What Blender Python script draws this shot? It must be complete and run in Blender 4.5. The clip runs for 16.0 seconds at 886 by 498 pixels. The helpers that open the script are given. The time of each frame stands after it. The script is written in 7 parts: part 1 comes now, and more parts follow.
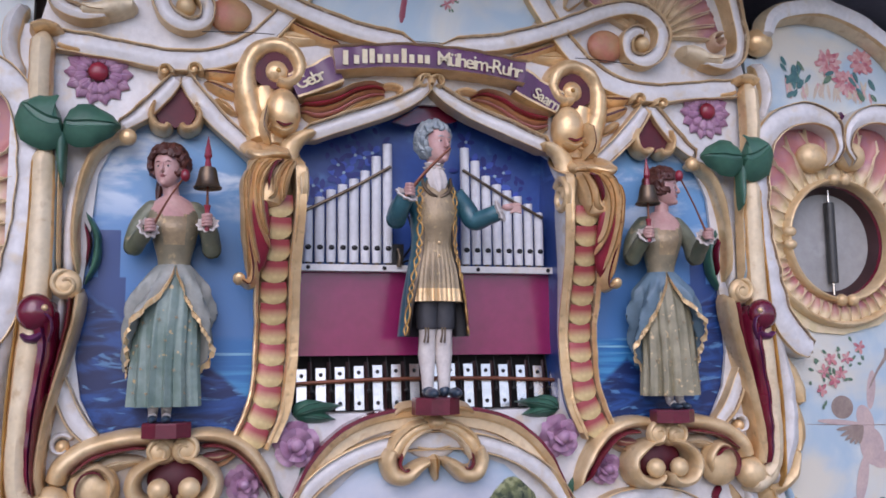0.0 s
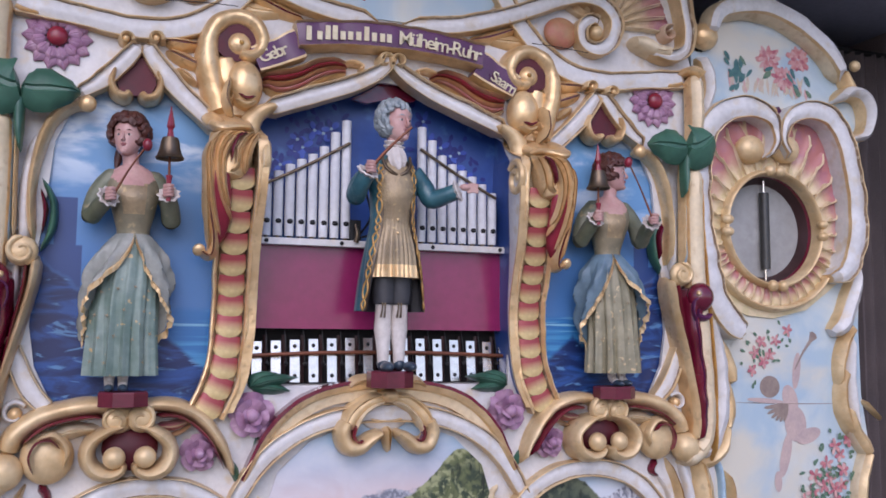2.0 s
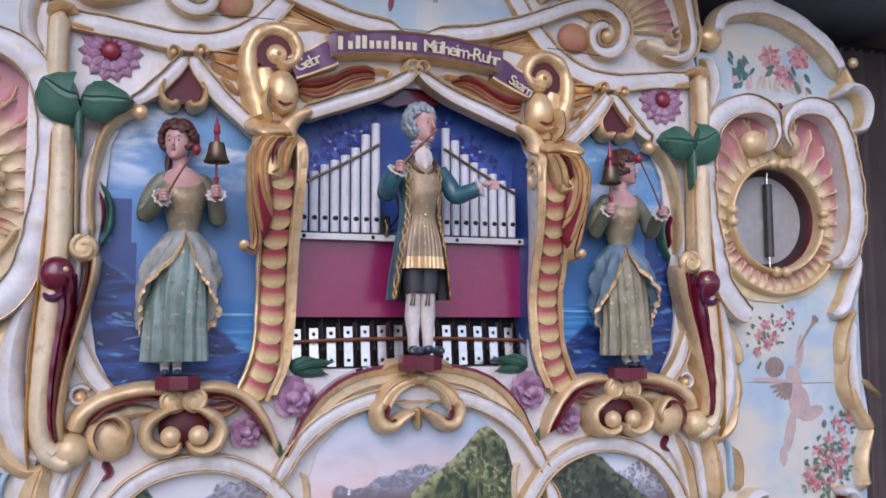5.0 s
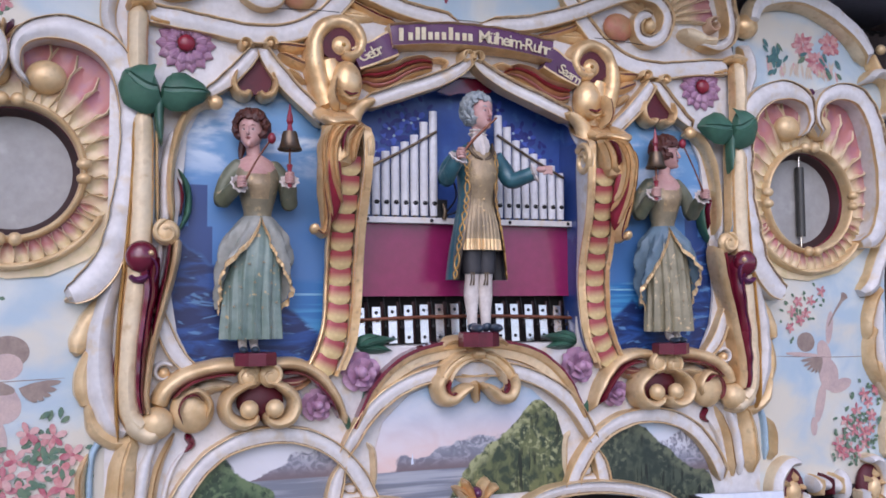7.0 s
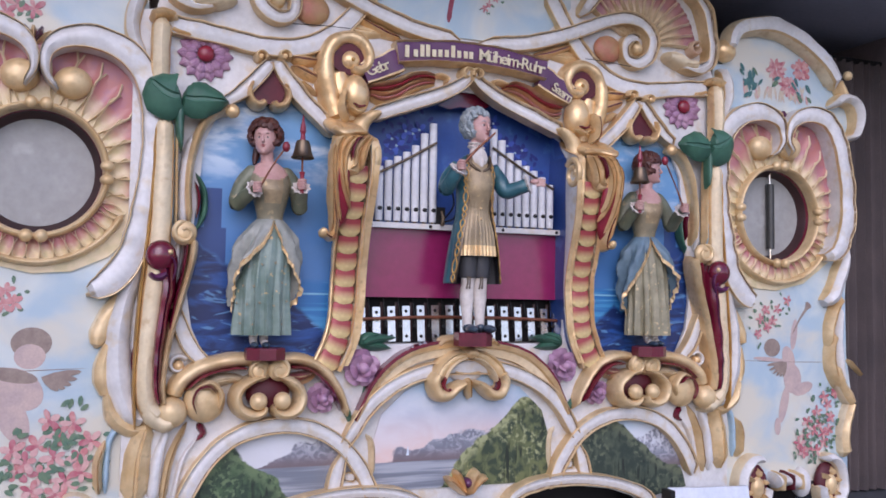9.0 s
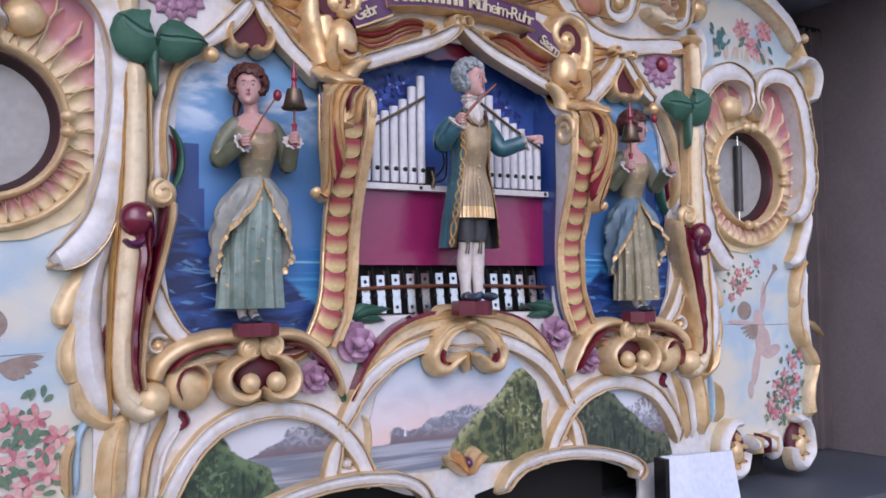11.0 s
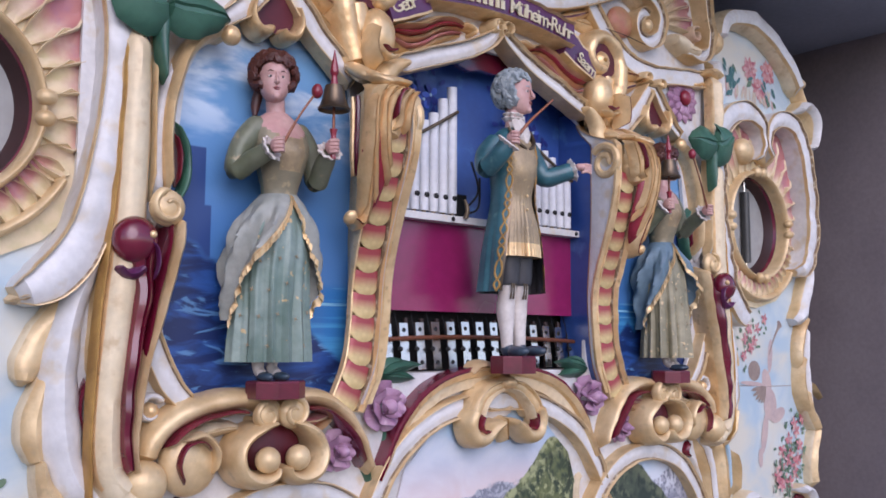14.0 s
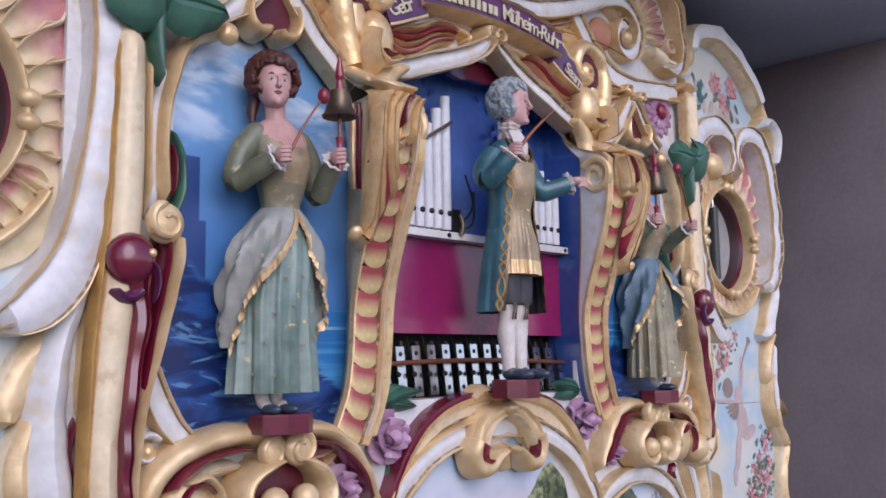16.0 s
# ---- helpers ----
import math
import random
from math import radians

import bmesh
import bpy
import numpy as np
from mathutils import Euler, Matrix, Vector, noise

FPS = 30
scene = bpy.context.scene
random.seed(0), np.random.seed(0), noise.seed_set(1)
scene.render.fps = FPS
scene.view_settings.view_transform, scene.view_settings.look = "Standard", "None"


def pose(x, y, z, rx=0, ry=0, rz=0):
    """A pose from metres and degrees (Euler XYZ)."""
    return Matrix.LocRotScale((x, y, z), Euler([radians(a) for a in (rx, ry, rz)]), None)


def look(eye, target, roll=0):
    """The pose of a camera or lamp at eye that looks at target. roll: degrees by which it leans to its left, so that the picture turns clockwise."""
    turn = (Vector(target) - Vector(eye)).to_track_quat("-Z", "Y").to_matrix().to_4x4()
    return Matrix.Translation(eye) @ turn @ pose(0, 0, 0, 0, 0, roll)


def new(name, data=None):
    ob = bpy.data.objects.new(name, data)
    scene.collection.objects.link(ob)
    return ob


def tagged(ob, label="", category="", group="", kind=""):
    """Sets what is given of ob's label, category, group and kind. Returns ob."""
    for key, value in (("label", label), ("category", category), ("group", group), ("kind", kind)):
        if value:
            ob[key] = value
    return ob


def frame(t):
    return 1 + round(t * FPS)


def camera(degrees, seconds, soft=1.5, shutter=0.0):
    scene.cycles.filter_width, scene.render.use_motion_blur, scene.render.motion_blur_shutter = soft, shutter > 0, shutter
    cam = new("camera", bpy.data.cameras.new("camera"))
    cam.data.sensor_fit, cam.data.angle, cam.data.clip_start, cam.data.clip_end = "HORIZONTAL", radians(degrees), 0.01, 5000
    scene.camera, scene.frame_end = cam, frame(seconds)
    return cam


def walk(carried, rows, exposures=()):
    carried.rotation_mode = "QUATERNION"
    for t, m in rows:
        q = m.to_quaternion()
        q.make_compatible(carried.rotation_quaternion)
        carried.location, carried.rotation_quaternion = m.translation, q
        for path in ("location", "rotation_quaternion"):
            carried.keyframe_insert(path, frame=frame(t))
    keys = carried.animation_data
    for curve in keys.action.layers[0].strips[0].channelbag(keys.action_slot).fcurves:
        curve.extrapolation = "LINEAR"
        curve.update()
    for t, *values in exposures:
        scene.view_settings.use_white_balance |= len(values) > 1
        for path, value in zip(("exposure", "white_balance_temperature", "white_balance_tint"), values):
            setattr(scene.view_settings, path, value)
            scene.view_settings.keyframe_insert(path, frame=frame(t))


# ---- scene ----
cam = camera(51.3, 16.0, soft=1.7)
PATH = [
    (0, (-0.618, -2.441, 1.113), (-0.109, -0.523, 1.363), -0.7),
    (0.5, (-0.622, -2.45, 1.107), (-0.076, -0.543, 1.359), -0.3),
    (1, (-0.617, -2.48, 1.117), (-0.062, -0.571, 1.336), -0.3),
    (1.5, (-0.678, -2.462, 1.099), (-0.07, -0.57, 1.326), -0.1),
    (2, (-0.724, -2.465, 1.11), (-0.053, -0.591, 1.309), 0.4),
    (2.5, (-0.739, -2.477, 1.092), (-0.021, -0.622, 1.297), -0.2),
    (3, (-0.776, -2.474, 1.077), (-0.064, -0.617, 1.29), -0.5),
    (3.5, (-0.808, -2.487, 1.083), (-0.101, -0.628, 1.29), -0.3),
    (4, (-0.816, -2.535, 1.095), (-0.184, -0.647, 1.286), -0.1),
    (6.5, (-0.967, -2.718, 1.077), (-0.286, -0.844, 1.24), -0.6),
    (7, (-1.061, -2.709, 1.099), (-0.397, -0.827, 1.23), -0.5),
    (7.5, (-1.116, -2.703, 1.09), (-0.398, -0.842, 1.227), -0.6),
    (8, (-1.127, -2.724, 1.111), (-0.422, -0.858, 1.25), -0.2),
    (8.5, (-1.176, -2.783, 1.066), (-0.441, -0.93, 1.234), 0.2),
    (9, (-1.235, -2.844, 1.12), (-0.494, -0.99, 1.24), 0.8),
    (9.5, (-1.321, -2.814, 1.115), (-0.478, -1.005, 1.246), 0.9),
    (10, (-1.409, -2.707, 1.066), (-0.502, -0.928, 1.178), -0.5),
    (12.5, (-1.671, -2.063, 1.046), (-0.457, -0.478, 1.164), -0.0),
    (13, (-1.706, -1.967, 1.013), (-0.448, -0.418, 1.138), -0.6),
    (13.5, (-1.703, -1.817, 1.041), (-0.42, -0.29, 1.195), -0.2),
    (14, (-1.694, -1.725, 1.056), (-0.393, -0.221, 1.263), 0.2),
    (14.5, (-1.704, -1.634, 1.075), (-0.354, -0.174, 1.286), 0.6),
    (15, (-1.727, -1.56, 1.069), (-0.315, -0.16, 1.284), -0.8),
    (15.5, (-1.754, -1.504, 1.074), (-0.317, -0.136, 1.327), -1.3),
    (16, (-1.764, -1.467, 1.067), (-0.316, -0.109, 1.316), -1.0),
]
walk(cam, [(t, look(eye, target, roll)) for t, eye, target, roll in PATH], [(0.0, 0.31, 6120, 26), (9.5, 0.38, 6120, 26), (12.5, 0.36, 6120, 26), (13.0, 0.48, 6120, 26), (14.0, 0.45, 6120, 26), (16.0, 0.40, 6120, 26)])

# ---- world and light: a shaded stage that is open to the sky in front ----
world = bpy.data.worlds.new("sky")
scene.world = world
world.use_nodes = True
wn = world.node_tree
sky = wn.nodes.new("ShaderNodeTexSky")
sky.sky_type, sky.sun_disc = "NISHITA", False
sky.sun_elevation, sky.sun_rotation = radians(48), radians(200)
wn.links.new(sky.outputs["Color"], wn.nodes["Background"].inputs["Color"])
wn.nodes["Background"].inputs["Strength"].default_value = 0.15
sun = new("sun", bpy.data.lights.new("sun", "SUN"))
sun.data.energy, sun.data.angle, sun.data.color = 1.1, radians(45), (1.0, 0.95, 0.90)
sun.matrix_world = look((-2.2, -6.0, 4.2), (0, 0, 1.2))


# ---- materials ----
def material(name, colour, second=None, rough=0.5, metal=0.0, scale=12.0, fine=90.0, bump=0.15, coat=0.0, wear=None, wear_at=0.62, soft=0.15):
    """Paint or gilding with blotches, grain, fine relief and, where given, worn spots of another colour."""
    m = bpy.data.materials.new(name)
    m.use_nodes = True
    nt = m.node_tree
    b = nt.nodes["Principled BSDF"]
    tc = nt.nodes.new("ShaderNodeTexCoord")
    big, small = nt.nodes.new("ShaderNodeTexNoise"), nt.nodes.new("ShaderNodeTexNoise")
    big.inputs["Scale"].default_value, big.inputs["Detail"].default_value = scale, 4
    small.inputs["Scale"].default_value, small.inputs["Detail"].default_value = fine, 3
    for n in (big, small):
        nt.links.new(tc.outputs["Object"], n.inputs["Vector"])
    second = second or tuple(c * 0.78 for c in colour)
    ramp = nt.nodes.new("ShaderNodeValToRGB")
    ramp.color_ramp.elements[0].position, ramp.color_ramp.elements[1].position = 0.35, 0.66
    ramp.color_ramp.elements[0].color, ramp.color_ramp.elements[1].color = (*second, 1), (*colour, 1)
    nt.links.new(big.outputs["Fac"], ramp.inputs["Fac"])
    grain = nt.nodes.new("ShaderNodeMix")
    grain.data_type, grain.blend_type = "RGBA", "MULTIPLY"
    grain.inputs["Factor"].default_value = 0.28
    nt.links.new(ramp.outputs["Color"], grain.inputs[6])
    nt.links.new(small.outputs["Fac"], grain.inputs[7])
    last = grain.outputs[2]
    if wear:
        spot = nt.nodes.new("ShaderNodeTexNoise")
        spot.inputs["Scale"].default_value, spot.inputs["Detail"].default_value = scale * 2.6, 8
        nt.links.new(tc.outputs["Object"], spot.inputs["Vector"])
        edge = nt.nodes.new("ShaderNodeMapRange")
        edge.inputs["From Min"].default_value, edge.inputs["From Max"].default_value = wear_at, wear_at + soft
        nt.links.new(spot.outputs["Fac"], edge.inputs["Value"])
        mix = nt.nodes.new("ShaderNodeMix")
        mix.data_type = "RGBA"
        nt.links.new(edge.outputs["Result"], mix.inputs["Factor"])
        nt.links.new(last, mix.inputs[6])
        mix.inputs[7].default_value = (*wear, 1)
        last = mix.outputs[2]
        # where the leaf is rubbed off the ground coat shows, which is no metal
        bare = nt.nodes.new("ShaderNodeMapRange")
        bare.inputs["To Min"].default_value, bare.inputs["To Max"].default_value = metal, metal * 0.25
        nt.links.new(edge.outputs["Result"], bare.inputs["Value"])
        nt.links.new(bare.outputs["Result"], b.inputs["Metallic"])
    nt.links.new(last, b.inputs["Base Color"])
    rr = nt.nodes.new("ShaderNodeMapRange")
    rr.inputs["To Min"].default_value, rr.inputs["To Max"].default_value = max(0.05, rough - 0.1), min(1, rough + 0.12)
    nt.links.new(big.outputs["Fac"], rr.inputs["Value"])
    nt.links.new(rr.outputs["Result"], b.inputs["Roughness"])
    b.inputs["Metallic"].default_value = metal
    b.inputs["Coat Weight"].default_value = coat
    b.inputs["Coat Roughness"].default_value = 0.15
    bp = nt.nodes.new("ShaderNodeBump")
    bp.inputs["Strength"].default_value, bp.inputs["Distance"].default_value = bump, 0.004
    nt.links.new(small.outputs["Fac"], bp.inputs["Height"])
    nt.links.new(bp.outputs["Normal"], b.inputs["Normal"])
    return m


GOLD = material("old_gold_leaf", (0.96, 0.70, 0.38), (0.79, 0.52, 0.25), 0.32, 0.45, 16, 45, 0.6, wear=(0.46, 0.29, 0.14), wear_at=0.59)
DEEP_GOLD = material("deep_gold_paint", (0.62, 0.36, 0.10), (0.44, 0.24, 0.07), 0.42, 0.4, 16, 80, 0.25)
PALE_GOLD = material("pale_gold_paint", (0.88, 0.67, 0.38), (0.70, 0.48, 0.235), 0.36, 0.22, 12, 45, 0.5, wear=(0.52, 0.38, 0.21), wear_at=0.57)
CREAM = material("cream_gold_wash", (0.86, 0.73, 0.50), (0.77, 0.61, 0.38), 0.42, 0.10, 10, 60, 0.25, wear=(0.55, 0.41, 0.24), wear_at=0.57)
WHITE = material("ivory_white_paint", (0.80, 0.79, 0.775), (0.69, 0.675, 0.65), 0.42, 0.0, 7, 60, 0.2, coat=0.2, wear=(0.60, 0.52, 0.40), wear_at=0.56)
BROWN_LINE = material("brown_edge_line", (0.36, 0.24, 0.13), (0.22, 0.14, 0.08), 0.5, 0.0, 25, 80, 0.2, wear=(0.60, 0.50, 0.36), wear_at=0.52)
LIP = material("dull_red_lip_paint", (0.42, 0.13, 0.13), None, 0.4, 0.0, 25, 90, 0.05)
MAROON = material("maroon_gloss_paint", (0.20, 0.012, 0.035), (0.13, 0.008, 0.025), 0.22, 0.0, 9, 60, 0.08, coat=0.6)
REVEAL = material("dark_brown_reveal", (0.055, 0.02, 0.02), (0.035, 0.013, 0.013), 0.45, 0.0, 9, 60, 0.1)
HOLLOW = material("deep_maroon_hollow_paint", (0.12, 0.008, 0.018), (0.075, 0.005, 0.012), 0.55, 0.0, 14, 60, 0.1)
SPRING = material("dark_grey_spring_steel", (0.085, 0.085, 0.08), None, 0.45, 0.5, 20, 80, 0.1)
PURPLE = material("purple_gloss_paint", (0.13, 0.025, 0.10), (0.09, 0.015, 0.065), 0.3, 0.0, 9, 60, 0.08, coat=0.4)
MAGENTA = material("magenta_gloss_panel", (0.30, 0.02, 0.112), (0.27, 0.017, 0.10), 0.24, 0.0, 3, 40, 0.02, coat=0.5)
RED = material("red_paint", (0.33, 0.02, 0.045), (0.24, 0.015, 0.03), 0.35, 0.0, 20, 80, 0.1, coat=0.3)
PLINTH = material("dark_maroon_plinth_paint", (0.17, 0.014, 0.032), (0.12, 0.01, 0.022), 0.4, 0.0, 20, 80, 0.1, coat=0.2)
MAUVE = material("mauve_paint", (0.52, 0.31, 0.43), (0.38, 0.19, 0.31), 0.45, 0.0, 22, 90, 0.2, wear=(0.52, 0.36, 0.44), wear_at=0.58)
GREEN = material("leaf_green_paint", (0.055, 0.165, 0.105), (0.035, 0.115, 0.075), 0.45, 0.0, 14, 70, 0.2, coat=0.2)
PALE_BLUE = material("pale_blue_paint", (0.42, 0.60, 0.72), (0.36, 0.52, 0.66), 0.5, 0.0, 12, 70, 0.1)
CORAL = material("coral_paint", (0.52, 0.19, 0.12), (0.50, 0.30, 0.14), 0.45, 0.0, 15, 70, 0.15)
PINK = material("pink_flute_paint", (0.46, 0.12, 0.15), (0.55, 0.30, 0.24), 0.45, 0.0, 12, 80, 0.15)
PINK_CREAM = material("pink_cream_paint", (0.66, 0.38, 0.28), (0.74, 0.56, 0.38), 0.45, 0.05, 12, 80, 0.15)
FLESH = material("flesh_paint", (0.66, 0.41, 0.36), (0.58, 0.31, 0.28), 0.40, 0.0, 22, 90, 0.12, coat=0.2, wear=(0.50, 0.30, 0.26), wear_at=0.60)
HAIR = material("brown_hair_paint", (0.12, 0.035, 0.022), (0.07, 0.02, 0.014), 0.45, 0.0, 60, 160, 0.3)
WIG = material("grey_wig_paint", (0.42, 0.47, 0.48), (0.22, 0.27, 0.29), 0.5, 0.0, 60, 160, 0.3)
DRESS = material("grey_green_dress_paint", (0.235, 0.24, 0.165), (0.14, 0.16, 0.095), 0.42, 0.1, 14, 70, 0.3, wear=(0.40, 0.32, 0.18), wear_at=0.60, soft=0.12)
SKIRT = material("grey_green_skirt_paint", (0.27, 0.35, 0.30), (0.17, 0.25, 0.205), 0.40, 0.05, 18, 70, 0.3, wear=(0.55, 0.40, 0.20), wear_at=0.645, soft=0.04)
DRAPE = material("grey_drape_paint", (0.44, 0.44, 0.39), (0.30, 0.32, 0.28), 0.5, 0.05, 18, 70, 0.2)
BLUE_DRAPE = material("slate_blue_drape_paint", (0.17, 0.27, 0.34), (0.12, 0.19, 0.24), 0.5, 0.05, 18, 70, 0.2)
OLIVE_SKIRT = material("olive_skirt_paint", (0.36, 0.325, 0.21), (0.25, 0.23, 0.145), 0.42, 0.1, 20, 70, 0.3, wear=(0.60, 0.45, 0.25), wear_at=0.62, soft=0.05)
COAT = material("teal_coat_paint", (0.04, 0.15, 0.18), (0.025, 0.10, 0.125), 0.36, 0.0, 16, 80, 0.25, coat=0.3, wear=(0.10, 0.20, 0.20), wear_at=0.60)
BODICE = material("worn_gold_bodice_paint", (0.36, 0.30, 0.19), (0.24, 0.215, 0.14), 0.42, 0.15, 18, 70, 0.2, wear=(0.52, 0.40, 0.22), wear_at=0.60)
VEST = material("worn_gold_waistcoat_paint", (0.47, 0.35, 0.20), (0.33, 0.25, 0.15), 0.40, 0.22, 22, 120, 0.4, wear=(0.62, 0.45, 0.22), wear_at=0.60)
BREECHES = material("dark_grey_breeches_paint", (0.055, 0.055, 0.06), (0.035, 0.035, 0.04), 0.5, 0.0, 20, 80, 0.15)
STOCKING = material("white_stocking_paint", (0.77, 0.71, 0.65), (0.68, 0.61, 0.55), 0.45, 0.0, 20, 80, 0.1)
SHOE = material("blue_grey_shoe_paint", (0.05, 0.085, 0.12), (0.03, 0.05, 0.075), 0.35, 0.0, 20, 80, 0.1, coat=0.3)
BRONZE = material("dull_bronze", (0.24, 0.18, 0.12), (0.15, 0.11, 0.075), 0.38, 0.85, 20, 90, 0.15)
STEEL = material("polished_steel", (0.96, 0.90, 0.82), (0.90, 0.82, 0.72), 0.22, 1.0, 8, 60, 0.03)
PIPE = material("silver_white_pipe_paint", (0.80, 0.81, 0.83), (0.72, 0.74, 0.77), 0.55, 0.0, 9, 60, 0.05)
BLACK = material("black_metal", (0.012, 0.012, 0.013), None, 0.45, 0.2, 20, 80, 0.1)
# near-black, so that the shade of the organ's inside lies in the colour
DARK = material("shade_black_interior", (0.010, 0.009, 0.009), None, 0.8, 0.0, 6, 60, 0.1)
COPPER = material("copper_brown_rod", (0.26, 0.09, 0.045), None, 0.4, 0.4, 20, 80, 0.1)
WOOD = material("brown_wood_block", (0.22, 0.11, 0.06), (0.14, 0.07, 0.04), 0.55, 0.0, 14, 90, 0.2)
BLUE = material("deep_blue_panel_paint", (0.045, 0.125, 0.42), (0.032, 0.085, 0.33), 0.4, 0.0, 5, 50, 0.06, coat=0.15, wear=(0.09, 0.23, 0.52), wear_at=0.60)
COBALT = material("cobalt_flower_paint", (0.05, 0.10, 0.55), (0.08, 0.16, 0.60), 0.45, 0.0, 30, 80, 0.05)
NAVY = material("navy_flower_paint", (0.02, 0.03, 0.22), (0.03, 0.05, 0.30), 0.45, 0.0, 30, 80, 0.05)
SKIN_DRUM = material("grey_drum_skin", (0.40, 0.40, 0.385), (0.34, 0.34, 0.32), 0.5, 0.0, 5, 40, 0.05, wear=(0.415, 0.415, 0.40), wear_at=0.60)
PAPER = material("white_music_book_paper", (0.80, 0.84, 0.90), (0.72, 0.79, 0.88), 0.5, 0.0, 4, 50, 0.03)
CURTAIN = material("grey_brown_curtain_cloth", (0.125, 0.10, 0.10), (0.09, 0.074, 0.076), 0.9, 0.0, 5, 150, 0.3)
WALL = material("dark_grey_brown_wall", (0.30, 0.25, 0.25), (0.25, 0.205, 0.21), 0.75, 0.0, 2.2, 60, 0.08)
CEILING = material("dark_ceiling_paint", (0.46, 0.48, 0.55), (0.38, 0.40, 0.47), 0.75, 0.0, 2, 40, 0.1)
FLOOR = material("slate_grey_floor", (0.10, 0.115, 0.135), (0.075, 0.09, 0.11), 0.55, 0.0, 3, 60, 0.1)
GROUND = material("pale_bounce_ground", (0.27, 0.26, 0.24), (0.21, 0.20, 0.185), 0.85, 0.0, 1.5, 40, 0.2)
LETTER = material("cream_lettering", (0.82, 0.74, 0.52), (0.74, 0.62, 0.38), 0.45, 0.1, 40, 120, 0.05)
PETAL_PINK = material("painted_pink", (0.58, 0.20, 0.21), (0.66, 0.36, 0.34), 0.5, 0.0, 60, 150, 0.03)
PETAL_RED = material("painted_rose_red", (0.46, 0.10, 0.14), (0.56, 0.24, 0.26), 0.5, 0.0, 60, 150, 0.03)
PETAL_PALE = material("painted_pale_pink", (0.72, 0.46, 0.42), (0.66, 0.36, 0.35), 0.5, 0.0, 60, 150, 0.03)
PAINT_STRAW = material("painted_straw", (0.66, 0.58, 0.42), (0.62, 0.47, 0.38), 0.5, 0.0, 50, 150, 0.03)
PAINT_GREEN = material("painted_leaf_green", (0.09, 0.19, 0.13), (0.16, 0.24, 0.14), 0.5, 0.0, 50, 150, 0.03)
PAINT_TEAL = material("painted_leaf_teal", (0.05, 0.15, 0.16), (0.09, 0.22, 0.20), 0.5, 0.0, 50, 150, 0.03)
PAINT_FLESH = material("painted_pale_flesh", (0.62, 0.47, 0.42), (0.52, 0.40, 0.38), 0.5, 0.0, 24, 150, 0.03)
PAINT_BROWN = material("painted_grey_brown", (0.36, 0.28, 0.23), (0.27, 0.20, 0.17), 0.5, 0.0, 30, 150, 0.03)


def graph(name):
    """A material, its tree and small helpers to write sums of nodes with."""
    m = bpy.data.materials.new(name)
    m.use_nodes = True
    nt = m.node_tree

    def put(v, socket):
        if isinstance(v, (int, float)):
            socket.default_value = v
        elif isinstance(v, tuple):
            socket.default_value = (*v, 1)
        else:
            nt.links.new(v, socket)

    def calc(op, a, b=0.0):
        n = nt.nodes.new("ShaderNodeMath")
        n.operation = op
        put(a, n.inputs[0]), put(b, n.inputs[1])
        return n.outputs[0]

    def mix(f, a, b):
        n = nt.nodes.new("ShaderNodeMix")
        n.data_type = "RGBA"
        put(f, n.inputs["Factor"]), put(a, n.inputs[6]), put(b, n.inputs[7])
        return n.outputs[2]

    def step(v, lo, hi):
        n = nt.nodes.new("ShaderNodeMapRange")
        n.interpolation_type = "SMOOTHSTEP"
        put(v, n.inputs["Value"])
        n.inputs["From Min"].default_value, n.inputs["From Max"].default_value = lo, hi
        return n.outputs["Result"]

    def noise_of(vec, scale, detail=4.0, dist=0.0):
        n = nt.nodes.new("ShaderNodeTexNoise")
        n.inputs["Scale"].default_value, n.inputs["Detail"].default_value, n.inputs["Distortion"].default_value = scale, detail, dist
        nt.links.new(vec, n.inputs["Vector"])
        return n.outputs["Fac"]

    def stretch(vec, sx, sy, sz):
        n = nt.nodes.new("ShaderNodeMapping")
        n.inputs["Scale"].default_value = (sx, sy, sz)
        nt.links.new(vec, n.inputs["Vector"])
        return n.outputs["Vector"]

    geo = nt.nodes.new("ShaderNodeNewGeometry")
    sep = nt.nodes.new("ShaderNodeSeparateXYZ")
    nt.links.new(geo.outputs["Position"], sep.inputs[0])

    def finish(colour, rough=0.45, coat=0.15, bump=0.1):
        b = nt.nodes["Principled BSDF"]
        nt.links.new(colour, b.inputs["Base Color"])
        b.inputs["Roughness"].default_value, b.inputs["Coat Weight"].default_value = rough, coat
        bp = nt.nodes.new("ShaderNodeBump")
        bp.inputs["Strength"].default_value, bp.inputs["Distance"].default_value = bump, 0.003
        nt.links.new(noise_of(geo.outputs["Position"], 120), bp.inputs["Height"])
        nt.links.new(bp.outputs["Normal"], b.inputs["Normal"])
        return m

    return geo.outputs["Position"], sep.outputs["X"], sep.outputs["Z"], calc, mix, step, noise_of, stretch, finish


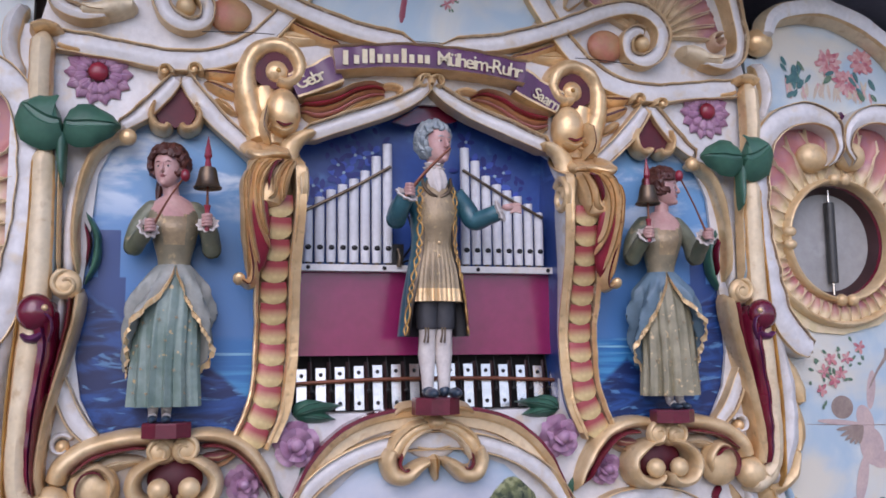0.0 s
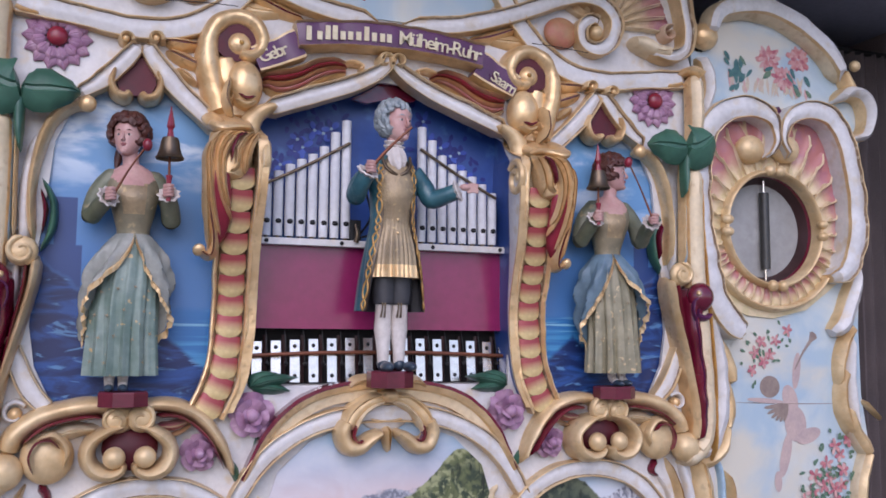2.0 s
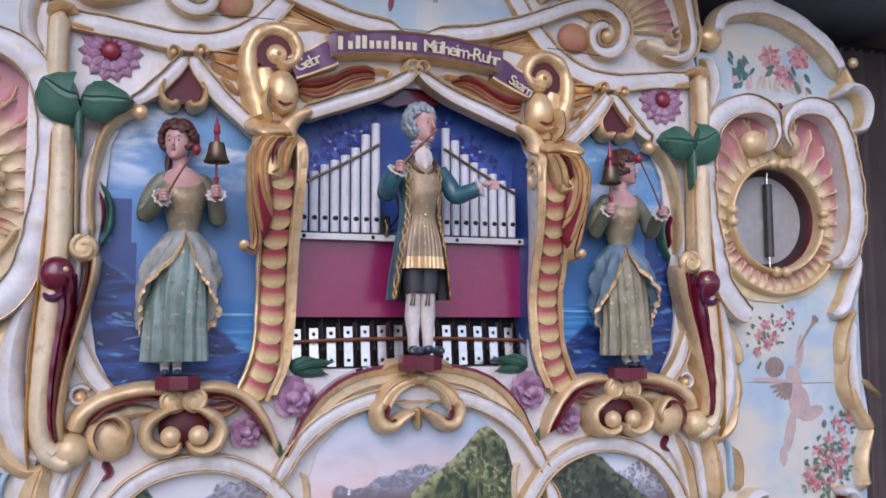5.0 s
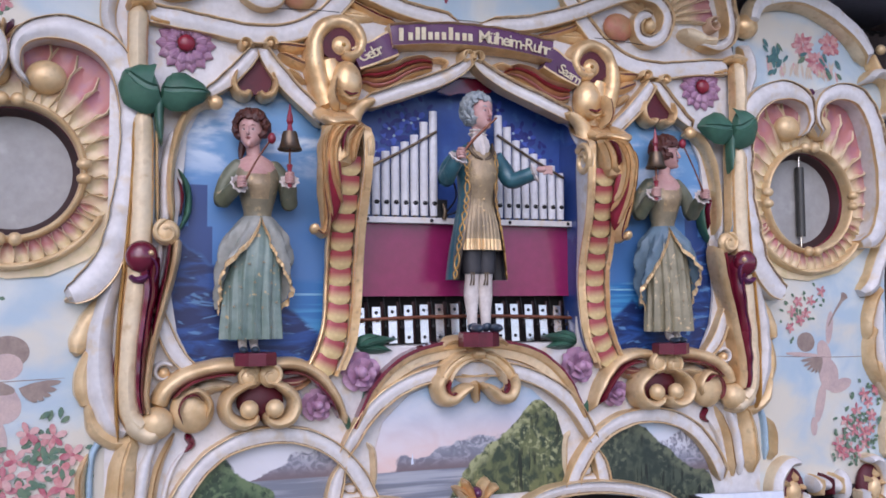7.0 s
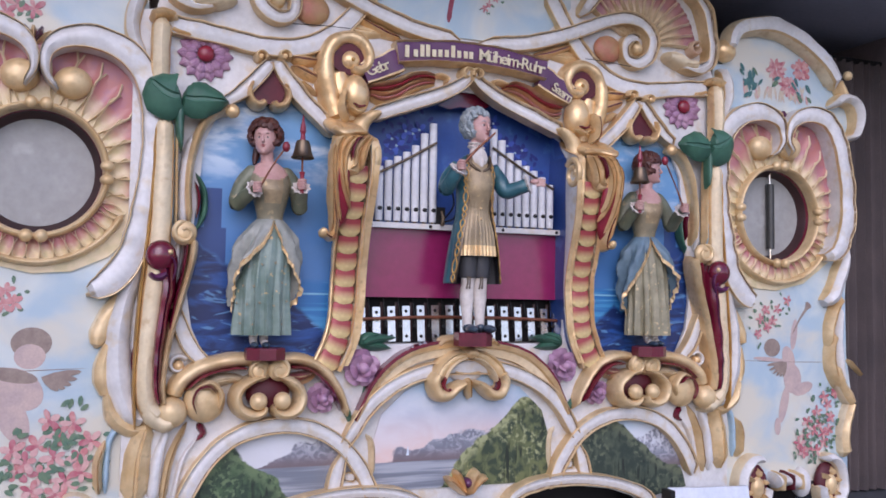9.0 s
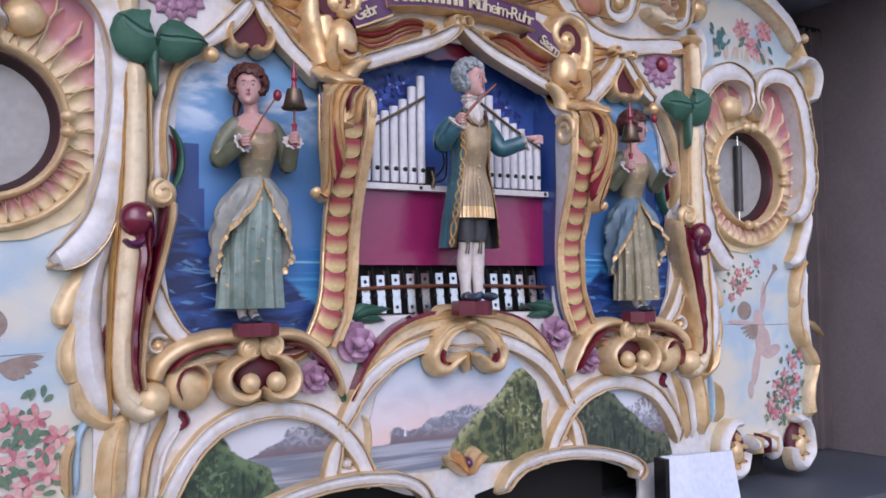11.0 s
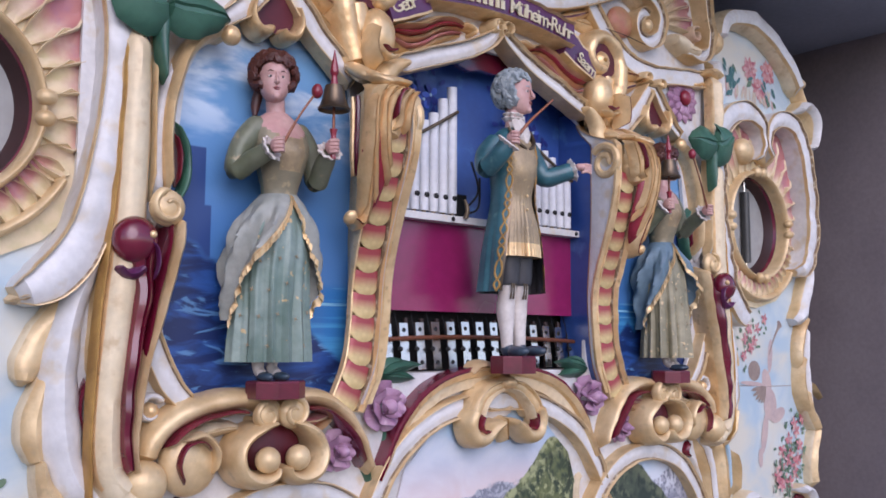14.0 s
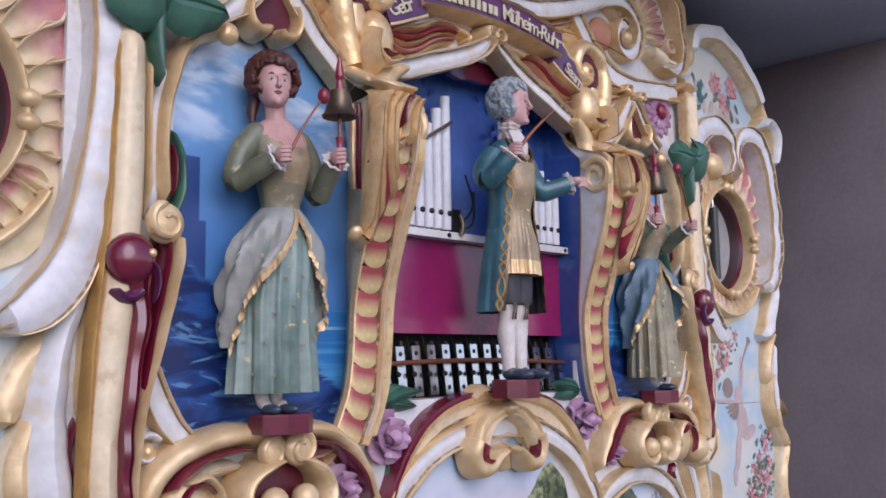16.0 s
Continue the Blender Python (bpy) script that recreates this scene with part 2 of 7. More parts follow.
def sea_painting():
    """Pale clouded sky over a blue sea with darker waves in the foreground."""
    P, X, Z, calc, mix, step, noise_of, stretch, finish = graph("sea_painting")
    wide = stretch(P, 1.0, 1.0, 2.6)
    cloud = step(noise_of(wide, 5.5, 6, 0.4), 0.46, 0.66)
    sky_c = mix(step(Z, 1.25, 1.75), (0.06, 0.19, 0.44), (0.16, 0.36, 0.60))
    sky_c = mix(calc("MULTIPLY", cloud, step(Z, 1.42, 1.64)), sky_c, (0.66, 0.76, 0.84))
    band = step(noise_of(stretch(P, 0.6, 1, 14), 4, 4, 0.2), 0.45, 0.7)
    water = mix(band, (0.022, 0.16, 0.42), (0.06, 0.30, 0.56))
    horizon = calc("ADD", Z, calc("MULTIPLY", noise_of(stretch(P, 1, 1, 0), 3), 0.05))
    c = mix(step(horizon, 1.20, 1.225), water, sky_c)
    foam = step(noise_of(stretch(P, 0.8, 1, 30), 3, 3), 0.6, 0.66)
    c = mix(calc("MULTIPLY", foam, calc("SUBTRACT", step(horizon, 1.14, 1.18), step(horizon, 1.20, 1.23))), c, (0.24, 0.52, 0.68))
    # the near swell rises towards the outer edge of each niche
    away = calc("ABSOLUTE", X)
    swell = calc("ADD", calc("MULTIPLY", calc("SUBTRACT", away, 0.53), 0.80), calc("MULTIPLY", noise_of(P, 7, 3), 0.16))
    hump = calc("SUBTRACT", 1.115, calc("MULTIPLY", calc("ABSOLUTE", calc("SUBTRACT", away, 0.60)), 0.85))
    near = step(calc("SUBTRACT", calc("MAXIMUM", calc("ADD", swell, 0.955), calc("ADD", hump, calc("MULTIPLY", noise_of(P, 9, 3), 0.03))), Z), -0.010, 0.012)
    wave = step(noise_of(stretch(P, 1.2, 1, 5), 6, 5, 1.2), 0.40, 0.68)
    dark_sea = mix(wave, (0.005, 0.020, 0.10), (0.018, 0.080, 0.29))
    crest = step(noise_of(stretch(P, 1.0, 1, 4.5), 7, 4, 1.8), 0.58, 0.66)
    dark_sea = mix(calc("MULTIPLY", crest, 0.7), dark_sea, (0.12, 0.30, 0.55))
    c = mix(near, c, dark_sea)
    # a dim castle with towers by the outer edge
    keep = calc("MULTIPLY", step(away, 0.80, 0.803), calc("SUBTRACT", 1.0, step(Z, 1.345, 1.350)))
    tower = calc("MULTIPLY", calc("MULTIPLY", step(away, 0.815, 0.818), calc("SUBTRACT", 1.0, step(away, 0.868, 0.871))), calc("SUBTRACT", 1.0, step(Z, 1.468, 1.472)))
    c = mix(calc("MULTIPLY", calc("MAXIMUM", keep, tower), calc("SUBTRACT", 1.0, near)), c, (0.018, 0.055, 0.20))
    return finish(c)


def landscape_painting(name, lake, hill, far, near, sky_warm, snow):
    """A lake under a clouded sky, a far range and one wooded hill; hill and far: crest x, crest z, rise before it, fall behind it."""
    P, X, Z, calc, mix, step, noise_of, stretch, finish = graph(name)

    def crest_of(c, rough, fine):
        left = calc("ADD", calc("MULTIPLY", calc("SUBTRACT", X, c[0]), c[2]), c[1])
        right = calc("ADD", calc("MULTIPLY", calc("SUBTRACT", c[0], X), c[3]), c[1])
        bumps = calc("ADD", calc("MULTIPLY", calc("SUBTRACT", noise_of(P, fine, 6), 0.5), rough), calc("MULTIPLY", calc("SUBTRACT", noise_of(P, 5.5, 2), 0.5), 0.12))
        return calc("ADD", calc("MINIMUM", left, right), bumps)

    cloud = step(noise_of(stretch(P, 1, 1, 1.5), 6, 5, 0.5), 0.38, 0.66)
    c = mix(step(Z, lake + 0.02, lake + 0.26), sky_warm, (0.34, 0.51, 0.66))
    c = mix(calc("MULTIPLY", cloud, 0.55), c, (0.70, 0.70, 0.73))
    range_z = crest_of(far, 0.10, 11)
    rock = mix(step(noise_of(stretch(P, 1.0, 1, 1.5), 24, 7, 1.5), 0.42, 0.62), (0.19, 0.20, 0.24), (0.36, 0.36, 0.41))
    high = calc("MULTIPLY", step(calc("SUBTRACT", Z, lake), 0.035, 0.10), step(noise_of(stretch(P, 1.6, 1, 1), 26, 6, 2.0), 0.46, 0.58))
    rock = mix(calc("MULTIPLY", high, snow), rock, (0.66, 0.68, 0.72))
    rock = mix(calc("SUBTRACT", 1.0, step(calc("SUBTRACT", Z, lake), 0.0, 0.05)), rock, (0.17, 0.13, 0.14))
    c = mix(step(calc("SUBTRACT", range_z, Z), -0.003, 0.005), c, rock)
    water = mix(step(noise_of(stretch(P, 0.35, 1, 9), 8, 5, 0.3), 0.40, 0.66), (0.17, 0.19, 0.23), (0.36, 0.38, 0.42))
    c = mix(step(calc("SUBTRACT", lake, Z), -0.001, 0.003), c, water)
    hill_z = crest_of(hill, 0.07, 16)
    deep, leaf, lit = near
    wood = mix(step(noise_of(stretch(P, 1.3, 1, 1), 22, 7, 0.9), 0.40, 0.62), deep, leaf)
    wood = mix(calc("MULTIPLY", step(noise_of(P, 60, 5), 0.50, 0.62), step(noise_of(P, 8, 2), 0.42, 0.60)), wood, lit)
    under = calc("SUBTRACT", hill_z, Z)
    wood = mix(calc("MULTIPLY", calc("SUBTRACT", 1.0, step(under, 0.015, 0.06)), step(noise_of(P, 40, 4), 0.38, 0.55)), wood, lit)
    firs = calc("MULTIPLY", step(noise_of(stretch(P, 5.0, 1, 0.8), 16, 4, 0.3), 0.52, 0.60), step(noise_of(P, 7, 2), 0.44, 0.54))
    wood = mix(calc("MULTIPLY", firs, step(under, 0.02, 0.05)), wood, tuple(v * 0.45 for v in deep))
    return finish(mix(step(under, -0.003, 0.006), c, wood))


def wing_painting():
    """A soft pale sky with blue and warm clouds."""
    P, X, Z, calc, mix, step, noise_of, stretch, finish = graph("pale_cloud_painting")
    c = mix(step(noise_of(P, 4.5, 5, 0.6), 0.38, 0.64), (0.38, 0.50, 0.575), (0.57, 0.62, 0.60))
    c = mix(step(noise_of(stretch(P, 1, 3, 1.4), 3.2, 4, 0.3), 0.46, 0.68), c, (0.62, 0.59, 0.49))
    return finish(c)


def shell_paint():
    """Cream scale that turns pink towards its upper root, by the piece's own height."""
    m = material("cream_and_pink_scale_paint", (0.80, 0.63, 0.30), (0.68, 0.50, 0.22), 0.38, 0.12, 30, 90, 0.15)
    nt = m.node_tree
    b = nt.nodes["Principled BSDF"]
    base = b.inputs["Base Color"].links[0].from_socket
    tc = nt.nodes.new("ShaderNodeTexCoord")
    sep = nt.nodes.new("ShaderNodeSeparateXYZ")
    nt.links.new(tc.outputs["Object"], sep.inputs[0])
    mr = nt.nodes.new("ShaderNodeMapRange")
    mr.inputs["From Min"].default_value, mr.inputs["From Max"].default_value = -0.012, 0.015
    nt.links.new(sep.outputs["Z"], mr.inputs["Value"])
    mix = nt.nodes.new("ShaderNodeMix")
    mix.data_type = "RGBA"
    nt.links.new(mr.outputs["Result"], mix.inputs["Factor"])
    nt.links.new(base, mix.inputs[6])
    mix.inputs[7].default_value = (0.34, 0.055, 0.06, 1)
    nt.links.new(mix.outputs[2], b.inputs["Base Color"])
    return m


SEA = sea_painting()
CLOUDS = wing_painting()
SCALE = shell_paint()


def fan_paint():
    """Cream by the root of the upper shells that turns to dull rose towards their rim."""
    P, X, Z, calc, mix, step, noise_of, stretch, finish = graph("cream_and_rose_shell_paint")
    dx, dz = calc("SUBTRACT", calc("ABSOLUTE", X), 0.698), calc("SUBTRACT", Z, 2.09)
    r = calc("POWER", calc("ADD", calc("MULTIPLY", dx, dx), calc("MULTIPLY", dz, dz)), 0.5)
    r = calc("ADD", r, calc("MULTIPLY", calc("SUBTRACT", noise_of(P, 20, 4), 0.5), 0.10))
    cream = mix(step(noise_of(P, 30, 4), 0.40, 0.65), (0.66, 0.52, 0.33), (0.54, 0.40, 0.24))
    rose = mix(step(noise_of(P, 24, 4), 0.40, 0.65), (0.42, 0.19, 0.17), (0.38, 0.17, 0.20))
    return finish(mix(step(r, 0.13, 0.21), cream, rose))


SHELL_PAINT = fan_paint()
LAKE_LEFT = landscape_painting("lake_painting_with_dark_hill", 0.607, (-0.785, 0.685, 1.1, 0.95), (-0.50, 0.672, 0.30, 0.20), ((0.022, 0.045, 0.028), (0.06, 0.11, 0.05), (0.13, 0.19, 0.09)), (0.62, 0.62, 0.64), 0.9)
LAKE_MID = landscape_painting("lake_painting_with_green_mountain", 0.606, (0.215, 0.800, 0.86, 0.10), (0.04, 0.706, 0.26, 0.12), ((0.035, 0.055, 0.03), (0.13, 0.15, 0.06), (0.34, 0.36, 0.18)), (0.72, 0.53, 0.48), 0.45)
LAKE_RIGHT = landscape_painting("alpine_painting_with_firs", 0.540, (0.555, 0.735, 0.7, 0.72), (0.80, 0.705, 0.55, 0.40), ((0.025, 0.04, 0.03), (0.065, 0.085, 0.055), (0.13, 0.15, 0.09)), (0.64, 0.66, 0.68), 0.8)


# ---- builders ----
def spline(points, n=8):
    """A smooth line through a few points of any dimension."""
    p = np.array(points, float)
    if len(p) < 3:
        return np.array([p[0] + (p[-1] - p[0]) * k / n for k in range(n + 1)])
    q = np.vstack([2 * p[0] - p[1], p, 2 * p[-1] - p[-2]])
    out = []
    for i in range(1, len(q) - 2):
        for k in range(n):
            t = k / n
            out.append(0.5 * (2 * q[i] + (q[i + 1] - q[i - 1]) * t + (2 * q[i - 1] - 5 * q[i] + 4 * q[i + 1] - q[i + 2]) * t * t + (3 * q[i] - q[i - 1] - 3 * q[i + 1] + q[i + 2]) * t ** 3))
    return np.array(out + [q[-2]])


class Shape:
    """Collects points and faces with their materials and makes one mesh of them."""

    def __init__(self):
        self.v, self.f, self.m, self.mats, self.layers = [], [], [], [], 0

    def slot(self, m):
        if m not in self.mats:
            self.mats.append(m)
        return self.mats.index(m)

    def face(self, ids, m):
        self.f.append(tuple(ids)), self.m.append(self.slot(m))

    def grid(self, rows, m, closed=False, caps=False):
        """Rows of equally many points; m: a material, or a function of (row, column)."""
        base, n = len(self.v), len(rows[0])
        for r in rows:
            self.v.extend(tuple(float(c) for c in p) for p in r)
        for i in range(len(rows) - 1):
            for j in range(n if closed else n - 1):
                k = (j + 1) % n
                self.face((base + i * n + j, base + i * n + k, base + (i + 1) * n + k, base + (i + 1) * n + j), m(i, j) if callable(m) else m)
        if caps:
            self.face([base + j for j in range(n)][::-1], m(0, 0) if callable(m) else m)
            self.face([base + (len(rows) - 1) * n + j for j in range(n)], m(len(rows) - 2, 0) if callable(m) else m)
        return self

    def tube(self, path, radii, m, n=10, fine=5):
        """A round limb along points in space."""
        pts = spline(path, fine)
        rad = np.interp(np.linspace(0, 1, len(pts)), np.linspace(0, 1, len(radii)), radii)
        rows = []
        for i, p in enumerate(pts):
            t = Vector(pts[min(i + 1, len(pts) - 1)] - pts[max(i - 1, 0)]).normalized()
            a = t.cross(Vector((0.13, 1, 0.07))).normalized()
            b = t.cross(a)
            rows.append([Vector(p) + (a * math.cos(w) + b * math.sin(w)) * rad[i] for w in np.linspace(0, 2 * math.pi, n, endpoint=False)])
        return self.grid(rows, m, True, True)

    def ball(self, c, r, m, n=14, rings=9):
        rx, ry, rz = (r, r, r) if isinstance(r, (int, float)) else r
        rows = []
        for i in range(rings + 1):
            a = -math.pi / 2 + math.pi * i / rings
            a = max(-1.5, min(1.5, a))
            rows.append([(c[0] + rx * math.cos(a) * math.cos(w), c[1] + ry * math.cos(a) * math.sin(w), c[2] + rz * math.sin(a)) for w in np.linspace(0, 2 * math.pi, n, endpoint=False)])
        return self.grid(rows, m, True, True)

    def box(self, x0, x1, y0, y1, z0, z1, m):
        b = len(self.v)
        self.v += [(x, y, z) for z in (z0, z1) for y in (y0, y1) for x in (x0, x1)]
        for q in ((0, 2, 3, 1), (4, 5, 7, 6), (0, 1, 5, 4), (2, 6, 7, 3), (0, 4, 6, 2), (1, 3, 7, 5)):
            self.face([b + k for k in q], m)
        return self

    def mesh(self, name, smooth=40):
        me = bpy.data.meshes.new(name)
        me.from_pydata(self.v, [], self.f)
        for m in self.mats:
            me.materials.append(m)
        me.polygons.foreach_set("material_index", self.m)
        bm = bmesh.new()
        bm.from_mesh(me)
        bmesh.ops.recalc_face_normals(bm, faces=bm.faces)
        bm.to_mesh(me)
        bm.free()
        if smooth:
            me.polygons.foreach_set("use_smooth", [True] * len(me.polygons))
            me.set_sharp_from_angle(angle=radians(smooth))
        me.update()
        return me


def thing(name, label, category, group="", kind="", at=(0, 0, 0)):
    ob = new(name)
    ob.location = at
    ob.empty_display_size = 0.05
    return tagged(ob, label, category, group, kind)


SWELL = []


def swell(z):
    """How far the head of a pilaster stands out like a console, at height z."""
    up = min(1.0, max(0.0, (z - 1.16) / 0.40))
    over = min(1.0, max(0.0, (z - 1.63) / 0.07))
    return 0.100 * up * up * (3 - 2 * up) * (1 - over)


def part(name, shape, parent=None, label="", smooth=40):
    if SWELL and isinstance(shape, Shape):
        shape.v = [(x, y - swell(z) * min(1.0, max(0.0, (0.056 - y) / 0.05)), z) for x, y, z in shape.v]
    ob = new(name, shape.mesh(name, smooth) if isinstance(shape, Shape) else shape)
    if parent:
        ob.parent = parent
        ob.matrix_parent_inverse = Matrix.Translation(-parent.location)
    return tagged(ob, label, "", "", "stuff" if name in ("painted_bouquet", "painted_foliage", "painted_rose") else "")


# cross-sections of the carving: across, height, material of the strip that follows
def rounded(m, n=10):
    return [(-math.cos(math.pi * k / n), math.sin(math.pi * k / n) ** 0.8, m) for k in range(n + 1)]


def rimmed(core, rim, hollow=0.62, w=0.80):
    # a thin brown line runs between each rim and the core
    return [(-1, 0, rim), (-1, 0.75, rim), (-0.96, 0.95, rim), (-0.88, 0.97, rim), (-w, 0.78, BROWN_LINE), (-w * 0.92, hollow, core), (-0.3, hollow + 0.10, core), (0, hollow + 0.14, core),
            (0.3, hollow + 0.10, core), (w * 0.92, hollow, BROWN_LINE), (w, 0.78, rim), (0.88, 0.97, rim), (0.96, 0.95, rim), (1, 0.75, rim), (1, 0, rim)]


def edged(core, rim):
    """A rounded band with one thin border on either side."""
    return [(-1, 0, rim), (-0.98, 0.5, rim), (-0.8, 0.66, core), (-0.5, 0.88, core), (0, 1, core), (0.5, 0.88, core), (0.8, 0.66, rim), (0.98, 0.5, rim), (1, 0, rim)]


def leafy(m, vein=None):
    v = vein or m
    return [(-1, 0, m), (-0.86, 0.34, m), (-0.5, 0.72, m), (-0.16, 0.95, m), (-0.08, 0.74, v), (0.08, 0.74, v), (0.16, 0.95, m), (0.5, 0.72, m), (0.86, 0.34, m), (1, 0, m)]


def sweep(path, width, prof, y0, height, side=1, fine=7, ends=0.35, shape=None, tip=None):
    """Carving along a line of the facade (x, z): the cross-section stands off the board at y0 towards the viewer."""
    pts = spline(path, fine)
    n = len(pts)
    wid = [width] if isinstance(width, (int, float)) else list(width)
    w = np.interp(np.linspace(0, 1, n), np.linspace(0, 1, len(wid)), wid) if len(wid) > 1 else np.full(n, wid[0])
    rows = []
    for i in range(n):
        t = pts[min(i + 1, n - 1)] - pts[max(i - 1, 0)]
        t = t / (np.linalg.norm(t) + 1e-9)
        k = min(1.0, ends + (1 - ends) * min(i, n - 1 - i) / 2.0) if ends < 1 else 1.0
        wob = 1 + 0.10 * noise.noise(Vector((pts[i][0] * 22, y0 * 9, pts[i][1] * 22)))
        k *= wob
        rows.append([(side * (pts[i][0] - t[1] * u * w[i] / 2 * k), y0 - h * height * k, pts[i][1] + t[0] * u * w[i] / 2 * k) for u, h, _ in prof])
    s = shape or Shape()
    s.grid(rows, lambda i, j: tip if tip and i > 0.45 * n and 1 <= j <= len(prof) - 3 and j != len(prof) // 2 - 1 else prof[j][2])
    b = len(s.v) - n * len(prof)
    s.face([b + j for j in range(len(prof))], prof[2][2])
    s.face([b + (n - 1) * len(prof) + j for j in range(len(prof))], prof[2][2])
    return s


def curl(c, r0, r1, a0, a1, n=14):
    """Points of a spiral round c, from radius r0 at a0 degrees to r1 at a1."""
    return [(c[0] + (r0 + (r1 - r0) * k / n) * math.cos(radians(a0 + (a1 - a0) * k / n)), c[1] + (r0 + (r1 - r0) * k / n) * math.sin(radians(a0 + (a1 - a0) * k / n))) for k in range(n + 1)]


def knob(c, r, y, depth, m, side=1, rz=None, shape=None):
    s = shape or Shape()
    return s.ball((side * c[0], y, c[1]), (r, depth, rz or r), m, 18, 12)


def board(outline, holes, y_front, thick, m):
    """A flat board of any outline with openings cut through it."""
    bm = bmesh.new()
    for loop in (outline, *holes):
        vs = [bm.verts.new((x, y_front, z)) for x, z in loop]
        for a, b in zip(vs, vs[1:] + vs[:1]):
            bm.edges.new((a, b))
    bmesh.ops.triangle_fill(bm, use_beauty=True, edges=bm.edges[:], normal=(0, -1, 0))
    made = bmesh.ops.extrude_face_region(bm, geom=bm.faces[:])
    bmesh.ops.translate(bm, verts=[v for v in made["geom"] if isinstance(v, bmesh.types.BMVert)], vec=(0, thick, 0))
    bmesh.ops.recalc_face_normals(bm, faces=bm.faces[:])
    me = bpy.data.meshes.new("board")
    bm.to_mesh(me)
    bm.free()
    me.materials.append(m)
    return me


def ring_points(c, r, n=36):
    return [(c[0] + r * math.cos(2 * math.pi * k / n), c[1] + r * math.sin(2 * math.pi * k / n)) for k in range(n)]


def both(points):
    """An outline from one half: the points on the right, and their mirror image on the left."""
    return [tuple(p) for p in points] + [(-x, z) for x, z in reversed(points)]


# ---- the stage round the organ ----
FLOOR_Z, GROUND_Z, CEILING_Z, WALL_X, BACK_Y, FRONT_Y = 0.30, -0.45, 2.40, 2.26, 0.85, -0.32
# out of view: pale plane added to bounce light up onto the organ front
part("ground", Shape().box(-60, 60, -60, 60, GROUND_Z - 0.2, GROUND_Z, GROUND), smooth=0)
tagged(bpy.data.objects["ground"], "pale unseen ground in front of the stage, added to bounce light", "ground", "", "structure")
tagged(part("floor", Shape().box(-WALL_X - 0.1, WALL_X + 0.1, FRONT_Y, BACK_Y + 0.1, GROUND_Z, FLOOR_Z, FLOOR), smooth=0), "slate grey stage floor", "floor", "", "structure")
tagged(part("wall_east", Shape().box(WALL_X, WALL_X + 0.1, FRONT_Y, BACK_Y, FLOOR_Z, CEILING_Z + 0.3, WALL), smooth=0), "plain dark grey-brown side wall", "wall", "", "structure")
tagged(part("wall_west", Shape().box(-WALL_X - 0.1, -WALL_X, FRONT_Y, BACK_Y, FLOOR_Z, CEILING_Z + 0.3, WALL), smooth=0), "plain dark grey-brown side wall", "wall", "", "structure")
tagged(part("wall_north", Shape().box(-WALL_X - 0.1, WALL_X + 0.1, BACK_Y, BACK_Y + 0.1, FLOOR_Z, CEILING_Z + 0.3, WALL), smooth=0), "dark wall behind the organ", "wall", "", "structure")
tagged(part("ceiling", Shape().box(-WALL_X, WALL_X, FRONT_Y - 0.14, BACK_Y, CEILING_Z, CEILING_Z + 0.1, CEILING), smooth=0), "dark painted stage ceiling", "ceiling", "", "structure")


def ribbed_lining(x, y0, y1, z0, z1, step, depth):
    """A thin wall lining pressed into narrow upright ribs."""
    n = int((y1 - y0) / step)
    line = [(x - depth * (0.5 + 0.5 * math.cos(math.pi * k)) * (0.7 + 0.3 * math.sin(k * 1.3)), y0 + (y1 - y0) * k / n) for k in range(n + 1)]
    sh = Shape().grid([[(a, b, z) for a, b in line] for z in (z0, z1)], WALL)
    return sh.grid([[(x + 0.002, b, z) for a, b in line] for z in (z0, z1)], WALL)


tagged(part("wall_lining", ribbed_lining(WALL_X - 0.003, FRONT_Y, BACK_Y - 0.01, FLOOR_Z + 0.002, CEILING_Z - 0.002, 0.017, 0.0006), bpy.data.objects["wall_east"], "finely ribbed grey-brown lining", 10), "finely ribbed grey-brown lining")


def curtain(x0, x1, y, z0, z1, folds):
    """A hanging cloth in uneven folds."""
    rows = []
    for k in range(9):
        f = k / 8
        rows.append([(x0 + (x1 - x0) * j / (folds * 8), y + 0.022 * math.sin(j * math.pi / 4 + 0.3 * math.sin(j * 0.31 + 2 * f)) * (0.55 + 0.45 * math.sin(j * 0.17) ** 2), z1 + (z0 - z1) * f) for j in range(folds * 8 + 1)])
    s = Shape().grid(rows, CURTAIN)
    back = [[(x, yy + 0.006, z) for x, yy, z in r] for r in rows]
    return s.grid(back, CURTAIN)


for s in (1, -1):
    t = thing("curtain", "grey-brown pleated curtain hanging behind the organ", "curtain", "curtains")
    part("cloth", curtain(s * 1.35, s * (WALL_X - 0.02), 0.37, FLOOR_Z + 0.01, 2.27, 17), t)
    part("curtain_rail", Shape().tube([(s * 1.35, 0.37, 2.275), (s * 1.8, 0.37, 2.275), (s * (WALL_X - 0.01), 0.37, 2.275)], [0.012], BLACK), t)

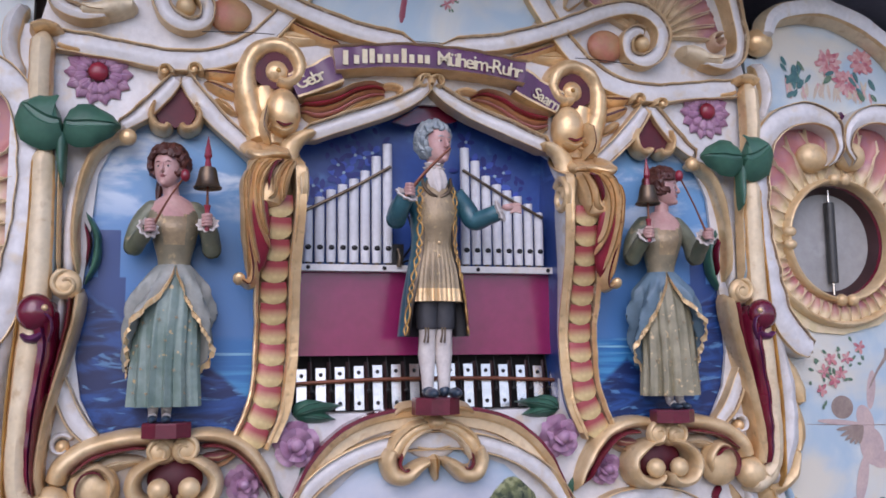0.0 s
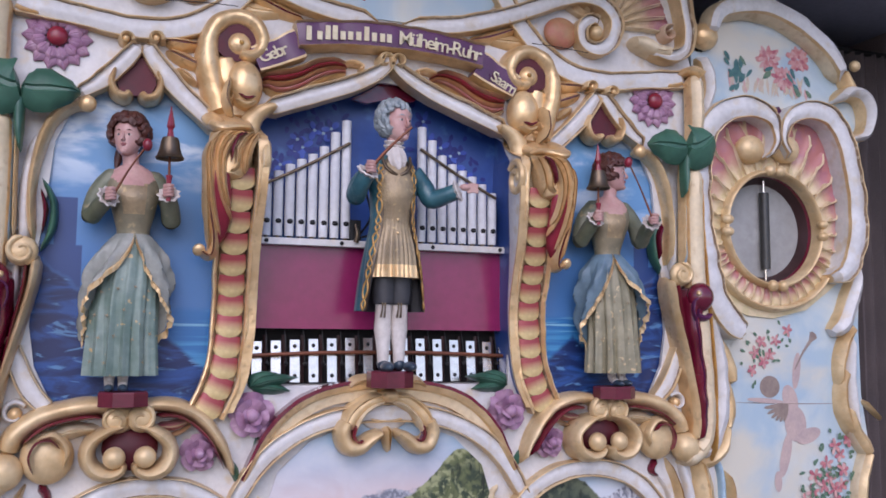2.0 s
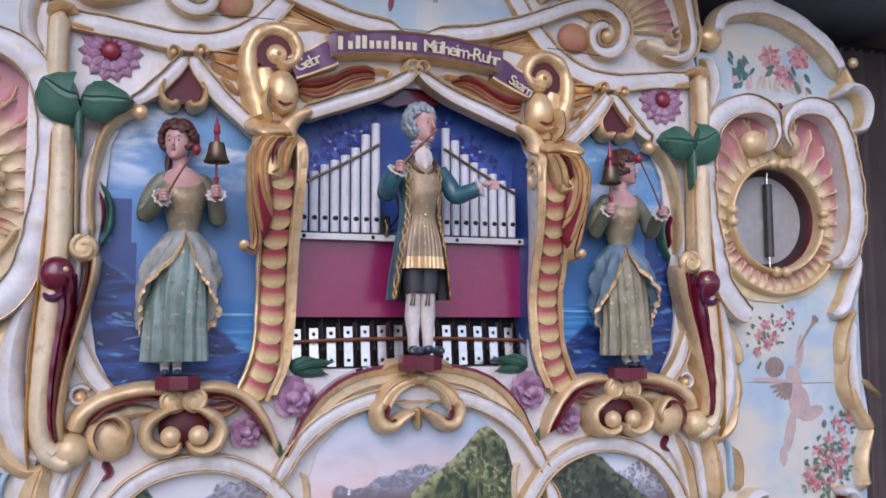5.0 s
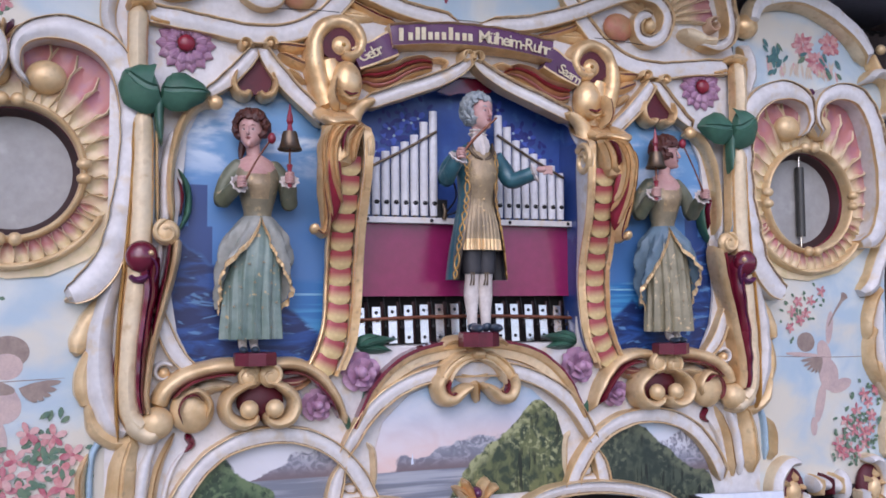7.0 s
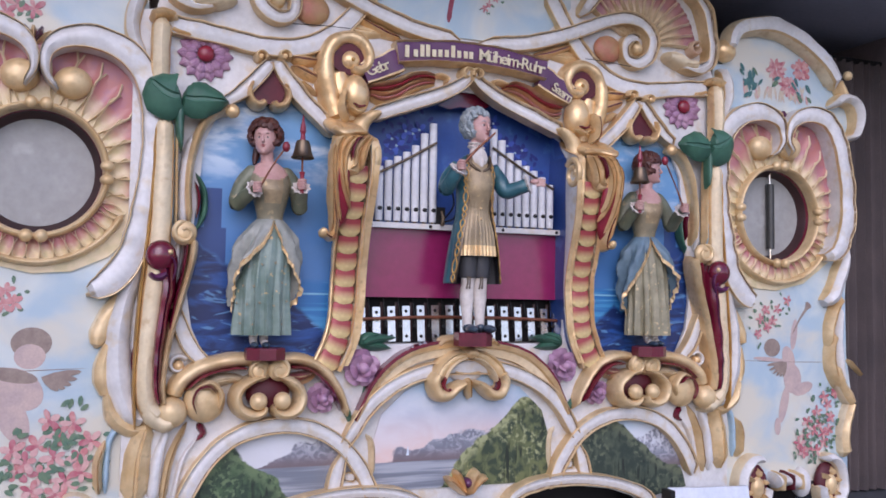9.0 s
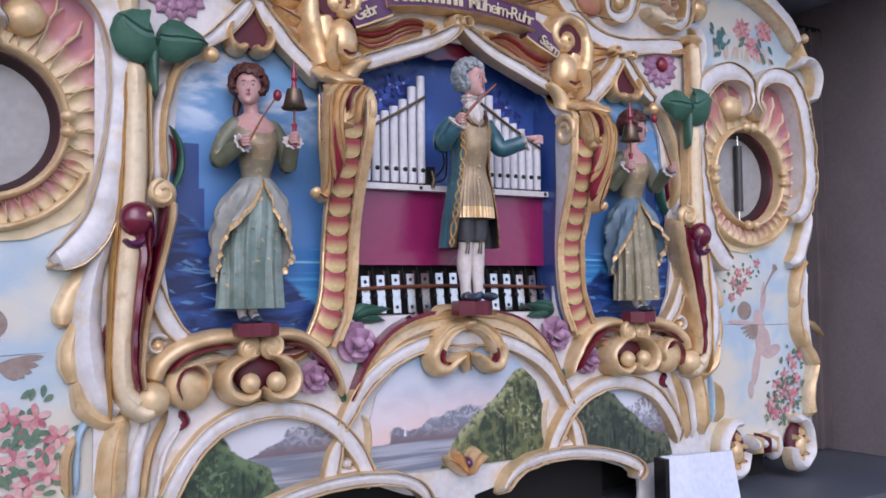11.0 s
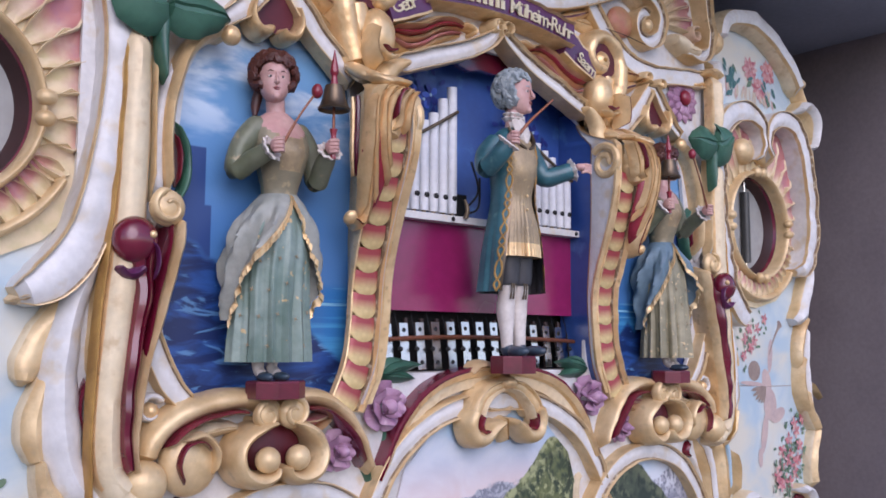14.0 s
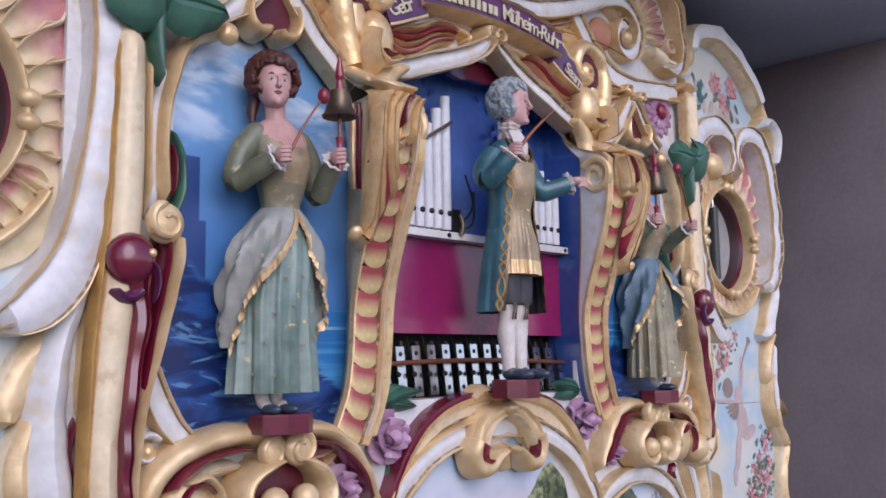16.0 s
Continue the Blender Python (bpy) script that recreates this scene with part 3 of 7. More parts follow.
# ---- centre of the organ front ----
facade = thing("fairground_organ", "carved rococo fairground organ front in ivory, gold and maroon", "fairground organ")
BOARD_Y = 0.04
NICHE = [(0.889, 1.470), (0.902, 1.349), (0.912, 1.228), (0.916, 1.142), (0.900, 1.040), (0.857, 0.951), (0.724, 0.936), (0.510, 0.934), (0.444, 0.960), (0.440, 1.114), (0.440, 1.332), (0.449, 1.552), (0.467, 1.689), (0.528, 1.748), (0.603, 1.814), (0.665, 1.884), (0.720, 1.803), (0.788, 1.733), (0.839, 1.693), (0.876, 1.611)]
MID = [(0.377, 0.983), (0.381, 1.188), (0.377, 1.372), (0.373, 1.557), (0.372, 1.703), (0.220, 1.792), (0.078, 1.849), (-0.037, 1.943)]
MID_HOLE = both(MID[:-1])
MOUTH = [(0.737, 0.383), (0.669, 0.438), (0.570, 0.471), (0.425, 0.491), (0.286, 0.484), (0.196, 0.449)]
MOUTH = [(MOUTH[0][0], FLOOR_Z + 0.01), *MOUTH, (0.05, MOUTH[-1][1] - 0.03), (0.05, FLOOR_Z + 0.01)]
flip = lambda loop: [(-x, z) for x, z in loop]  # noqa: E731
BOARD_EDGE = [(1.09, FLOOR_Z), (1.09, 1.995), (1.03, 2.005), (1.016, 2.06), (1.018, 2.13), (1.004, 2.21), (0.982, 2.275), (0.93, 2.34), (0.86, 2.375), (0.75, 2.388)]
part("front_board", board(both(BOARD_EDGE), [NICHE, flip(NICHE), MID_HOLE, MOUTH, flip(MOUTH)], BOARD_Y, 0.012, WHITE), facade, "ivory painted wooden board")
# added near-black sheets paint the shade seen through the openings
part("cabinet", Shape().box(-1.10, 1.10, 0.30, 0.32, FLOOR_Z, 2.00, DARK), facade, "near-black sheet for the shade inside the organ", 0)
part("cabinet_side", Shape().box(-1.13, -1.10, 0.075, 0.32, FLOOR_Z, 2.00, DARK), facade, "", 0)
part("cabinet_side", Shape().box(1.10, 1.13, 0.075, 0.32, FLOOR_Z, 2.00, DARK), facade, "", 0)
for s in (1, -1):
    part("niche_painting", board([(s * 0.442, 0.92), (s * 1.06, 0.92), (s * 1.06, 1.90), (s * 0.442, 1.90)], [], 0.056, 0.01, SEA), facade, "painted blue sea under a clouded sky")
part("niche_panel", board([(-0.44, 1.37), (0.44, 1.37), (0.44, 1.92), (-0.44, 1.92)], [], 0.125, 0.01, BLUE), facade, "deep blue panel with painted flowers")
part("magenta_panel", Shape().box(-0.44, 0.44, 0.085, 0.10, 1.142, 1.372, MAGENTA), facade, "glossy magenta panel", 0)
part("niche_floor", Shape().box(-0.40, 0.40, 0.045, 0.25, 0.975, 0.988, WHITE), facade, "", 0)


def flat_petal(c, r, w, a, y, m, shape, s=1):
    """One flat brush stroke: a pointed oval that starts at c and runs r long at angle a."""
    ca, sa = math.cos(a), math.sin(a)
    ids = len(shape.v)
    prof = ((0, 0), (0.3, 0.8), (0.65, 1), (0.9, 0.6), (1, 0), (0.9, -0.6), (0.65, -1), (0.3, -0.8))
    for u, v in prof:
        shape.v.append((s * (c[0] + r * u * ca - w * v * sa), y - 0.00006 * shape.layers, c[1] + r * u * sa + w * v * ca))
    shape.face(range(ids, ids + len(prof)), m)
    shape.layers = shape.layers + 1


def painted_spray(spots, size, petals, leaves, y, n_leaf=2, seed=1, centre=None, s=1):
    """Flat five-petalled brush flowers with leaves round them."""
    rng = random.Random(seed)
    sh = Shape()
    for x, z in spots:
        a0 = rng.random() * 6.3
        for k in range(n_leaf):
            a = rng.random() * 6.3
            d = size * rng.uniform(0.9, 1.9)
            flat_petal((x + d * math.cos(a), z + d * math.sin(a)), size * rng.uniform(0.6, 1.0), size * 0.22, a + rng.uniform(-0.8, 0.8), y, leaves, sh, s)
        for k in range(5):
            flat_petal((x, z), size * rng.uniform(0.85, 1.25), size * rng.uniform(0.22, 0.32), a0 + k * 1.257 + rng.uniform(-0.2, 0.2), y - 0.0006, petals[k % len(petals)], sh, s)
        if centre:
            flat_petal((x - size * 0.18, z), size * 0.36, size * 0.16, 0, y - 0.0012, centre, sh, s)
    return sh


rng = random.Random(4)
for s in (1, -1):
    spots = [(0.30 - 0.022 * k + rng.uniform(-0.02, 0.02), 1.60 + 0.02 * k + rng.uniform(-0.025, 0.03)) for k in range(8)]
    part("painted_bouquet", painted_spray(spots, 0.030, (NAVY, COBALT), NAVY, 0.1225, 3, 3 + s, PALE_BLUE, s), facade, "dark blue painted blossoms")

# painted panels of the lower front
LAKE_ARCH = [(0.897, 0.462), (0.860, 0.584), (0.796, 0.690), (0.668, 0.731), (0.526, 0.726), (0.424, 0.674), (0.357, 0.591), (0.325, 0.521), (0.430, 0.510), (0.609, 0.473), (0.747, 0.434)]
MID_ARCH = [(0.327, 0.514), (0.329, 0.643), (0.293, 0.759), (0.207, 0.839), (0.088, 0.883), (-0.045, 0.891)]
part("lake_painting", board(flip(LAKE_ARCH), [], 0.033, 0.005, LAKE_LEFT), facade, "arched painting of a lake with a dark hill")
part("lake_painting", board(LAKE_ARCH, [], 0.033, 0.005, LAKE_RIGHT), facade, "arched painting of firs and snowy peaks")
part("lake_painting", board(both(MID_ARCH[:-1]), [], 0.033, 0.005, LAKE_MID), facade, "arched painting of a lake and a green mountain")
part("painted_sail", board([(-0.205, 0.625), (-0.195, 0.625), (-0.199, 0.660)], [], 0.0322, 0.0005, PAPER), facade)

# painted panel over the banner
TOP_FIELD = [(0.044, 2.034), (0.175, 2.050), (0.298, 2.089), (0.399, 2.194), (0.405, 2.409)]
part("top_painting", board(both(TOP_FIELD), [], 0.033, 0.005, CLOUDS), facade, "pale clouded painting above the banner")
part("painted_ribbon", sweep([(-0.056, 2.202), (-0.067, 2.151), (-0.077, 2.083)], 0.018, edged(RED, RED), 0.033, 0.001), facade, "red painted ribbon")
part("painted_bouquet", painted_spray([(0.074, 2.164), (0.100, 2.187), (0.057, 2.149)], 0.014, (PETAL_RED, PETAL_PINK), PAINT_GREEN, 0.0322, 3, 5), facade)

SHELL_RIB = [(-1, 0, CREAM), (-0.96, 0.85, CREAM), (-0.84, 0.95, SHELL_PAINT), (-0.5, 0.45, SHELL_PAINT), (0, 0.3, SHELL_PAINT), (0.5, 0.45, SHELL_PAINT), (0.84, 0.95, CREAM), (0.96, 0.85, CREAM), (1, 0, CREAM)]
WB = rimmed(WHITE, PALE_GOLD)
WC = [(-1, 0, WHITE), (-0.99, 0.80, PALE_GOLD), (-0.95, 0.95, PALE_GOLD), (-0.88, 0.94, BROWN_LINE), (-0.84, 0.82, WHITE), (-0.45, 0.90, WHITE), (0, 0.95, WHITE), (0.45, 0.90, WHITE), (0.84, 0.82, BROWN_LINE), (0.88, 0.94, PALE_GOLD), (0.95, 0.95, PALE_GOLD), (0.99, 0.80, WHITE), (1, 0, WHITE)]
RG, RC, RD = rounded(GOLD), rounded(PALE_GOLD), rounded(DEEP_GOLD)


def carve(name, path, width, prof, height, s, y0=BOARD_Y, label="", fine=7, ends=0.35, to=None):
    return part(name, sweep(path, width, prof, y0, height, s, fine, ends), to or facade, label)


def blob(name, c, r, y, depth, m, s, rz=None, label="", to=None):
    return part(name, knob(c, r, y + depth * 0.35, depth * 0.75, m, s, rz), to or facade, label)


def volute(name, c, r, y, s, turn, to=None):
    """A carved scroll end: a low disc with a spiral ridge on it."""
    eye = part(name, knob(c, r, y, r * 0.55, PALE_GOLD, s), to or facade)
    part("spiral_ridge", sweep(curl(c, r * 0.95, r * 0.22, 90, 90 + turn, 18), [r * 0.44, r * 0.40, r * 0.30], rounded(PALE_GOLD, 6), y - r * 0.20, r * 0.42, s, 2), eye)
    return eye


def bloom(c, r, s, y):
    """A carved daisy: two rings of petals and a domed red heart."""
    heart = part("flower", knob(c, r * 0.30, y - 0.014, 0.016, RED, s), facade, "carved mauve daisy with a red centre")
    for ring, (n, r0, r1, lift) in enumerate(((14, 0.34, 1.0, 0.0), (12, 0.28, 0.74, 0.014))):
        for k in range(n):
            a = 2 * math.pi * (k + 0.5 * ring) / n
            p = [(c[0] + r * q * math.cos(a), c[1] + r * q * math.sin(a)) for q in (r0, (r0 + r1) / 2, r1)]
            part("petal", sweep(p, [r * 0.16, r * 0.36, r * 0.40, r * 0.20], leafy(MAUVE), y - lift * 0.5, 0.009, s, 4, 0.3), heart)


def rose(c, r, s, y):
    """A carved rose: cupped petals in three rings round a wound core."""
    core = part("rose", knob(c, r * 0.26, y - 0.035, 0.022, MAUVE, s), facade, "carved mauve rose")
    for ring, (n, rad, tilt, size) in enumerate(((5, 0.62, 0.25, 0.50), (5, 0.40, 0.65, 0.42), (3, 0.20, 1.05, 0.30))):
        for k in range(n):
            a = 2 * math.pi * (k + 0.37 * ring) / n + 0.4
            sh = Shape()
            rows = []
            for i in range(6):
                u = i / 5
                row = []
                for j in range(7):
                    v = (j - 3) / 3
                    d = r * (rad - size * 0.45 + size * 0.95 * u)
                    across = r * size * 0.95 * v * (1 - 0.25 * u * u)
                    dip = 0.010 + r * 0.42 * u * math.sin(tilt) + 0.010 * ring - r * 0.16 * v * v + 0.006 * math.sin(3 * v + k) * u
                    wave = d * (1 - 0.10 * v * v)
                    row.append((s * (c[0] + wave * math.cos(a) - across * math.sin(a)), y - dip, c[1] + wave * math.sin(a) + across * math.cos(a)))
                rows.append(row)
            sh.grid(rows, MAUVE)
            sh.grid([[(x, yy + 0.004, z) for x, yy, z in q] for q in rows], MAUVE)
            part("petal", sh, core, "", 80)


# the scale piece of the pilasters: a domed shell, round below
def scale_mesh():
    rows = []
    for i in range(6):
        u = i / 5
        rows.append([(0.036 * math.sin(1.45 * v) * (1 - 0.12 * u), -0.018 * math.cos(1.2 * v) * (0.25 + 0.75 * math.sin(math.pi * 0.5 * (1 - 0.75 * u))) , -0.030 * math.cos(v * 1.35) * (1 - u) + 0.028 * u) for v in np.linspace(-1, 1, 9)])
    return Shape().grid(rows, SCALE).mesh("scale", 60)


SCALE_MESH = scale_mesh()

for s in (1, -1):
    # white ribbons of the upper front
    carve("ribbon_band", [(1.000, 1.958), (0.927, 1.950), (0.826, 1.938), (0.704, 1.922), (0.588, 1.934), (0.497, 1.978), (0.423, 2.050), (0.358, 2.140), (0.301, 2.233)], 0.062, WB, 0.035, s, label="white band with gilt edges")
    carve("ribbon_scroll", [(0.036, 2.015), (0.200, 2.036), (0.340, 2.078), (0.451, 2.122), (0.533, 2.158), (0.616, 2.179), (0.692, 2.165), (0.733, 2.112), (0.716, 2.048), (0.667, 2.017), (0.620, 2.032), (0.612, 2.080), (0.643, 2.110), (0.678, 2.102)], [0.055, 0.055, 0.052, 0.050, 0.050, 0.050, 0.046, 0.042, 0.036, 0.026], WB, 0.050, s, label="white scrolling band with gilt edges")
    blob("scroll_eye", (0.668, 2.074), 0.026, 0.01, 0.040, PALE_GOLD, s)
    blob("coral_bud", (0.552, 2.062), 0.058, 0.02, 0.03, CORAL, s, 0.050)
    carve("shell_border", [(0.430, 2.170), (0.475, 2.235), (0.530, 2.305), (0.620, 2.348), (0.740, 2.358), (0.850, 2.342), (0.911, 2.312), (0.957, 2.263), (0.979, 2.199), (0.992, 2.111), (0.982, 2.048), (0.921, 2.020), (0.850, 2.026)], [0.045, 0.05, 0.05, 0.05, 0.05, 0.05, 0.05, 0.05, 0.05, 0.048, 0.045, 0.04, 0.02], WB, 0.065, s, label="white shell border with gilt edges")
    carve("shell_lip", [(0.790, 2.058), (0.830, 2.056), (0.880, 2.040), (0.940, 2.036)], [0.035, 0.062, 0.052, 0.04], rounded(CREAM), 0.060, s, label="pale kidney-shaped lobe")
    carve("shell_curl", curl((0.930, 2.100), 0.030, 0.008, 60, 480, 16), [0.014, 0.014, 0.010], rounded(PINK_CREAM), 0.045, s)
    root = (0.698, 2.090)
    for k in range(13):
        a = radians(146 - 136 * k / 12)
        reach = 0.235 + 0.02 * math.cos(a - 1.2)
        part("shell_flute", sweep([(root[0] + q * math.cos(a + 0.16 * (1 - q / reach)), root[1] + q * math.sin(a + 0.16 * (1 - q / reach))) for q in (0.06, 0.12, 0.18, reach)], [0.016, 0.032, 0.046, 0.062], SHELL_RIB, BOARD_Y, 0.030, s), facade)
    carve("gilt_leaf", [(0.245, 2.001), (0.315, 2.020), (0.414, 2.062)], [0.02, 0.04, 0.02], leafy(GOLD, MAROON), 0.03, s)
    carve("gilt_leaf", [(0.467, 2.025), (0.391, 2.013), (0.294, 2.013)], [0.03, 0.05, 0.02], leafy(PALE_GOLD), 0.02, s)

    part("board_seam", Shape().tube([(s * 0.436, -0.010, 2.004), (s * 0.520, -0.013, 2.002), (s * 0.624, -0.011, 1.996)], [0.0014], BLACK, 6, 4), facade, "thin dark seam between two carved boards")

    # gable over the middle niche and the flames above it
    carve("gable_band", [(0.368, 1.726), (0.237, 1.777), (0.108, 1.827), (0.024, 1.878), (-0.000, 1.927)], [0.05, 0.052, 0.05, 0.04, 0.03], WB, 0.06, s, label="white gable band with gilt edges")
    carve("gable_curl", curl((0.020, 1.902), 0.024, 0.008, 200, -140, 12), [0.018, 0.012], RC, 0.06, s)
    for lift, w, m in ((0.036, 0.024, PALE_GOLD), (0.019, 0.015, RED), (0.004, 0.020, GOLD), (-0.012, 0.012, PINK), (-0.026, 0.020, PALE_GOLD)):
        carve("flame_ribbon", [(0.362, 1.812 + 0.55 * lift), (0.315, 1.806 + lift), (0.262, 1.822 + lift), (0.212, 1.852 + 0.9 * lift), (0.165, 1.868 + 0.7 * lift), (0.125, 1.868 + 0.35 * lift)], [w * 0.5, w, w, w * 0.95, w * 0.8, w * 0.3], leafy(m) if w > 0.018 else rounded(m), 0.040 + 0.25 * lift, s, label="flowing gilt and red flame ribbon")
    carve("flame_tip", [(0.150, 1.880), (0.110, 1.893), (0.082, 1.884), (0.090, 1.868)], [0.014, 0.020, 0.016, 0.010], RG, 0.040, s)
    carve("flame_tip", [(0.330, 1.780), (0.262, 1.790), (0.200, 1.818), (0.150, 1.836)], [0.010, 0.022, 0.018, 0.006], leafy(GOLD, MAROON), 0.030, s)

    # gilt head scroll over the pilaster
    carve("head_scroll", [(0.460, 1.700), (0.488, 1.775), (0.508, 1.850), (0.506, 1.915), (0.478, 1.962), (0.430, 1.980), (0.386, 1.962), (0.366, 1.922), (0.378, 1.886), (0.404, 1.872), (0.430, 1.880)], [0.084, 0.076, 0.066, 0.058, 0.054, 0.052, 0.050, 0.046, 0.042, 0.038, 0.030], RG, 0.062, s, label="heavy gilt volute with a maroon hollow")
    carve("scroll_neck", [(0.466, 1.880), (0.452, 1.810), (0.440, 1.745), (0.436, 1.692)], [0.050, 0.100, 0.112, 0.100], RG, 0.046, s, label="gilt neck of the volute")
    part("scroll_hollow", board([(s * x, z) for x, z in ring_points((0.434, 1.922), 0.066)], [], 0.000, 0.040, HOLLOW), facade, "maroon hollow of the volute")
    blob("scroll_eye", (0.428, 1.904), 0.033, -0.002, 0.034, GOLD, s)
    blob("eye_nib", (0.424, 1.904), 0.007, -0.017, 0.010, DEEP_GOLD, s)
    blob("gilt_bulb", (0.412, 1.790), 0.050, -0.014, 0.060, GOLD, s, 0.070, "smooth gilt bulb with a carved mouth")
    carve("bulb_crease", [(0.432, 1.754), (0.412, 1.744), (0.388, 1.750)], [0.006, 0.010, 0.006], rounded(MAROON), 0.014, s, y0=-0.050)
    carve("bulb_lip", [(0.438, 1.742), (0.411, 1.729), (0.384, 1.740)], [0.008, 0.015, 0.008], rounded(PALE_GOLD), 0.030, s, y0=-0.030)
    carve("bulb_fold", [(0.458, 1.792), (0.462, 1.762), (0.452, 1.738), (0.444, 1.762)], [0.008, 0.014, 0.012, 0.006], RG, 0.040, s, y0=-0.01)
    carve("arch_foot", [(0.322, 1.742), (0.352, 1.730), (0.380, 1.710), (0.394, 1.685), (0.396, 1.640)], [0.014, 0.034, 0.052, 0.056, 0.050], rounded(PALE_GOLD), 0.034, s, y0=0.004, label="pale gilt foot of the arch")
    carve("gilt_leaf", [(0.454, 1.803), (0.464, 1.740), (0.445, 1.693)], [0.015, 0.025, 0.02], leafy(PALE_GOLD, MAROON), 0.06, s, y0=-0.02)

    # pilaster with scales, standing out at its head like a console
    axis = [(0.430, 1.675), (0.423, 1.545), (0.431, 1.364), (0.431, 1.186), (0.438, 1.079), (0.451, 0.999), (0.484, 0.921)]
    cheek = Shape()
    rows = []
    for x, z in spline([(0.430, 1.745), *axis], 9):
        up = min(1, max(0, (z - 1.640) / 0.060))
        yf, yb = (1 - up) * (-0.002 - swell(z)) + up * 0.040, (1 - up) * (0.018 - 0.26 * swell(z)) + up * 0.052
        x = x - 0.052
        rows.append([(s * (x - 0.008), 0.13, z), (s * (x - 0.008), yb + 0.006, z), (s * (x - 0.012), yb - 0.001, z), (s * (x - 0.010), yf + 0.010, z), (s * (x - 0.015), yf + 0.008, z), (s * (x - 0.015), yf, z), (s * (x + 0.011), yf, z), (s * (x + 0.011), 0.13, z)])
    cheek.grid(rows, lambda i, j: (BLUE, DEEP_GOLD, WHITE, GOLD, GOLD, GOLD, WHITE)[j])
    part("niche_cheek", cheek, facade, "white console side with a gilt edge")
    SWELL.append(True)
    pil = part("pilaster", sweep([(0.429, 1.642), *axis[1:]], [0.115, 0.105, 0.10, 0.10, 0.098, 0.10, 0.10], [(-0.9, 0, GOLD), *rimmed(PALE_GOLD, GOLD, 0.45, 0.74)[1:-1], (0.35, 0, GOLD)], 0.056, 0.062, s, 8, 1.0), facade, "gilt pilaster hung with cream and pink scales")
    line = spline(axis, 12)
    long = np.cumsum([0, *np.linalg.norm(np.diff(line, axis=0), axis=1)])
    for k in range(12):
        d = 0.15 + 0.054 * k
        x, z = np.interp(d, long, line[:, 0]), np.interp(d, long, line[:, 1])
        x2, z2 = np.interp(d + 0.02, long, line[:, 0]), np.interp(d + 0.02, long, line[:, 1])
        o = part("scale", SCALE_MESH, pil)
        o.location = (s * x, 0.020 - swell(z), z)
        o.rotation_euler = (radians(7) + math.atan((swell(z + 0.02) - swell(z - 0.02)) / 0.04), s * math.atan2(x2 - x, z - z2) * -1, 0)
    blob("pilaster_cap", (0.496, 1.676), 0.030, -0.03, 0.04, GOLD, s)
    carve("cap_cushion", [(0.505, 1.678), (0.468, 1.680), (0.432, 1.676), (0.392, 1.668)], [0.040, 0.058, 0.058, 0.040], rounded(GOLD), 0.040, s, y0=0.016, label="gilt cushion over the pilaster")
    carve("cap_curl", [(0.510, 1.669), (0.482, 1.649), (0.439, 1.657), (0.395, 1.650)], [0.030, 0.034, 0.030, 0.016], RG, 0.05, s, y0=-0.01)
    carve("acanthus_head", [(0.450, 1.644), (0.453, 1.607), (0.453, 1.562), (0.461, 1.517)], [0.110, 0.118, 0.100, 0.060], rounded(GOLD), 0.030, s, y0=0.01, label="gilt acanthus head")
    carve("acanthus_ground", [(0.481, 1.550), (0.485, 1.483), (0.475, 1.417), (0.477, 1.352)], [0.05, 0.075, 0.060, 0.025], rounded(RED), 0.020, s, y0=-0.004, label="maroon ground of the acanthus")
    for path, w, m in (([(0.406, 1.639), (0.475, 1.633), (0.503, 1.593), (0.506, 1.536), (0.494, 1.449), (0.470, 1.367)], [0.016, 0.022, 0.024, 0.024, 0.020, 0.010], PALE_GOLD), ([(0.400, 1.639), (0.454, 1.630), (0.481, 1.594), (0.485, 1.538), (0.472, 1.472), (0.445, 1.413)], [0.014, 0.020, 0.022, 0.020, 0.018, 0.012], GOLD), ([(0.395, 1.640), (0.440, 1.627), (0.467, 1.583), (0.473, 1.538), (0.465, 1.481), (0.451, 1.445)], [0.012, 0.018, 0.020, 0.018, 0.016, 0.010], PALE_GOLD), ([(0.392, 1.640), (0.416, 1.624), (0.435, 1.591), (0.440, 1.549), (0.456, 1.533)], [0.012, 0.020, 0.022, 0.018, 0.010], PALE_GOLD), ([(0.386, 1.637), (0.404, 1.610), (0.416, 1.570), (0.418, 1.531)], [0.012, 0.024, 0.026, 0.014], GOLD), ([(0.503, 1.613), (0.515, 1.570), (0.512, 1.504), (0.505, 1.416), (0.498, 1.341)], [0.014, 0.022, 0.022, 0.020, 0.012], GOLD)):
        carve("acanthus", path, w, leafy(m, DEEP_GOLD), 0.030, s, y0=-0.010, label="gilt acanthus frond")
    carve("acanthus_groove", [(0.411, 1.638), (0.438, 1.623), (0.451, 1.592), (0.455, 1.556)], [0.008, 0.013, 0.013, 0.005], rounded(MAROON), 0.034, s, y0=-0.010)
    carve("acanthus", [(0.478, 1.644), (0.499, 1.580), (0.504, 1.465), (0.487, 1.368), (0.493, 1.324), (0.521, 1.337)], [0.03, 0.036, 0.036, 0.034, 0.026, 0.02], leafy(GOLD, MAROON), 0.040, s, y0=0.002, label="long gilt frond with a maroon vein")
    blob("acanthus_tip", (0.521, 1.337), 0.016, -0.02, 0.02, GOLD, s)
    SWELL.clear()
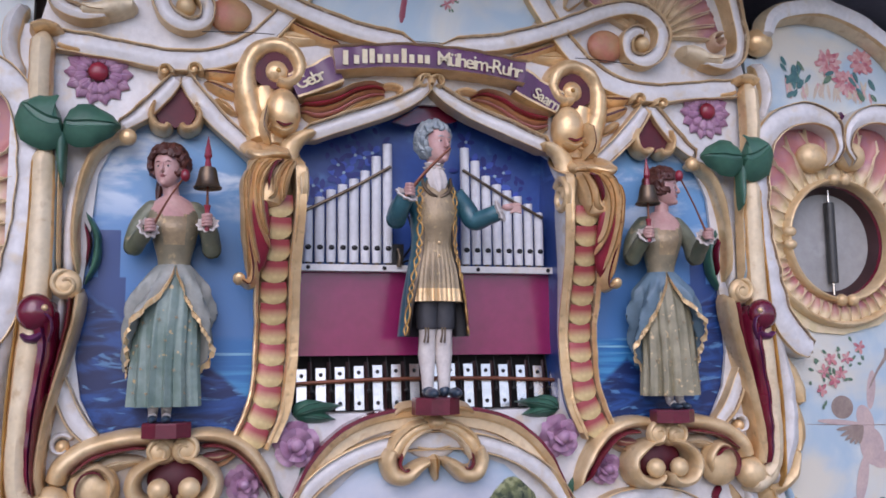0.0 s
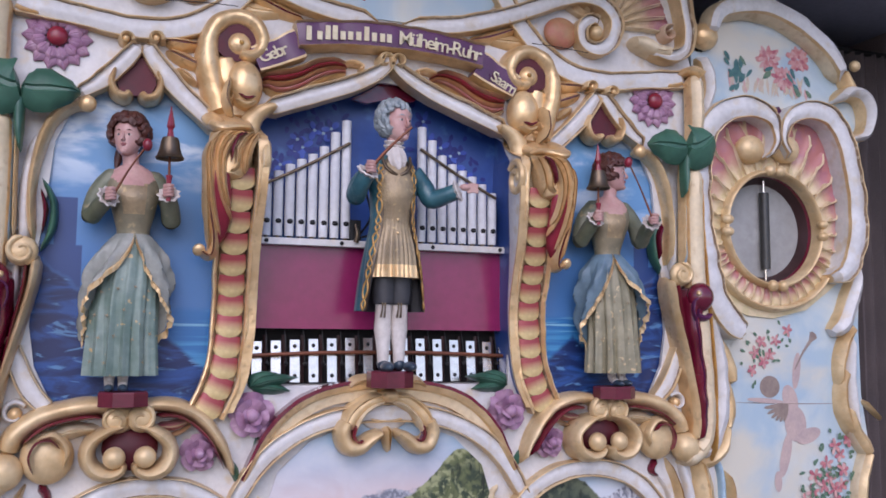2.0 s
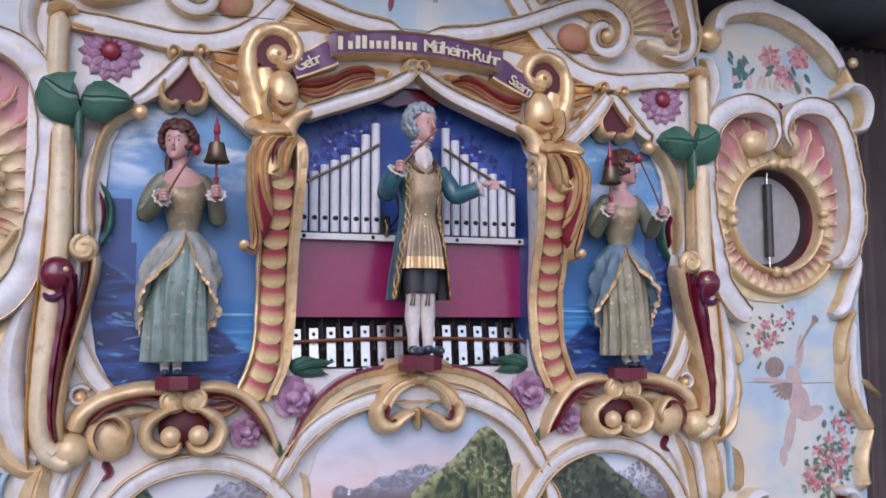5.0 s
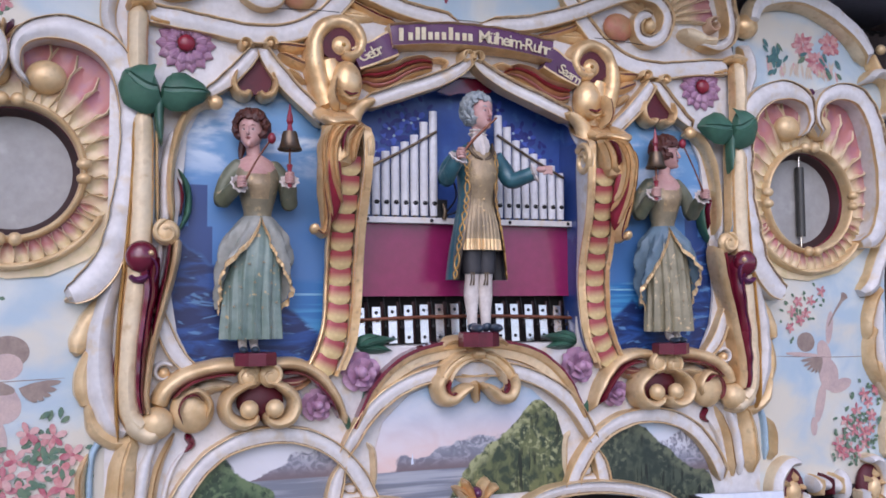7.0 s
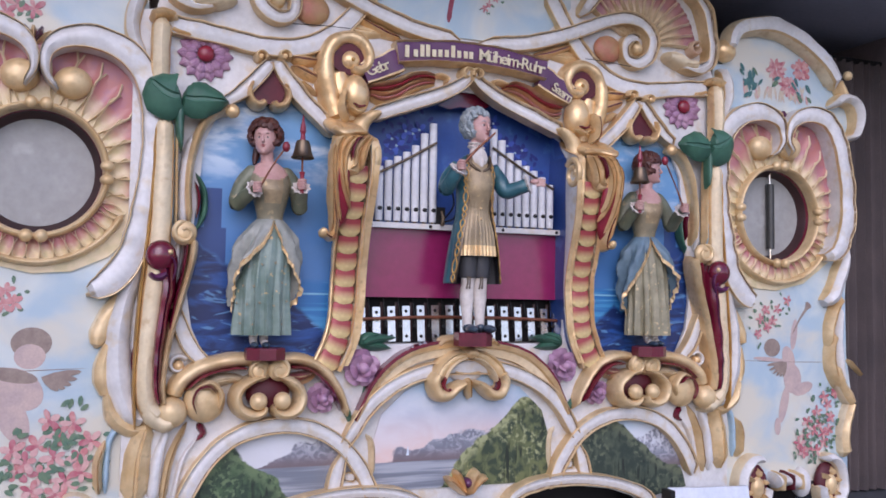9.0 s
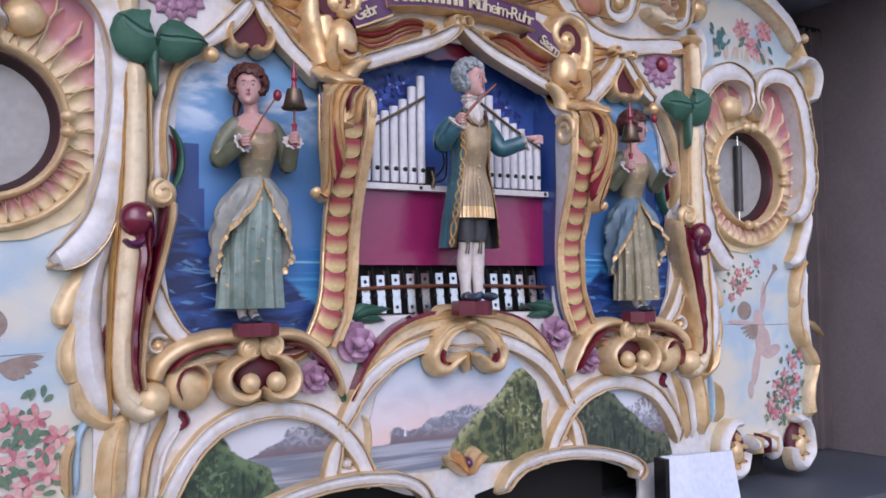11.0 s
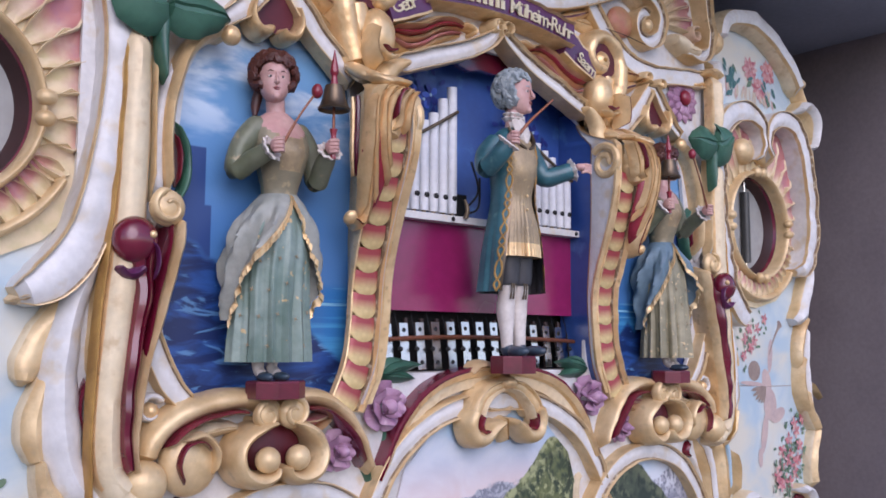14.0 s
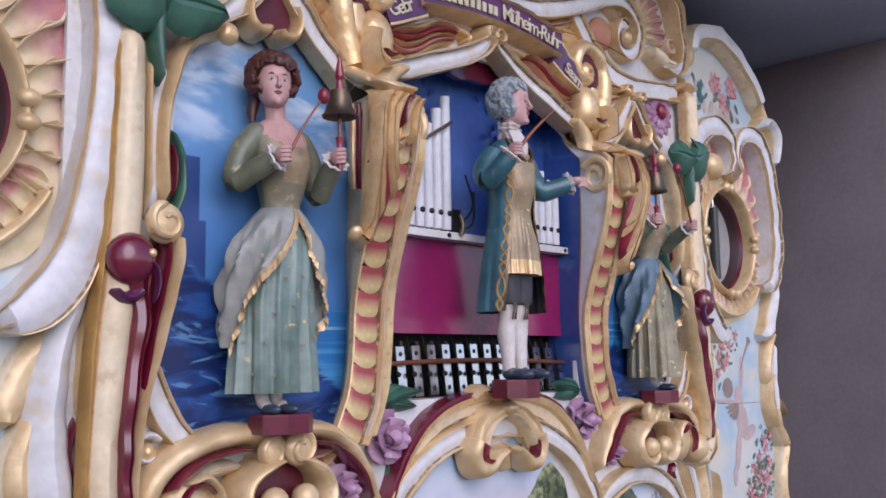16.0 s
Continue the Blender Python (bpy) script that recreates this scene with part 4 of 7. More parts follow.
    for f, r, m in ((0.72, 0.011, MAROON), (0.50, 0.009, PALE_GOLD), (0.28, 0.009, MAROON), (0.08, 0.008, GOLD)):
        side = [(s * (np.interp(z, line[::-1, 1], line[::-1, 0]) + 0.055 + 0.008 * (z > 1.48)), -0.004 - swell(z) * f, z) for z in (1.625, 1.58, 1.50, 1.44, 1.40 + 0.1 * (1 - f))]
        part("side_frond", Shape().tube(side, [r * 0.6, r, r, r * 0.9, r * 0.3], m, 8), pil)
    inner = s * 0.362
    spiral = [(inner, y, z) for y, z in curl((-0.058, 1.578), 0.052, 0.014, 40, 560, 30)]
    vol = part("console_volute", Shape().tube(spiral, [0.012, 0.012, 0.009], PALE_GOLD, 8, 2), facade, "gilt volute on the console side")
    part("volute_face", Shape().ball((inner + s * 0.008, -0.058, 1.578), (0.010, 0.052, 0.054), CREAM, 18, 10), vol)

    # gable over the figure niche
    carve("niche_band", [(0.678, 1.880), (0.716, 1.830), (0.770, 1.771), (0.834, 1.723)], [0.035, 0.048, 0.048, 0.03], WB, 0.05, s, label="white band with gilt edges")
    carve("niche_band", [(0.671, 1.881), (0.638, 1.831), (0.582, 1.765), (0.511, 1.699), (0.477, 1.654)], [0.035, 0.05, 0.055, 0.05, 0.03], WB, 0.05, s, label="white band with gilt edges")
    for c in [(0.717, 1.884), (0.643, 1.893)]:
        carve("niche_curl", curl(c, 0.020, 0.008, 200, -120, 10), [0.016, 0.010], RC, 0.055, s)
        blob("curl_eye", c, 0.010, -0.005, 0.02, GOLD, s)
    part("heart", board([(s * (0.687 + x), z) for x, z in ((0.0, 1.866), (0.026, 1.838), (0.046, 1.802), (0.050, 1.772), (0.038, 1.748), (0.0, 1.738), (-0.038, 1.748), (-0.050, 1.772), (-0.046, 1.802), (-0.026, 1.838))], [], 0.012, 0.026, HOLLOW), facade, "deep maroon heart between gilt hooks")
    carve("gilt_hook", [(0.736, 1.812), (0.748, 1.774), (0.738, 1.742), (0.714, 1.732), (0.698, 1.748)], [0.008, 0.020, 0.028, 0.030, 0.024], RG, 0.058, s)
    carve("gilt_hook", [(0.638, 1.812), (0.626, 1.774), (0.636, 1.742), (0.660, 1.732), (0.678, 1.748)], [0.008, 0.020, 0.028, 0.030, 0.024], RG, 0.058, s)
    carve("gilt_leaf", [(0.620, 1.895), (0.571, 1.894), (0.516, 1.893)], [0.03, 0.045, 0.02], leafy(GOLD, MAROON), 0.04, s)
    carve("gilt_leaf", [(0.616, 1.871), (0.570, 1.854), (0.520, 1.834)], [0.025, 0.045, 0.03], leafy(GOLD, MAROON), 0.04, s)
    carve("gilt_leaf", [(0.588, 1.827), (0.560, 1.808), (0.530, 1.784)], [0.02, 0.03, 0.012], leafy(PALE_GOLD), 0.03, s)

    # daisy, leaves and corner post
    bloom((0.882, 1.878), 0.085, s, 0.035)
    carve("corner_post", [(1.015, 1.973), (1.017, 1.866), (1.014, 1.764), (1.008, 1.671)], [0.062, 0.056, 0.056, 0.056], edged(CREAM, GOLD), 0.055, s, y0=0.02, label="pale gilt corner post")
    carve("corner_cap", [(1.050, 1.969), (1.012, 1.984), (0.966, 1.973)], [0.03, 0.04, 0.02], RG, 0.07, s)
    carve("corner_fillet", [(0.987, 1.947), (0.964, 1.938), (0.919, 1.930)], [0.02, 0.018, 0.012], RG, 0.03, s)
    for path, w in (([(0.957, 1.726), (0.980, 1.723), (1.012, 1.737), (1.052, 1.770)], [0.085, 0.140, 0.140, 0.06]), ([(0.954, 1.723), (0.924, 1.719), (0.885, 1.722), (0.818, 1.722)], [0.07, 0.115, 0.11, 0.03])):
        carve("green_leaf", path, w, leafy(GREEN), 0.030, s, y0=-0.030, label="broad green carved leaf")
    carve("leaf_stem", [(0.956, 1.707), (0.958, 1.671), (0.956, 1.620), (0.950, 1.565)], [0.024, 0.030, 0.024, 0.008], rounded(GREEN), 0.034, s, y0=-0.012)

    # shaft between the centre and the wing
    carve("shaft_line", [(1.023, 1.680), (1.027, 1.476), (1.042, 1.256), (1.057, 1.073), (1.062, 0.876), (1.055, 0.745)], 0.011, RD, 0.035, s, y0=0.01)
    carve("shaft", [(1.002, 1.688), (1.000, 1.510), (1.004, 1.291), (1.021, 1.074), (1.031, 0.925), (1.023, 0.819), (0.982, 0.773)], [0.056, 0.062, 0.066, 0.062, 0.060, 0.06, 0.05], edged(CREAM, GOLD), 0.046, s, y0=0.01, label="pale gilt shaft")
    carve("shaft_line", [(0.974, 1.674), (0.972, 1.512), (0.970, 1.326)], 0.013, rounded(PALE_BLUE), 0.03, s, y0=0.018)
    carve("shaft_line", [(0.992, 1.670), (0.991, 1.509), (0.993, 1.307)], 0.007, RD, 0.046, s, y0=0.018)
    carve("shaft_line", [(0.962, 1.675), (0.961, 1.513), (0.957, 1.335)], 0.010, RC, 0.04, s, y0=0.018)
    carve("shaft_band", [(0.910, 1.628), (0.932, 1.549), (0.939, 1.446), (0.936, 1.336)], [0.022, 0.03, 0.03, 0.03], rounded(WHITE), 0.03, s)
    carve("niche_edge", [(0.799, 1.703), (0.841, 1.699), (0.887, 1.650), (0.914, 1.562), (0.924, 1.463), (0.915, 1.353)], [0.024, 0.03, 0.03, 0.026, 0.022, 0.02], edged(PALE_GOLD, GOLD), 0.055, s, label="gilt edge of the niche")
    blob("edge_ball", (0.802, 1.701), 0.022, -0.02, 0.025, GOLD, s)
    carve("green_edge", [(0.901, 1.512), (0.873, 1.453), (0.874, 1.384), (0.899, 1.327)], [0.008, 0.02, 0.02, 0.008], rounded(GREEN), 0.035, s, y0=0.05)
    carve("maroon_edge", [(0.903, 1.485), (0.890, 1.434), (0.895, 1.373)], [0.006, 0.014, 0.006], rounded(MAROON), 0.03, s, y0=0.04)
    volute("scroll_eye", (0.934, 1.321), 0.037, -0.022, s, -420)
    carve("long_scroll", [(0.903, 1.314), (0.909, 1.243), (0.935, 1.133), (0.967, 1.008), (0.984, 0.877), (0.974, 0.803)], [0.03, 0.026, 0.024, 0.024, 0.022, 0.02], edged(PALE_GOLD, GOLD), 0.085, s)
    carve("long_scroll", [(0.923, 1.310), (0.931, 1.226), (0.953, 1.116), (0.972, 0.991), (0.981, 0.860)], [0.010, 0.013, 0.012, 0.009, 0.003], rounded(MAROON), 0.075, s)
    carve("long_scroll", [(0.946, 1.301), (0.953, 1.225), (0.970, 1.124), (0.981, 1.025)], [0.02, 0.022, 0.02, 0.014], rounded(WHITE), 0.04, s)
    drop = part("maroon_drop", knob((1.000, 1.252), 0.044, -0.030, 0.036, MAROON, s, 0.046), facade, "glossy maroon drop with a long tail")
    part("drop_tail", sweep([(0.996, 1.288), (0.990, 1.245), (0.982, 1.205), (0.977, 1.160), (0.986, 1.094), (0.998, 0.989), (1.001, 0.877), (0.989, 0.805)], [0.050, 0.088, 0.074, 0.054, 0.046, 0.042, 0.034, 0.014], [(-1, 0, MAROON), (-0.9, 0.5, MAROON), (-0.5, 0.9, MAROON), (-0.2, 0.98, MAROON), (-0.1, 0.86, PURPLE), (0.05, 0.98, MAROON), (0.5, 0.92, MAROON), (0.9, 0.5, MAROON), (1, 0, MAROON)], BOARD_Y, 0.090, s, 7, 0.45), drop)
    part("drop_lobe", sweep([(0.978, 1.205), (0.996, 1.190), (1.016, 1.188), (1.034, 1.204)], [0.036, 0.040, 0.032, 0.012], rounded(PURPLE), BOARD_Y, 0.092, s), drop)
    part("drop_line", sweep([(0.985, 1.252), (0.965, 1.239), (0.959, 1.211), (0.967, 1.178)], [0.005, 0.006, 0.006, 0.004], rounded(PURPLE), -0.046, 0.014, s), drop)
    part("drop_eye", knob((0.976, 1.262), 0.008, -0.058, 0.008, GOLD, s), drop)
    carve("niche_foot", [(0.956, 1.141), (0.938, 1.058), (0.903, 0.982), (0.852, 0.926)], [0.012, 0.045, 0.05, 0.04], WB, 0.04, s, label="white band with gilt edges")
    carve("foot_curl", curl((0.937, 0.928), 0.03, 0.014, 150, -150, 12), [0.018, 0.012], rounded(WHITE), 0.035, s)
    blob("foot_eye", (0.935, 0.926), 0.017, 0.015, 0.03, GOLD, s)
    blob("shaft_ball", (0.954, 0.791), 0.046, -0.02, 0.055, PALE_GOLD, s, 0.046, "smooth gilt ball")
    carve("shaft_toe", [(1.023, 0.846), (1.012, 0.789), (0.973, 0.760), (0.951, 0.766)], [0.055, 0.065, 0.06, 0.04], rounded(CREAM), 0.075, s)

    # gilt scrolls under the figures
    carve("beam_scroll", [(0.952, 0.827), (0.931, 0.878), (0.874, 0.920), (0.793, 0.941), (0.726, 0.943), (0.682, 0.926), (0.676, 0.897), (0.703, 0.886), (0.719, 0.905)], [0.055, 0.055, 0.05, 0.046, 0.046, 0.04, 0.032, 0.026, 0.02], RC, 0.065, s, label="gilt scroll under the figure")
    carve("beam_vein", [(0.920, 0.851), (0.860, 0.898), (0.779, 0.917), (0.729, 0.916)], [0.008, 0.016, 0.016, 0.008], rounded(MAROON), 0.07, s)
    carve("beam_leaf", [(0.880, 0.859), (0.810, 0.883), (0.735, 0.886)], [0.02, 0.045, 0.02], leafy(CREAM), 0.045, s)
    carve("beam_scroll", [(0.650, 0.893), (0.658, 0.924), (0.624, 0.944), (0.554, 0.940), (0.489, 0.903), (0.440, 0.834), (0.408, 0.760)], [0.03, 0.035, 0.036, 0.038, 0.036, 0.032, 0.018], RC, 0.060, s, label="gilt scroll under the figure")
    carve("beam_vein", [(0.614, 0.919), (0.544, 0.912), (0.478, 0.858), (0.433, 0.777)], [0.012, 0.014, 0.014, 0.006], rounded(MAROON), 0.07, s)
    carve("beam_leaf", [(0.606, 0.891), (0.562, 0.890), (0.518, 0.904)], [0.015, 0.03, 0.012], leafy(PINK, CREAM), 0.04, s)
    carve("beam_leaf", [(0.605, 0.864), (0.553, 0.869), (0.512, 0.897)], [0.01, 0.014, 0.008], leafy(GOLD), 0.04, s)
    volute("scroll_eye", (0.643, 0.913), 0.034, -0.025, s, 420)
    volute("scroll_eye", (0.706, 0.909), 0.030, -0.025, s, -420)
    snail = blob("gilt_snail", (0.858, 0.822), 0.062, -0.005, 0.050, PALE_GOLD, s, 0.066, "egg-shaped gilt scroll with a maroon line")
    part("snail_ridge", sweep([(0.818, 0.800), (0.812, 0.842), (0.842, 0.876), (0.880, 0.868)], [0.008, 0.018, 0.018, 0.006], rounded(PALE_GOLD, 6), -0.012, 0.026, s), snail)
    part("snail_line", sweep([(0.884, 0.786), (0.896, 0.824), (0.882, 0.858), (0.850, 0.866), (0.828, 0.846)], [0.003, 0.007, 0.007, 0.006, 0.003], rounded(MAROON), -0.026, 0.020, s), snail)
    carve("gilt_leaf", [(0.873, 0.753), (0.856, 0.722), (0.878, 0.700)], [0.024, 0.024, 0.01], leafy(MAROON), 0.02, s)
    bow = blob("bow_heart", (0.667, 0.838), 0.068, 0.005, 0.036, HOLLOW, s, 0.056, "maroon heart in a gilt double scroll")
    for way in (1, -1):
        mid_x = 0.668
        part("bow_scroll", sweep([(mid_x + way * x, z) for x, z in ((0.006, 0.896), (0.052, 0.884), (0.090, 0.856), (0.100, 0.822), (0.084, 0.790), (0.050, 0.776), (0.020, 0.786), (0.012, 0.808))], [0.012, 0.030, 0.040, 0.042, 0.042, 0.038, 0.030, 0.016], rounded(PALE_GOLD), 0.03, 0.085, s), bow)
        part("bow_ball", knob((mid_x + way * 0.036, 0.820), 0.027, -0.034, 0.026, PALE_GOLD, s), bow)
    rose((0.367, 0.913), 0.070, s, 0.03)
    rose((0.499, 0.820), 0.056, s, 0.03)
    for k, (tip, w) in enumerate((((0.242, 1.010), 0.030), ((0.262, 0.974), 0.034), ((0.300, 1.022), 0.030))):
        carve("rose_leaf", [(0.372, 0.986), ((0.372 + tip[0]) / 2 + 0.010, (0.986 + tip[1]) / 2 + 0.004), tip], [0.016, w * 1.35, w, 0.006], leafy(GREEN), 0.030 - 0.006 * k, s, label="green rose leaf")
    carve("rose_stem", [(0.350, 0.852), (0.352, 0.780)], 0.014, rounded(GREEN), 0.02, s)
    carve("rose_leaf", [(0.424, 0.806), (0.405, 0.769), (0.396, 0.733)], [0.01, 0.026, 0.008], leafy(GREEN), 0.02, s)

    # arches of the lower front
    carve("arch_band", [(0.924, 0.503), (0.869, 0.610), (0.789, 0.694), (0.678, 0.736), (0.542, 0.731), (0.436, 0.676), (0.362, 0.587), (0.319, 0.487)], 0.052, WB, 0.045, s, label="white arch with gilt edges")
    carve("arch_band", [(0.419, 0.670), (0.342, 0.788), (0.246, 0.861), (0.125, 0.903), (-0.042, 0.916)], [0.04, 0.05, 0.05, 0.05, 0.05], WB, 0.045, s, label="white arch with gilt edges", ends=0.9)
    carve("arch_band", [(0.380, 0.742), (0.318, 0.848), (0.243, 0.923), (0.137, 0.966), (-0.041, 0.984)], [0.03, 0.055, 0.06, 0.06, 0.06], [(-1, 0, MAROON), (-0.94, 0.8, MAROON), (-0.66, 0.8, MAROON), (-0.60, 0.95, GOLD), (-0.1, 0.80, PALE_GOLD), (0.05, 0.55, CREAM), (0.9, 0.45, CREAM), (1, 0, CREAM)], 0.05, s, label="gilt arch with a maroon edge", ends=0.9)
    carve("arch_strut", [(0.415, 0.652), (0.440, 0.592), (0.460, 0.505)], [0.02, 0.045, 0.05], WB, 0.04, s)
    carve("arch_strut", [(0.373, 0.565), (0.417, 0.571)], 0.03, WB, 0.03, s)
    carve("arch_strut", [(0.454, 0.533), (0.380, 0.532), (0.309, 0.528)], 0.05, rounded(WHITE), 0.025, s)
    carve("arch_fillet", [(0.321, 0.555), (0.323, 0.663), (0.343, 0.699)], [0.02, 0.025, 0.01], leafy(CREAM), 0.02, s)
    carve("mouth_band", [(0.688, 0.405), (0.714, 0.431), (0.665, 0.467), (0.549, 0.503), (0.406, 0.521), (0.268, 0.513), (0.178, 0.480), (0.123, 0.415)], [0.03, 0.04, 0.045, 0.042, 0.042, 0.042, 0.04, 0.03], WB, 0.06, s, label="white moulding of the mouth")
    carve("side_leaf", [(1.018, 0.758), (1.042, 0.665), (1.051, 0.520)], [0.05, 0.075, 0.08], leafy(PALE_GOLD), 0.04, s)
    carve("side_leaf", [(0.956, 0.745), (0.985, 0.652), (1.000, 0.514)], [0.02, 0.034, 0.036], rounded(WHITE), 0.03, s)
    carve("side_leaf", [(0.905, 0.756), (0.949, 0.655), (0.972, 0.512)], [0.018, 0.026, 0.026], leafy(PALE_GOLD, DEEP_GOLD), 0.035, s)
    carve("side_leaf", [(0.873, 0.712), (0.917, 0.639), (0.943, 0.508)], [0.008, 0.016, 0.018], rounded(WHITE), 0.02, s)

part("gable_field", board([(-0.100, 1.800), (-0.037, 1.837), (0.036, 1.892), (0.108, 1.829), (0.087, 1.809), (0.035, 1.799), (-0.017, 1.801), (-0.057, 1.790)], [], 0.060, 0.02, MAROON), facade, "maroon field under the gable")

# leaf bow in the middle of the lower arch
knot = part("leaf_bow", knob((0.0, (0.004, 0.961)[1]), 0.030, 0.0, 0.05, GOLD, 1, 0.020), facade, "gilt leaf bow over the middle arch")
part("bow_cushion", knob((0.0, (0.005, 0.905)[1]), 0.070, 0.03, 0.025, WHITE, 1, 0.045), knot)
for s in (1, -1):
    part("bow_leaf", sweep([(0.002, 0.957), (0.054, 0.943), (0.097, 0.910), (0.120, 0.864)], [0.03, 0.050, 0.058, 0.040], rounded(PALE_GOLD), 0.03, 0.060, s), knot)
    part("bow_rib", sweep([(0.010, 0.965), (0.062, 0.954), (0.105, 0.921), (0.132, 0.871)], [0.008, 0.014, 0.016, 0.010], rounded(PALE_GOLD, 6), 0.0, 0.034, s), knot)
    part("bow_rib", sweep([(0.005, 0.946), (0.046, 0.932), (0.081, 0.899), (0.100, 0.856)], [0.008, 0.014, 0.014, 0.008], rounded(CREAM, 6), 0.0, 0.036, s), knot)
    part("bow_curl", sweep([(0.113, 0.900), (0.126, 0.862), (0.112, 0.828), (0.080, 0.824), (0.048, 0.846), (0.014, 0.866)], [0.034, 0.050, 0.052, 0.048, 0.038, 0.016], rounded(PALE_GOLD), 0.02, 0.064, s), knot)
    part("bow_fold", sweep([(0.093, 0.885), (0.100, 0.856), (0.088, 0.838), (0.072, 0.845)], [0.008, 0.012, 0.010, 0.006], rounded(MAROON, 6), -0.01, 0.034, s), knot)
    part("bow_leaf", sweep([(-0.002, 0.968), (0.038, 0.998), (0.086, 0.998), (0.114, 0.980)], [0.03, 0.040, 0.034, 0.012], leafy(PALE_GOLD, GOLD), 0.03, 0.050, s), knot)
part("bow_leaf", sweep([(0.001, 0.876), (0.002, 0.843), (0.002, 0.806)], [0.040, 0.034, 0.010], leafy(PALE_GOLD, DEEP_GOLD), 0.02, 0.045), knot)

# rosette at the foot of the middle painting
mid_z = (0.017, 0.530)[1]
ros = part("rosette", knob((0.0, mid_z), 0.018, 0.01, 0.03, PURPLE, 1), facade, "small gilt fan rosette")
for a, w in ((150, 0.035), (118, 0.03), (62, 0.03), (30, 0.035)):
    part("fan_leaf", sweep([(0, mid_z - 0.045), (0.05 * math.cos(radians(a)), mid_z - 0.02 + 0.04 * math.sin(radians(a))), (0.085 * math.cos(radians(a)), mid_z - 0.01 + 0.06 * math.sin(radians(a)))], [0.012, w, 0.014], leafy(GOLD), 0.035, 0.06), ros)

# the banner with its lettering
BAN_Y = 0.0
ban_mid = [(-0.275, 1.945), (-0.14, 1.963), (0.0, 1.969), (0.14, 1.963), (0.275, 1.945)]
banner = part("banner", sweep(ban_mid, 0.078, [(-1, 0, PALE_GOLD), (-1, 0.8, PALE_GOLD), (-0.88, 1, PALE_GOLD), (-0.78, 0.85, PURPLE), (0, 0.9, PURPLE), (0.78, 0.85, PALE_GOLD), (0.88, 1, PALE_GOLD), (1, 0.8, PALE_GOLD), (1, 0, PALE_GOLD)], BOARD_Y, 0.07, 1, 10, 1.0), facade, "purple ribbon banner with cream lettering")
for s in (1, -1):
    part("banner_tail", sweep([(0.265, 1.925), (0.32, 1.895), (0.385, 1.865)], [0.085, 0.08, 0.07], [(-1, 0, PALE_GOLD), (-0.95, 0.9, PALE_GOLD), (-0.8, 0.9, PURPLE), (0.8, 0.9, PALE_GOLD), (0.95, 0.9, PALE_GOLD), (1, 0, PALE_GOLD)], BOARD_Y, 0.055, s, 6, 1.0), banner)


def letters(word, x0, x1, height, line, y, lean=0):
    """Raised letters spread between x0 and x1 along a line (function of x giving z and slope)."""
    made, total = [], 0.0
    for ch in word:
        cu = bpy.data.curves.new("letter", "FONT")
        cu.body, cu.size, cu.extrude, cu.offset = ch, height, 0.0012, 0.0004
        ob = new("letter_source", cu)
        me = bpy.data.meshes.new_from_object(ob.evaluated_get(bpy.context.evaluated_depsgraph_get()))
        bpy.data.objects.remove(ob), bpy.data.curves.remove(cu)
        xs = [v.co.x for v in me.vertices] or [0, height * 0.3]
        made.append((me, min(xs), max(xs) - min(xs)))
        total += max(xs) - min(xs)
    gap = (x1 - x0 - total) / max(1, len(word) - 1)
    x = x0
    for me, left, wide in made:
        z, slope = line(x + wide / 2)
        me.materials.clear()
        me.materials.append(LETTER)
        o = part("letter", me, banner)
        o.matrix_basis = Matrix.Translation((x, y, z)) @ Matrix.Rotation(-math.atan(slope), 4, "Y") @ Matrix.Rotation(radians(90), 4, "X") @ Matrix.Translation((-left, 0, 0))
        x += wide + gap


arc = lambda x: (1.969 - 0.32 * x * x - 0.021, -0.64 * x)  # noqa: E731
letters("Mülheim-Ruhr", 0.014, 0.264, 0.056, arc, -0.026)
letters("Gebr", -0.368, -0.292, 0.048, lambda x: (1.846 + (x + 0.368) * 0.55, 0.55), -0.0125)
letters("Saarn", 0.298, 0.375, 0.046, lambda x: (1.884 - (x - 0.298) * 0.55, -0.55), -0.0125)
# the maker's name as plain bars
for k, (x, h) in enumerate(((-0.245, 0.040), (-0.215, 0.024), (-0.192, 0.040), (-0.172, 0.040), (-0.150, 0.024), (-0.128, 0.024), (-0.105, 0.024), (-0.082, 0.040), (-0.060, 0.024), (-0.036, 0.024), (-0.016, 0.024))):
    z = arc(x)[0]
    part("letter_bar", Shape().box(x - 0.007, x + 0.007, -0.0275, -0.0245, z, z + h, LETTER), banner, "", 0)

# ---- wings with the round drum windows ----
WING_Y = 0.065
RING, RING_R = (1.346, 1.492), 0.185


def disc(c, r, n=48):
    return [(c[0] + r * math.cos(2 * math.pi * k / n), c[1] + r * math.sin(2 * math.pi * k / n)) for k in range(n)]


def ring(c, r, width, prof, y0, height, s):
    """A closed round moulding."""
    pr, rows = prof, []
    for k in range(65):
        a = 2 * math.pi * k / 64
        rows.append([(s * (c[0] + (r + u * width / 2) * math.cos(a)), y0 - h * height, c[1] + (r + u * width / 2) * math.sin(a)) for u, h, _ in pr])
    return Shape().grid(rows, lambda i, j: pr[j][2])


